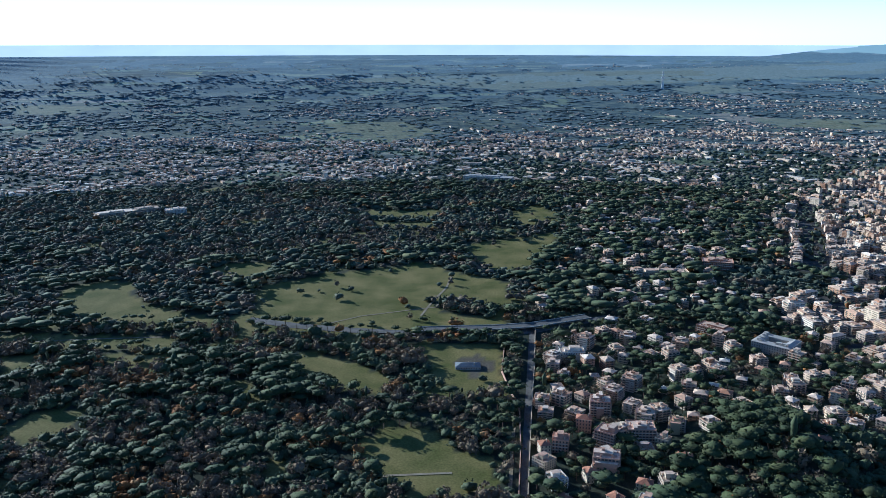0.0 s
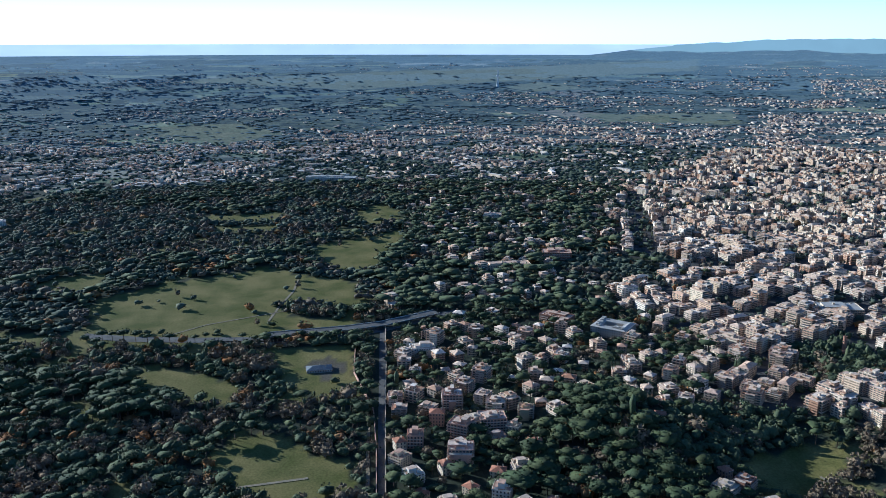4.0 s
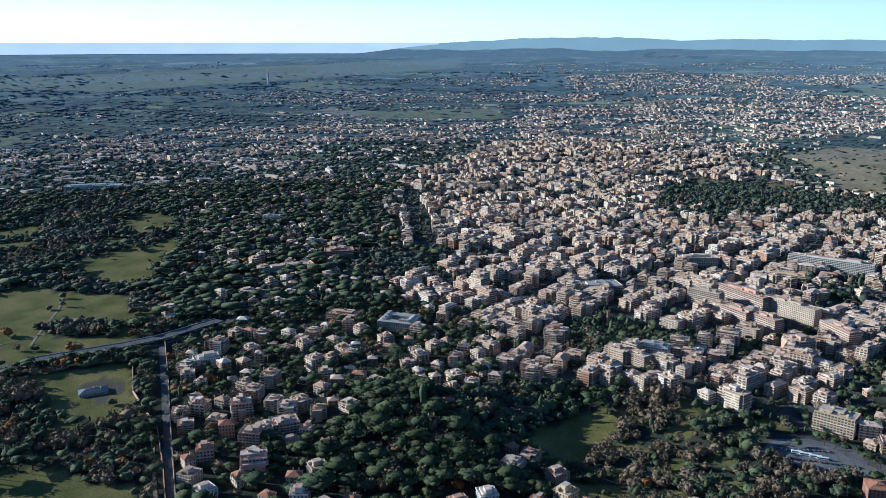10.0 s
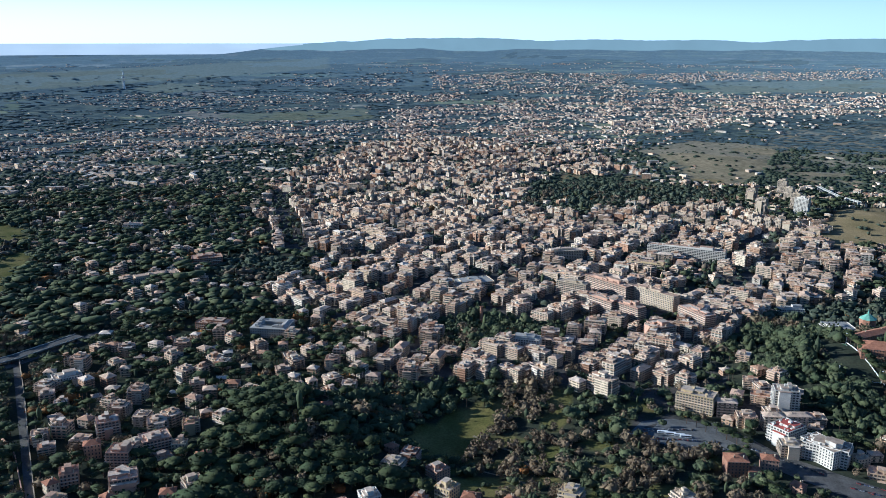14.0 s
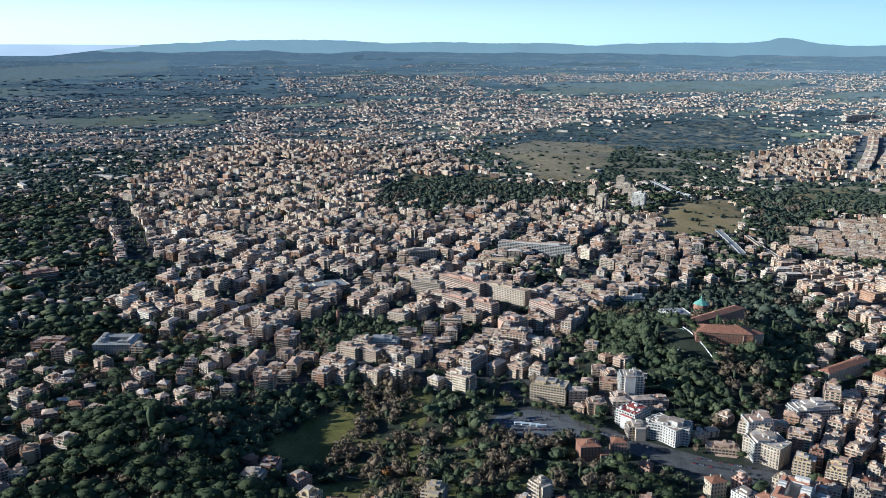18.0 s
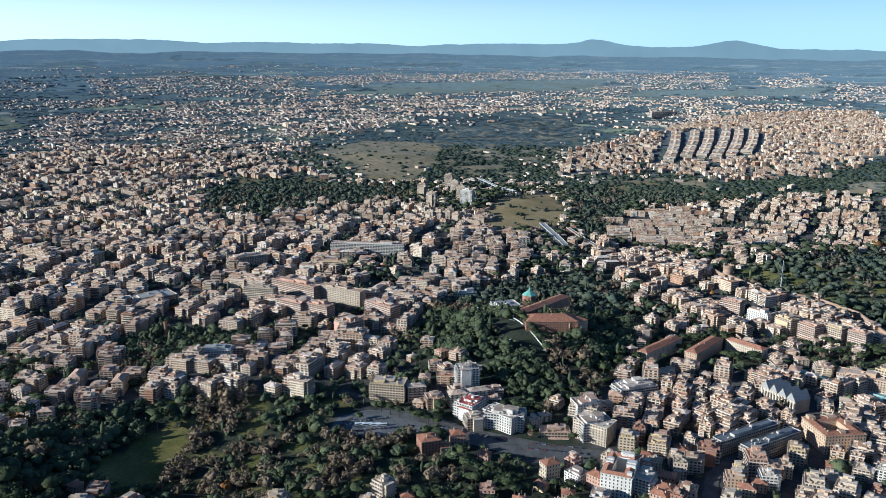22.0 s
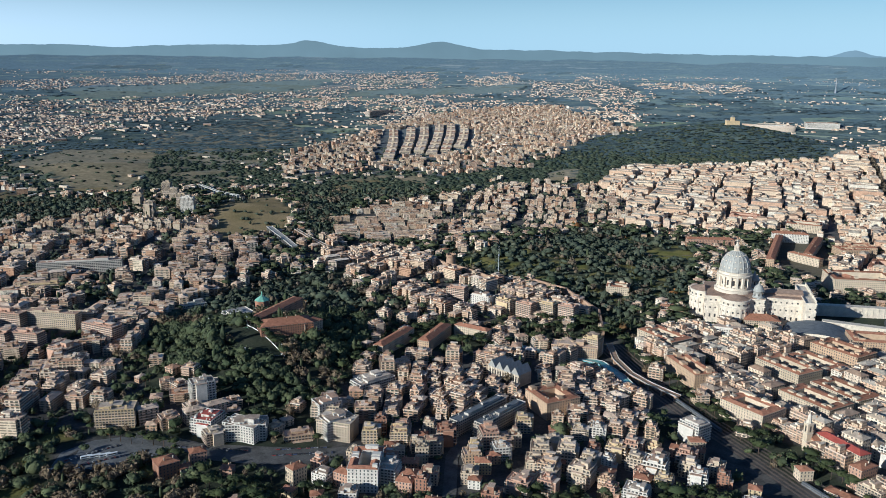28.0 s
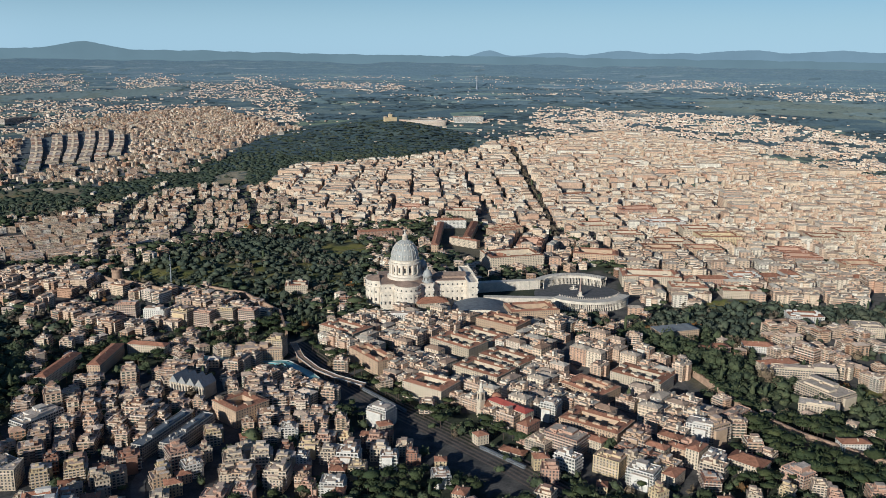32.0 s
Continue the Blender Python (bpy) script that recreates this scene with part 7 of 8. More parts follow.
def train(points, k, tint):
    root = thing("train", Matrix.Identity(4), "%s train standing on the tracks" % tint, "train", "trains")
    for i in range(5):
        a, b = Vector(points[0]).lerp(Vector(points[1]), i / 5), Vector(points[0]).lerp(Vector(points[1]), (i + 0.94) / 5)
        d = b - a
        m = Matrix.Translation((*((a + b) / 2), 0.6)) @ Matrix.Rotation(math.atan2(d.y, d.x), 4, "Z")
        c = part("carriage", soup_box(-d.length / 2, -1.5, 0.3, d.length / 2, 1.5, 3.9).mesh("carriage", M_SLATE), root, m=m)
        part("window_band", soup_box(-d.length / 2 + 1, -1.55, 1.9, d.length / 2 - 1, 1.55, 2.9).mesh("window_band", M_WINDOW), c)


train([(-62, 1053), (-2, 977)], 0, "grey")
train([(82, 880), (127, 830)], 1, "grey")


# ---- cars and lamps ----
def car_meshes(color, k):
    s = Soup()
    s.add([(-2.1, -0.85, 0.3), (2.1, -0.85, 0.3), (2.1, 0.85, 0.3), (-2.1, 0.85, 0.3), (-2.1, -0.85, 0.85), (2.1, -0.8, 0.75), (2.1, 0.8, 0.75), (-2.1, 0.85, 0.85)],
          [(0, 1, 5, 4), (1, 2, 6, 5), (2, 3, 7, 6), (3, 0, 4, 7), (4, 5, 6, 7)])
    c = Soup()
    c.add([(-1.9, -0.75, 0.84), (1.0, -0.75, 0.8), (1.0, 0.75, 0.8), (-1.9, 0.75, 0.84), (-1.4, -0.62, 1.42), (0.3, -0.62, 1.42), (0.3, 0.62, 1.42), (-1.4, 0.62, 1.42)],
          [(0, 1, 5, 4), (1, 2, 6, 5), (2, 3, 7, 6), (3, 0, 4, 7), (4, 5, 6, 7)])
    return s.mesh("body", material("car_paint_%d" % k, color, 0.3, 0.03, 1.0)), c.mesh("cabin", M_WINDOW)


_wheel = Soup()
_wheel.lathe([(0.01, -0.1), (0.32, -0.1), (0.32, 0.1), (0.01, 0.1)], 8)
_wheel = _wheel.mesh("wheel", M_SLATE)
CAR_SET = [car_meshes(c, k) + (n,) for k, (c, n) in enumerate((((0.7, 0.7, 0.7), "white"), ((0.35, 0.36, 0.38), "silver"), ((0.03, 0.03, 0.035), "black"), ((0.3, 0.03, 0.03), "red"), ((0.05, 0.08, 0.2), "blue")))]


def park_car(x, y, turn):
    b, c, n = _rng.choice(CAR_SET)
    p, s = ground_at(x, y)
    ob = thing("car", Matrix.Translation((p[0], p[1], p[2] + 0.55)) @ Matrix.Rotation(turn, 4, "Z"), "%s car standing on the asphalt" % n, "car", "cars")
    part("body", b, ob)
    part("cabin", c, ob)
    for wx in (-1.3, 1.3):
        for wy in (-0.8, 0.8):
            part("wheel", _wheel, ob, m=Matrix.Translation((wx, wy, 0.32)) @ Matrix.Rotation(math.pi / 2, 4, "X"))


def cars():
    for (x0, y0), (x1, y1), n in ((*[(-661, 641), (-630, 693)], 14), (*[(-642, 637), (-593, 696)], 16), (*[(-624, 637), (-579, 689)], 12), (*[(-580, 710), (-491, 734)], 16), (*[(-462, 734), (-404, 765)], 14), (*[(-464, 748), (-413, 775)], 10), (*[(-1214, -127), (-1250, 45)], 12)):
        t = math.atan2(y1 - y0, x1 - x0)
        for k in range(n):
            f = (k + _rng.uniform(0.1, 0.9)) / n
            park_car(x0 + (x1 - x0) * f, y0 + (y1 - y0) * f, t + (math.pi / 2 if n in (14, 16, 12) and y0 < 900 and _rng.random() < 0.6 else 0))


def bus(x, y, turn):
    p, s = ground_at(x, y)
    ob = thing("bus", Matrix.Translation((p[0], p[1], p[2] + 0.5)) @ Matrix.Rotation(turn, 4, "Z"), "white coach parked in the lot", "bus", "coaches")
    b = Soup()
    v = [(x1 * 6 * k, y1 * 1.25 * k2, z) for z, k, k2 in ((0.4, 1, 1), (2.9, 1, 1), (3.3, 0.97, 0.9)) for x1, y1 in ((-1, -1), (1, -1), (1, 1), (-1, 1))]
    b.add(v, [(4 * r + i, 4 * r + (i + 1) % 4, 4 * r + 4 + (i + 1) % 4, 4 * r + 4 + i) for r in (0, 1) for i in range(4)] + [(8, 9, 10, 11)])
    part("body", b.mesh("body", M_LINE), ob)
    part("window_band", soup_box(-5.7, -1.28, 1.6, 6.03, 1.28, 2.6).mesh("window_band", M_WINDOW), ob)
    for wx in (-3.6, 3.6):
        for wy in (-1.2, 1.2):
            part("wheel", _wheel, ob, m=Matrix.Translation((wx, wy, 0.45)) @ Matrix.Rotation(math.pi / 2, 4, "X") @ Matrix.Scale(1.5, 4))


def lot():
    s = Soup()
    pts = [(-678, 655), (-665, 690), (-633, 715), (-611, 720), (-584, 709), (-561, 717), (-580, 685), (-618, 643), (-641, 629), (-666, 626)]
    v = []
    for q in pts:
        (x, y, z), k = ground_at(*q)
        v.append((x, y, z + 0.45))
    s.add(v, [tuple(range(len(v)))])
    tagged(new("pavement_parking", s.mesh("pavement", M_LOT)), "grey asphalt parking lot beside the park", "parking lot", kind="structure")
    for q in [(-644, 655), (-637, 660), (-629, 666), (-623, 670), (-633, 631), (-657, 623)]:
        bus(q[0], q[1], 0.9)


cars()
lot()

fill_zones()
TOWN.sort(key=lambda b: b[5])
TINTS = {"flat": ("cream", "rose", "white", "sand", "rose", "cream", "ochre", "white", "brick", "yellow"), "house": ("cream", "ochre", "rose", "sand", "yellow"),
         "court": ("cream", "sand", "ochre", "cream", "rose")}
QUOTA = {"flat": 174, "house": 110, "court": 24}


def build_town():
    groups, used = {}, {"flat": 0, "house": 0, "court": 0}
    for n, (kind, k, x, y, turn, d, zone) in enumerate(TOWN):
        used[kind] += 1
        if used[kind] <= QUOTA[kind]:
            tint = _rng.choice(TINTS[kind] if zone != "dense" else ("ochre", "yellow", "rose", "cream", "cream", "sand", "white", "brick"))
            name = {"flat": "apartment_building", "house": "house", "court": "city_block"}[kind]
            raise_building(name, kind, k, tint, x, y, turn, "%s %s" % (tint, LABELS[kind]), tall=_rng.uniform(0.8, 1.2))
        else:
            p, s = ground_at(x, y)
            lod = 1 if d < 1350 else 2 if d < 1950 else 3
            groups.setdefault((zone == "blocks", kind, k, lod), []).append((p, s, turn))
    for warm, name, label in ((False, "town_houses", "crowded cream, pink and white apartment houses"), (True, "old_town_blocks", "crowded ochre and cream street blocks with tiled roofs")):
        chunks = []
        for (wm, kind, k, lod), rows in groups.items():
            if wm != warm:
                continue
            at = np.array([r[0] for r in rows])
            s = np.array([r[1] for r in rows])
            turn = np.array([r[2] for r in rows])
            size = np.stack([s, s, s * np.random.uniform(*((0.72, 1.28) if warm else (0.55, 1.02) if lod == 3 else (0.68, 1.15)), len(s))], -1)
            for mi, shape in enumerate(far_shape(kind, k, lod)):
                if len(shape[1]):
                    v, t = spread(shape, at, size, turn)
                    chunks.append((v, t, mi))
        if chunks:
            tagged(new(name, big_mesh(name, chunks, [M_WARMWALL if warm else M_MIXWALL, M_WARMROOF if warm else M_MIXROOF, M_BLINDS_SHADE if warm else M_SHUTTER_SHADE, M_BANDS])), label, "buildings", kind="stuff")


build_town()


def build_far_town():
    """Suburbs past the near hills, too far off to count."""
    rs = np.random.RandomState(21)
    n = 420000
    a = np.radians(rs.uniform(-130, 42, n))
    u = rs.uniform(0.02, 0.90, n)
    d = NEAR / (1 - u)
    x, y = d * np.sin(a), d * np.cos(a)
    kind, which = zone_of(x + 60 * wave(x, y, 300, 35), y + 60 * wave(x, y, 280, 36))
    name = np.array(KINDS)[kind]
    # houses to the hectare: in quarters and along roads, thinning out with distance
    clump = wave(x, y, 700, 33) + 0.6 * wave(x, y, 260, 34)
    village = wave(x, y, 1500, 31) + 0.5 * wave(x, y, 420, 32)
    rate = np.where(name == "farcity", np.where(clump > -0.25, 1.0, 0.10) * np.clip(30.0 - d / 260, np.clip(6.0 - d / 2600, 0.8, 4), 19.0),
                    np.where(name == "", np.where(village > 0.85, np.clip(7.5 - d / 1500, 0.9, 4.0), np.where(d > 5500, 0.05, np.where(d < 3500, 3.0, 0.7))), np.where(name == "wood", 0.04, 0.0)))
    rate = rate * np.where((np.degrees(a) > -4) & (name == "farcity") & (d < 6500), 1.7, 1.0)
    rate = rate * np.where((np.degrees(a) < -64) & (d > 4300), 0.7, 1.0) * (d < 15000)
    hectares = math.radians(172) * 0.88 / n * d * d / (1 - u) / 1e4
    keep = rs.rand(n) < 1.3 * rate * hectares
    x, y = x[keep], y[keep]
    p, s = settle(x, y)
    d, n = np.hypot(x, y), len(x)
    big = s * (0.70 + d / 90000)
    tier = np.searchsorted(np.array([4200.0, 7500.0]), d * (1 + 0.08 * wave(x, y, 900, 73)))
    slab, tower = rs.rand(n) < 0.22, (rs.rand(n) < 0.012) & (name[keep] == "farcity")
    w = big * np.where(slab, rs.uniform(24, 48, n), rs.uniform(10, 20, n))
    t = big * rs.uniform(9, 14, n)
    h = big * np.where(tower, rs.uniform(20, 34, n), np.where(slab, rs.uniform(8, 14, n), rs.uniform(4, 10, n)))
    h = h * np.where((np.degrees(np.arctan2(x, y)) < -66) & (d > 4300), 0.4, 0.75)
    lone = (name[keep] == "") & (d < 6000) & (rs.rand(n) < 0.3)
    w, t, h = w * np.where(lone, 2.0, 1.0), t * np.where(lone, 1.5, 1.0), h * np.where(lone, 1.3, 1.0)
    quarter = np.round(wave(x, y, 1400, 37) * 3) * 0.5
    turn = quarter + np.where(rs.rand(n) < 0.5, 0, math.pi / 2) + rs.uniform(-0.15, 0.15, n)
    wall, flat, hip = Soup(), Soup(), Soup()
    wall.add([(x0 / 2, y0 / 2, z) for z in (-0.3, 1) for x0, y0 in ((-1, -1), (1, -1), (1, 1), (-1, 1))], [(i, (i + 1) % 4, 4 + (i + 1) % 4, 4 + i) for i in range(4)])
    flat.add([(-0.5, -0.5, 1.0), (0.5, -0.5, 1.0), (0.5, 0.5, 1.0), (-0.5, 0.5, 1.0)], [(0, 1, 2, 3)])
    hip.add([(-0.55, -0.55, 1.0), (0.55, -0.55, 1.0), (0.55, 0.55, 1.0), (-0.55, 0.55, 1.0), (-0.2, 0, 1.3), (0.2, 0, 1.3)], [(0, 1, 5, 4), (1, 2, 5), (2, 3, 4, 5), (3, 0, 4)])
    pitched = ~slab & ~tower & (rs.rand(n) < 0.45)
    size = np.stack([w, t, h], -1)
    for k, (nm, label) in enumerate((("suburbs", "pale houses of the nearer suburbs"), ("outer_towns", "pale houses of the outer towns"), ("distant_towns", "small pale houses of distant towns"))):
        chunks = []
        for m, shapes in ((tier == k, ((wall, 0),)), ((tier == k) & ~pitched, ((flat, 1),)), ((tier == k) & pitched, ((hip, 2),))):
            for shp, mi in shapes:
                if m.any():
                    chunks.append((*spread(shp.arrays(), p[m], size[m], turn[m]), mi))
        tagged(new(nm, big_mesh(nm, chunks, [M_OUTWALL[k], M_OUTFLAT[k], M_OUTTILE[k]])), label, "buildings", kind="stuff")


build_far_town()


# ---- trees ----
def lump(rs, subdiv, flat, rough):
    """A crown: an uneven closed shape of unit size, its foot at 0."""
    bm = bmesh.new()
    bmesh.ops.create_icosphere(bm, subdivisions=subdiv, radius=1.0)
    v = np.array([p.co for p in bm.verts])
    t = np.array([[q.index for q in f.verts] for f in bm.faces])
    bm.free()
    v = v * (1 + rough * rs.uniform(-1, 1, len(v)))[:, None]
    v[:, 2] = np.where(v[:, 2] < 0, v[:, 2] * 0.5, v[:, 2]) * flat
    return v, t


def leaves(rs, n, size, flat, spread_r=1.0):
    """Small tilted leaf sprays over the upper side of a crown."""
    a, c = rs.uniform(0, 6.283, n), rs.uniform(-0.25, 1, n)
    r = np.sqrt(1 - c * c) * spread_r * rs.uniform(0.85, 1.18, n)
    at = np.stack([r * np.cos(a), r * np.sin(a), c * flat * rs.uniform(0.85, 1.15, n)], -1)
    v = []
    for p in at:
        e1, e2 = rs.normal(size=3), rs.normal(size=3)
        e1 /= np.linalg.norm(e1)
        e2 -= e1 * (e1 @ e2)
        e2 /= np.linalg.norm(e2)
        v += [p - e1 * size - e2 * size * 0.6, p + e1 * size - e2 * size * 0.6, p + e2 * size]
    return np.array(v), np.arange(3 * n).reshape(-1, 3)


def joined(*shapes):
    v, t, k = [], [], 0
    for a, b in shapes:
        v.append(a)
        t.append(b + k)
        k += len(a)
    return np.concatenate(v), np.concatenate(t)


def moved(shape, at, size):
    return shape[0] * size + np.array(at), shape[1]


def crown(rs, form, lod):
    if form == "pine":
        if lod == 0:
            parts = [moved(lump(rs, 2, 0.34, 0.10), (0, 0, 0.62), 0.72)]
            for k in range(6):
                b = k / 6 * 6.283 + rs.uniform(-0.3, 0.3)
                parts.append(moved(lump(rs, 1, 0.42, 0.16), (0.62 * math.cos(b), 0.62 * math.sin(b), 0.56 + rs.uniform(-0.05, 0.08)), 0.42 * rs.uniform(0.8, 1.2)))
            return joined(*parts, moved(leaves(rs, 200, 0.075, 0.36), (0, 0, 0.62), 1.0))
        if lod == 1:
            extra = [moved(lump(rs, 1, 0.45, 0.2), (0.5 * math.cos(b), 0.5 * math.sin(b), 0.58), 0.5) for b in rs.uniform(0, 6.28, 2)]
            return joined(moved(lump(rs, 1, 0.36, 0.16), (0, 0, 0.6), 0.88), *extra, moved(leaves(rs, 28, 0.125, 0.36), (0, 0, 0.62), 1.0))
        return joined(moved(lump(rs, 1, 0.36, 0.25), (0, 0, 0.6), 0.95), moved(leaves(rs, 7, 0.18, 0.36), (0, 0, 0.62), 1.0))
    if form == "bare":
        n = (260, 64, 18)[lod]
        core = [moved(lump(rs, 1, 0.95, 0.3), (0, 0, 0.62), 0.72)] if lod else []
        return joined(*core, moved(leaves(rs, n if lod != 2 else 8, (0.10, 0.19, 0.32)[lod], 1.0, 0.85), (0, 0, 0.7), 0.95))
    if form == "cypress":
        v, t = lump(rs, 1, 1.0, 0.14)
        v = v * (0.32, 0.32, 1.3) + (0, 0, 1.0)
        return v, t
    if lod == 0:
        parts = [moved(lump(rs, 2, 0.85, 0.13), (0, 0, 0.55), 0.8)]
        for k in range(6):
            b = k / 6 * 6.283
            parts.append(moved(lump(rs, 1, 0.9, 0.2), (0.5 * math.cos(b), 0.5 * math.sin(b), 0.6 + rs.uniform(-0.15, 0.3)), 0.45))
        return joined(*parts, moved(leaves(rs, 240, 0.085, 0.85), (0, 0, 0.6), 1.0))
    if lod == 1:
        extra = [moved(lump(rs, 1, 0.9, 0.24), (0.45 * math.cos(b), 0.45 * math.sin(b), 0.55 + rs.uniform(-0.2, 0.25)), 0.55) for b in rs.uniform(0, 6.28, 2)]
        return joined(moved(lump(rs, 1, 0.85, 0.32), (0, 0, 0.5), 0.8), *extra, moved(leaves(rs, 26, 0.14, 0.85), (0, 0, 0.55), 1.0))
    return joined(moved(lump(rs, 1, 0.8, 0.5), (0, 0, 0.45), 0.92), moved(leaves(rs, 7, 0.24, 0.85), (0, 0, 0.55), 1.0))


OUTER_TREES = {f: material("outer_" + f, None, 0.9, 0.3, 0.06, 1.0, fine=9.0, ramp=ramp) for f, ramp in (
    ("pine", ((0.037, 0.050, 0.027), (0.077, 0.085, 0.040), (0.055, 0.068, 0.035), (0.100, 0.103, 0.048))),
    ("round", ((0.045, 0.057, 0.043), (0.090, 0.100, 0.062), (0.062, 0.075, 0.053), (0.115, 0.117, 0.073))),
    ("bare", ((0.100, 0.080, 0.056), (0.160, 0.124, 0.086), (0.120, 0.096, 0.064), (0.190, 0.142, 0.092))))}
TREE_MATERIAL = {"pine": M_PINE, "round": M_LEAF, "bare": M_BARE, "autumn": M_AUTUMN, "cypress": M_LEAF}
N_TREES = 255


def plant():
    rs = np.random.RandomState(77)
    spots = []
    for d0, d1, step in ((640, 1350, 11.5), (1350, 2600, 13.0)):
        g = np.arange(-2650, 1800, step)
        X, Y = np.meshgrid(g, np.arange(-1800, 2650, step))
        x, y = X.ravel() + rs.uniform(-0.45, 0.45, X.size) * step, Y.ravel() + rs.uniform(-0.45, 0.45, X.size) * step
        d, a = np.hypot(x, y), np.degrees(np.arctan2(x, y))
        m = (d >= d0) & (d < d1) & (a > -129) & (a < 41)
        x, y, d = x[m], y[m], d[m]
        kind, which = zone_of(x, y)
        name = np.array(KINDS)[kind]
        dens = np.select([name == k for k in ("meadow", "dry", "pitch", "parking", "plaza", "clear", "rail", "pines", "bare", "wood", "gardens", "rows", "cityrow", "city", "blocks", "dense")],
                         [0.03, 0.04, 0, 0.02, 0, 0.04, 0.05, 0.8, 0.78, 0.86, 0.6, 0.10, 0.35, 0.36, 0.06, 0.12], 0.9)
        dens = dens * np.where((name == "") & (np.degrees(np.arctan2(x, y)) > -88) & (d < 1500), 0.95, 1.0)
        dens = dens * np.where(np.isin(name, ["wood", ""]), np.clip(1.0 + 0.35 * wave(x, y, 90, 41), 0.5, 1.15), 1)
        park = (name == "") & (np.degrees(np.arctan2(x, y)) < -88.5)
        dens = dens * np.where(park, np.where(wave(x, y, 150, 15) > 0.95, 0.15, 1.05), 1)
        dens = dens * np.where((name == "bare") & (wave(x, y, 75, 16) > 0.6), 0.15, 1)
        dens = dens * np.where(garden_lawn(x, y, name), 0.12, 1)
        keep = (rs.rand(len(x)) < dens) & free(x, y)
        spots.append((x[keep], y[keep], name[keep], d[keep]))
    # trees in rows along drives and roads
    for step, pts in AVENUES:
        line = []
        for a, b in zip(pts, pts[1:]):
            n = max(1, int(math.dist(a, b) / step))
            line += [(a[0] + (b[0] - a[0]) * q / n + rs.uniform(-1, 1), a[1] + (b[1] - a[1]) * q / n + rs.uniform(-1, 1)) for q in range(n)]
        lx, ly = np.array(line).T
        spots.append((lx, ly, np.full(len(lx), "avenue" if step > 10 else "lane"), np.hypot(lx, ly)))
    x, y, name, d = (np.concatenate(c) for c in zip(*spots))
    az = np.degrees(np.arctan2(x, y))
    mix = wave(x, y, 160, 42) + 0.8 * rs.uniform(-1, 1, len(x))
    form = np.full(len(x), "round", dtype=object)
    form[(mix > 0.55) & (name == "")] = "pine"
    form[(name == "pines") | (name == "avenue")] = "pine"
    form[(name == "") & (az > -88) & (mix > 0.0)] = "pine"
    form[(mix < -0.95) & (name != "avenue")] = "bare"
    form[((name == "bare") & (mix < 0.2)) | (name == "lane")] = "bare"
    form[(az < -86) & (wave(x, y, 130, 44) > 0.75) & (rs.rand(len(x)) < 0.6) & (d < 1250)] = "autumn"
    form[(az < -88) & np.isin(name, ["", "wood"]) & (wave(x, y, 210, 45) > 0.1) & (rs.rand(len(x)) < np.where(d > 1500, 0.3, 0.5))] = "bare"
    for gx, gy, gr in AUTUMN_GROVES:
        form[(name != "avenue") & (np.hypot(x - gx, y - gy) < gr) & (rs.rand(len(x)) < 0.75)] = "autumn"
    form[(rs.rand(len(x)) < np.where(az < -60, 0.03, 0.008))] = "autumn"
    form[(rs.rand(len(x)) < 0.03) & (name != "meadow")] = "cypress"
    order = np.argsort(d)
    p, s = settle(x, y)
    r = np.where(form == "pine", rs.uniform(6.0, 10.0, len(x)), rs.uniform(4.4, 8.2, len(x))) * np.where(d > 1350, 0.92, 1.0)
    r = r * np.where(rs.rand(len(x)) < 0.18, 1.4, 1.0) * np.where(np.isin(name, ["wood", "pines", ""]), 1.15, 1.0)
    tall = np.where(form == "pine", rs.uniform(7.0, 11.0, len(x)), rs.uniform(0.5, 3.0, len(x)))
    r = r * np.where((name == "") & (d < 1350), np.where(az > -88, 0.72, 0.85), 1.0)
    turn = rs.uniform(0, 6.283, len(x))
    # the nearest stand as trees of their own
    rows, shapes = order[:N_TREES * 3:3], {}
    single = np.zeros(len(x), bool)
    single[rows] = True
    for i in rows:
        f, k = form[i], int(rs.randint(0, 4))
        if (f, k) not in shapes:
            r2 = np.random.RandomState(k * 7 + len(f))
            cr = big_mesh("crown", [(*crown(r2, "round" if f == "autumn" else f, 0), 0)], [TREE_MATERIAL[f]], smooth=True)
            tk = Soup()
            tk.lathe([(0.055, -0.3), (0.04, 0.0), (0.03, 0.62), (0.0, 0.75)], 7)
            for q in range(4):
                b = q * 1.57 + k
                tk.add([(0.02, 0.0, 0.3), (-0.02, 0.01, 0.3), (0, -0.02, 0.34), (0.45 * math.cos(b), 0.45 * math.sin(b), 0.62)], [(0, 1, 3), (1, 2, 3), (2, 0, 3)])
            shapes[(f, k)] = (cr, tk.mesh("trunk", M_BARK))
        cr, tk = shapes[(f, k)]
        lab = {"pine": "umbrella pine with a flat dark green crown", "round": "evergreen oak with a dense dark crown", "bare": "leafless tree with grey-brown twigs",
               "autumn": "broad-leaved tree in orange autumn leaf", "cypress": "tall narrow dark green cypress"}[f]
        ob = thing("tree", Matrix.Translation(p[i]) @ Matrix.Rotation(turn[i], 4, "Z"), lab, "tree", "trees below")
        R, T = float(r[i]), float(tall[i])
        part("trunk", tk, ob, m=Matrix.Diagonal((R, R, (T + 0.5 * R) / 0.7, 1)))
        part("crown", cr, ob, m=Matrix.Translation((0, 0, T - 0.2 * R)) @ Matrix.Diagonal((R, R, R, 1)))
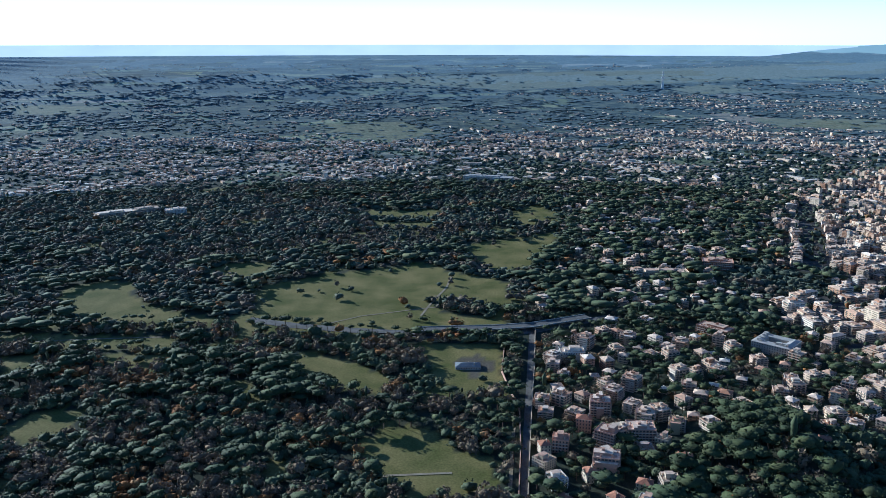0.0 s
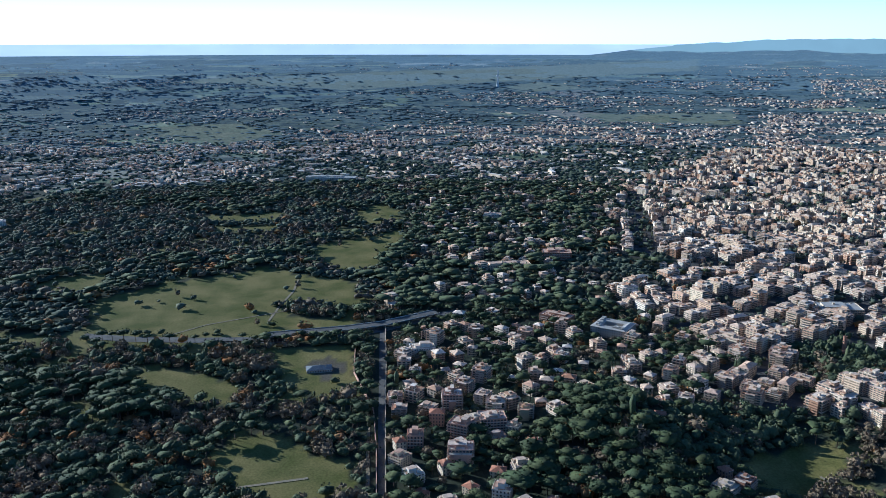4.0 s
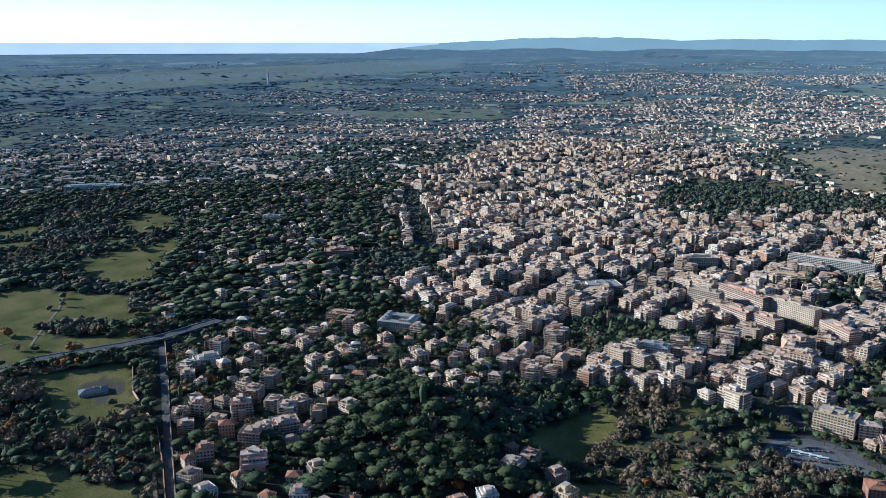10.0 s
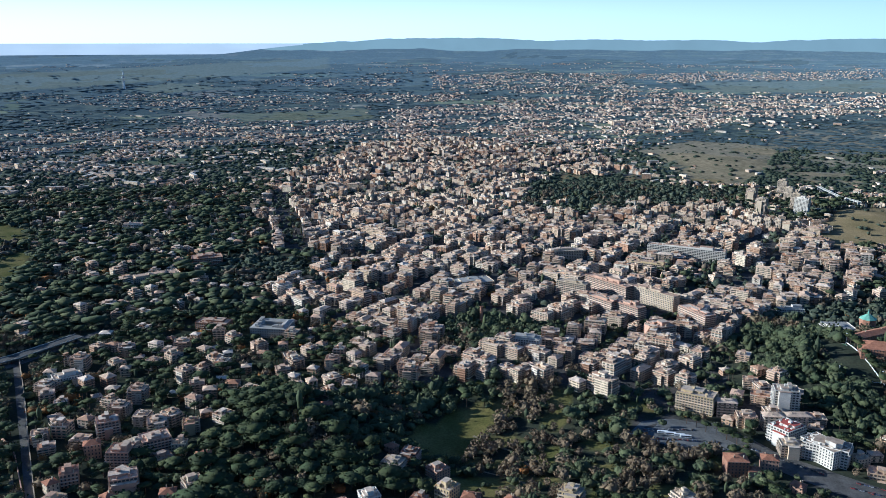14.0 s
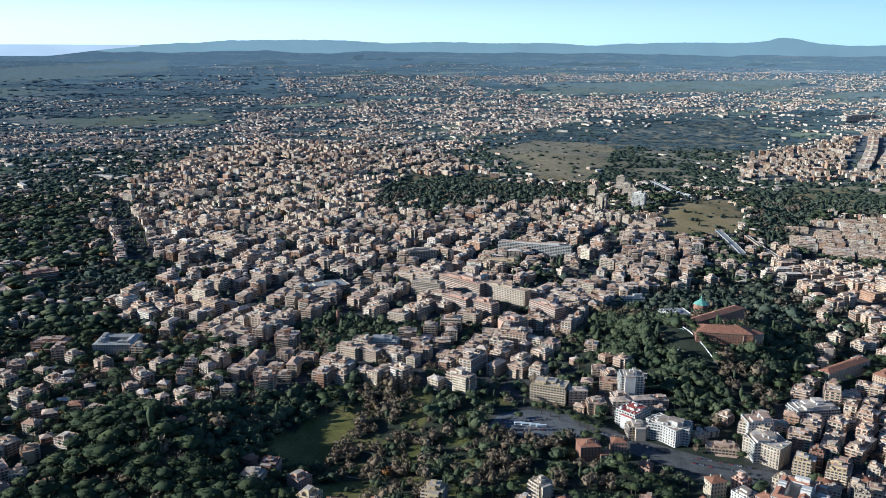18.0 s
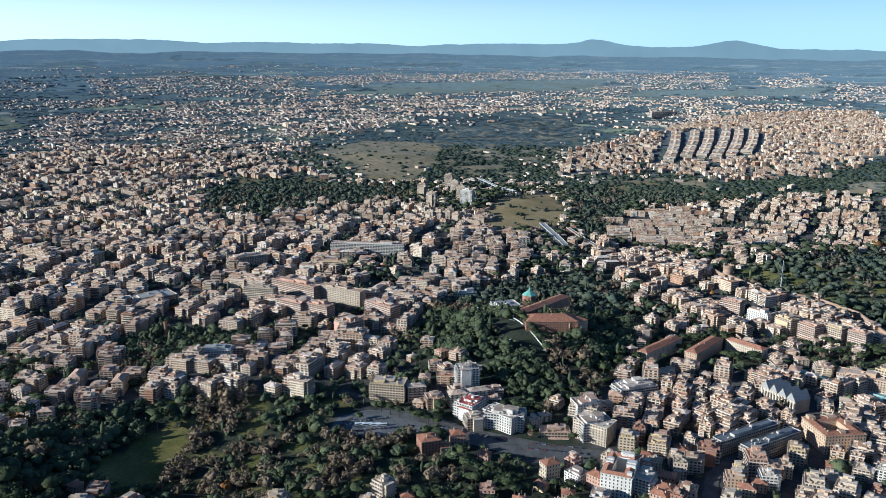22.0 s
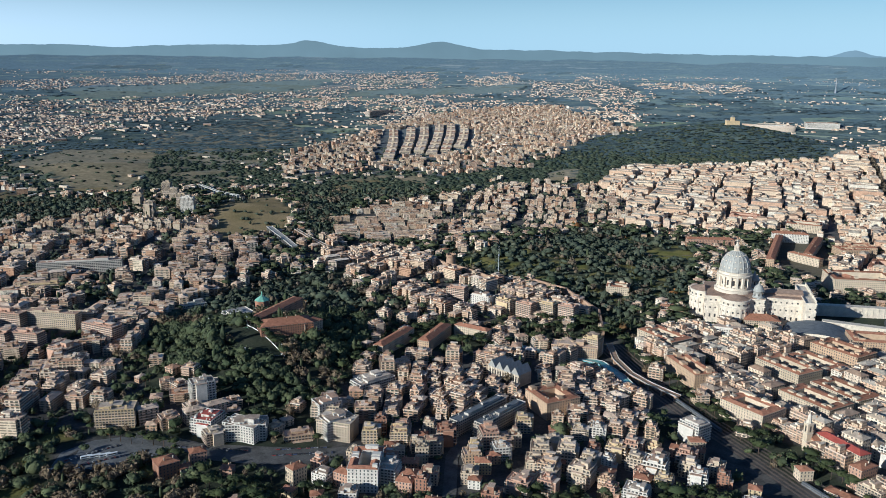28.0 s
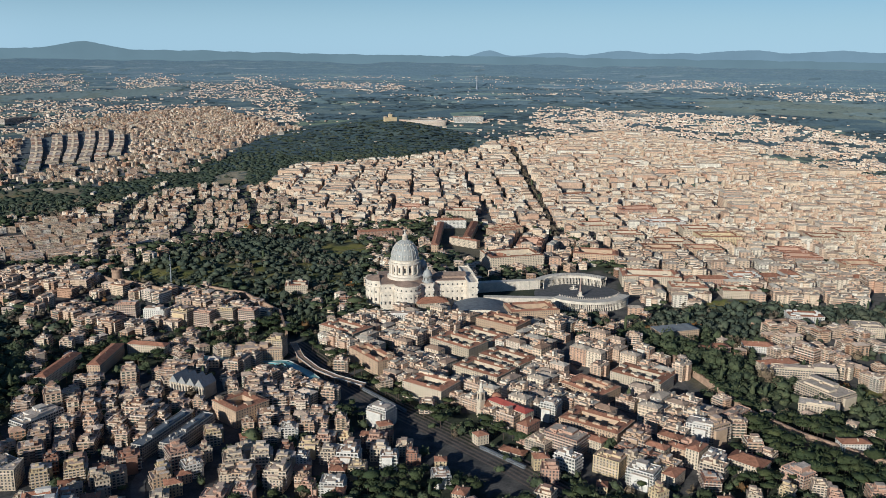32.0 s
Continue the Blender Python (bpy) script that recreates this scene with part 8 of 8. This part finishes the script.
    for f in ("pine", "round", "bare", "autumn", "cypress"):
        chunks = []
        for lod, lo, hi in ((1, 0, 1350), (2, 1350, 9e9)):
            for k in range(5):
                m = (form == f) & ~single & (d >= lo) & (d < hi) & (np.arange(len(x)) % 5 == k)
                if not m.any():
                    continue
                shape = crown(np.random.RandomState(50 + k), "round" if f == "autumn" else f, lod)
                at = p[m] + np.stack([0 * r[m], 0 * r[m], tall[m] - 0.2 * r[m]], -1)
                wide = np.where(np.isin(name[m], ["wood", "pines", ""]) & (az[m] < -60), 1.3 if lod == 2 else 1.12, 1.0)
                size = np.stack([wide * r[m] * rs.uniform(0.7, 1.3, m.sum()), wide * r[m] * rs.uniform(0.7, 1.3, m.sum()), r[m] * rs.uniform(0.7, 1.35, m.sum()) / wide ** 0.5], -1)
                v, t = spread(shape, at, size, turn[m])
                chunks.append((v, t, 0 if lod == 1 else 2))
                if f in ("pine", "bare") and lod == 1:
                    tk = Soup()
                    tk.lathe([(0.07, -1.6), (0.045, 0.6)], 4)
                    v, t = spread(tk.arrays(), at, size, turn[m])
                    chunks.append((v, t, 1))
        if chunks:
            n = {"pine": "pine_wood", "round": "evergreen_wood", "bare": "bare_wood", "autumn": "autumn_trees", "cypress": "cypresses"}[f]
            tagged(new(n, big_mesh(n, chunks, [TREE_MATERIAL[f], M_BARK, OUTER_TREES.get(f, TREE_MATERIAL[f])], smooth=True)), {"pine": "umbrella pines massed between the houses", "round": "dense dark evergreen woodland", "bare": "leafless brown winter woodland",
                   "autumn": "scattered trees in orange autumn leaf", "cypress": "narrow dark cypresses among the trees"}[f], "trees", kind="stuff")
    # far woods and hedgerows
    n = 100000
    a = np.radians(rs.uniform(-130, 42, n))
    u = rs.uniform(0.0, 0.46, n)
    dd = NEAR / (1 - u)
    x, y = dd * np.sin(a), dd * np.cos(a)
    kind, _ = zone_of(x, y)
    name = np.array(KINDS)[kind]
    dens = np.select([name == k for k in ("meadow", "dry", "farfield", "farcity", "city", "blocks", "wood")], [0.02, 0.05, 0.05, 0.22, 0.22, 0.06, 0.9], 0.0)
    dens = np.where(name == "", np.where(woods_at(x, y) > 0, 0.75, np.where(dd < 3400, 0.5, 0.06)), dens)
    dens = dens * np.where((name == "wood") & (np.arctan2(x, y) < radians(-21)), np.where(wave(x, y, 260, 13) + 0.5 * wave(x, y, 90, 14) < 0.05, 1.0, 0.12), 1.0)
    keep = (rs.rand(n) < dens * np.where((name == "") & (dd > 3750), 0.6, 1.0)) & ((dd < 3750) | ((name == "wood") & (a > radians(-21))) | (name == ""))
    x, y = x[keep], y[keep]
    p, sc = settle(x, y)
    dd = np.hypot(x, y)
    k = rs.uniform(3.6, 7.2, len(x)) * (1 + rs.rand(len(x)) ** 3) * sc
    tr, tier = rs.uniform(0, 6.28, len(x)), np.searchsorted(np.array([3300.0]), dd * (1 + 0.08 * wave(x, y, 900, 73)))
    sz = np.stack([k * rs.uniform(0.8, 1.5, len(k)), k * rs.uniform(0.8, 1.5, len(k)), k * rs.uniform(0.5, 0.9, len(k)) * np.where(dd > 3700, 0.5, 1.0)], -1)
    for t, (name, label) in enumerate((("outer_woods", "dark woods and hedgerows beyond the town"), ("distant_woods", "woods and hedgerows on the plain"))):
        chunks = []
        for q in range(3):
            m = (tier == t) & (np.arange(len(x)) % 3 == q)
            if m.any():
                chunks.append((*spread(lump(np.random.RandomState(3 + q), 1, 0.8, 0.25), p[m], sz[m], tr[m]), 0))
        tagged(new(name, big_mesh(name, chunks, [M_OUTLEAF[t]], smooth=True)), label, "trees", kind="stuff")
    # copses out to the far plain, as low domes
    n = 90000
    a, u = np.radians(rs.uniform(-130, 42, n)), rs.uniform(0.28, 0.76, n)
    dd = NEAR / (1 - u)
    x, y = dd * np.sin(a), dd * np.cos(a)
    kind, _ = zone_of(x, y)
    name = np.array(KINDS)[kind]
    dens = np.where(name == "", np.where(woods_at(x, y) > 0.15, 0.9, 0.03), np.where(name == "farcity", 0.22, np.where(name == "farfield", 0.05, np.where(name == "wood", 0.45, 0.0))))
    keep = rs.rand(n) < dens
    x, y = x[keep], y[keep]
    p, sc = settle(x, y)
    k = rs.uniform(4.0, 9.0, len(x)) * (1 + rs.rand(len(x)) ** 3) * sc * (0.8 + np.hypot(x, y) / 20000)
    sz = np.stack([1.4 * k * rs.uniform(0.8, 1.8, len(k)), 1.4 * k * rs.uniform(0.8, 1.8, len(k)), 1.3 * k * rs.uniform(0.10, 0.24, len(k))], -1)
    dome = Soup()
    dome.add([(0, 0, 1.0)] + [((0.85 + 0.3 * (q % 2)) * math.cos(q * 1.047), (0.85 + 0.3 * (q % 2)) * math.sin(q * 1.047), -0.2) for q in range(6)], [(0, q + 1, (q + 1) % 6 + 1) for q in range(6)])
    far = np.hypot(x, y) > 5600
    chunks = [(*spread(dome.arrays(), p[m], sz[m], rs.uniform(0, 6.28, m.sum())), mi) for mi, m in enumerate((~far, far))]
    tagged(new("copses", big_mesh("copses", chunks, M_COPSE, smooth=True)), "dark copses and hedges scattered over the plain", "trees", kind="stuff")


plant()
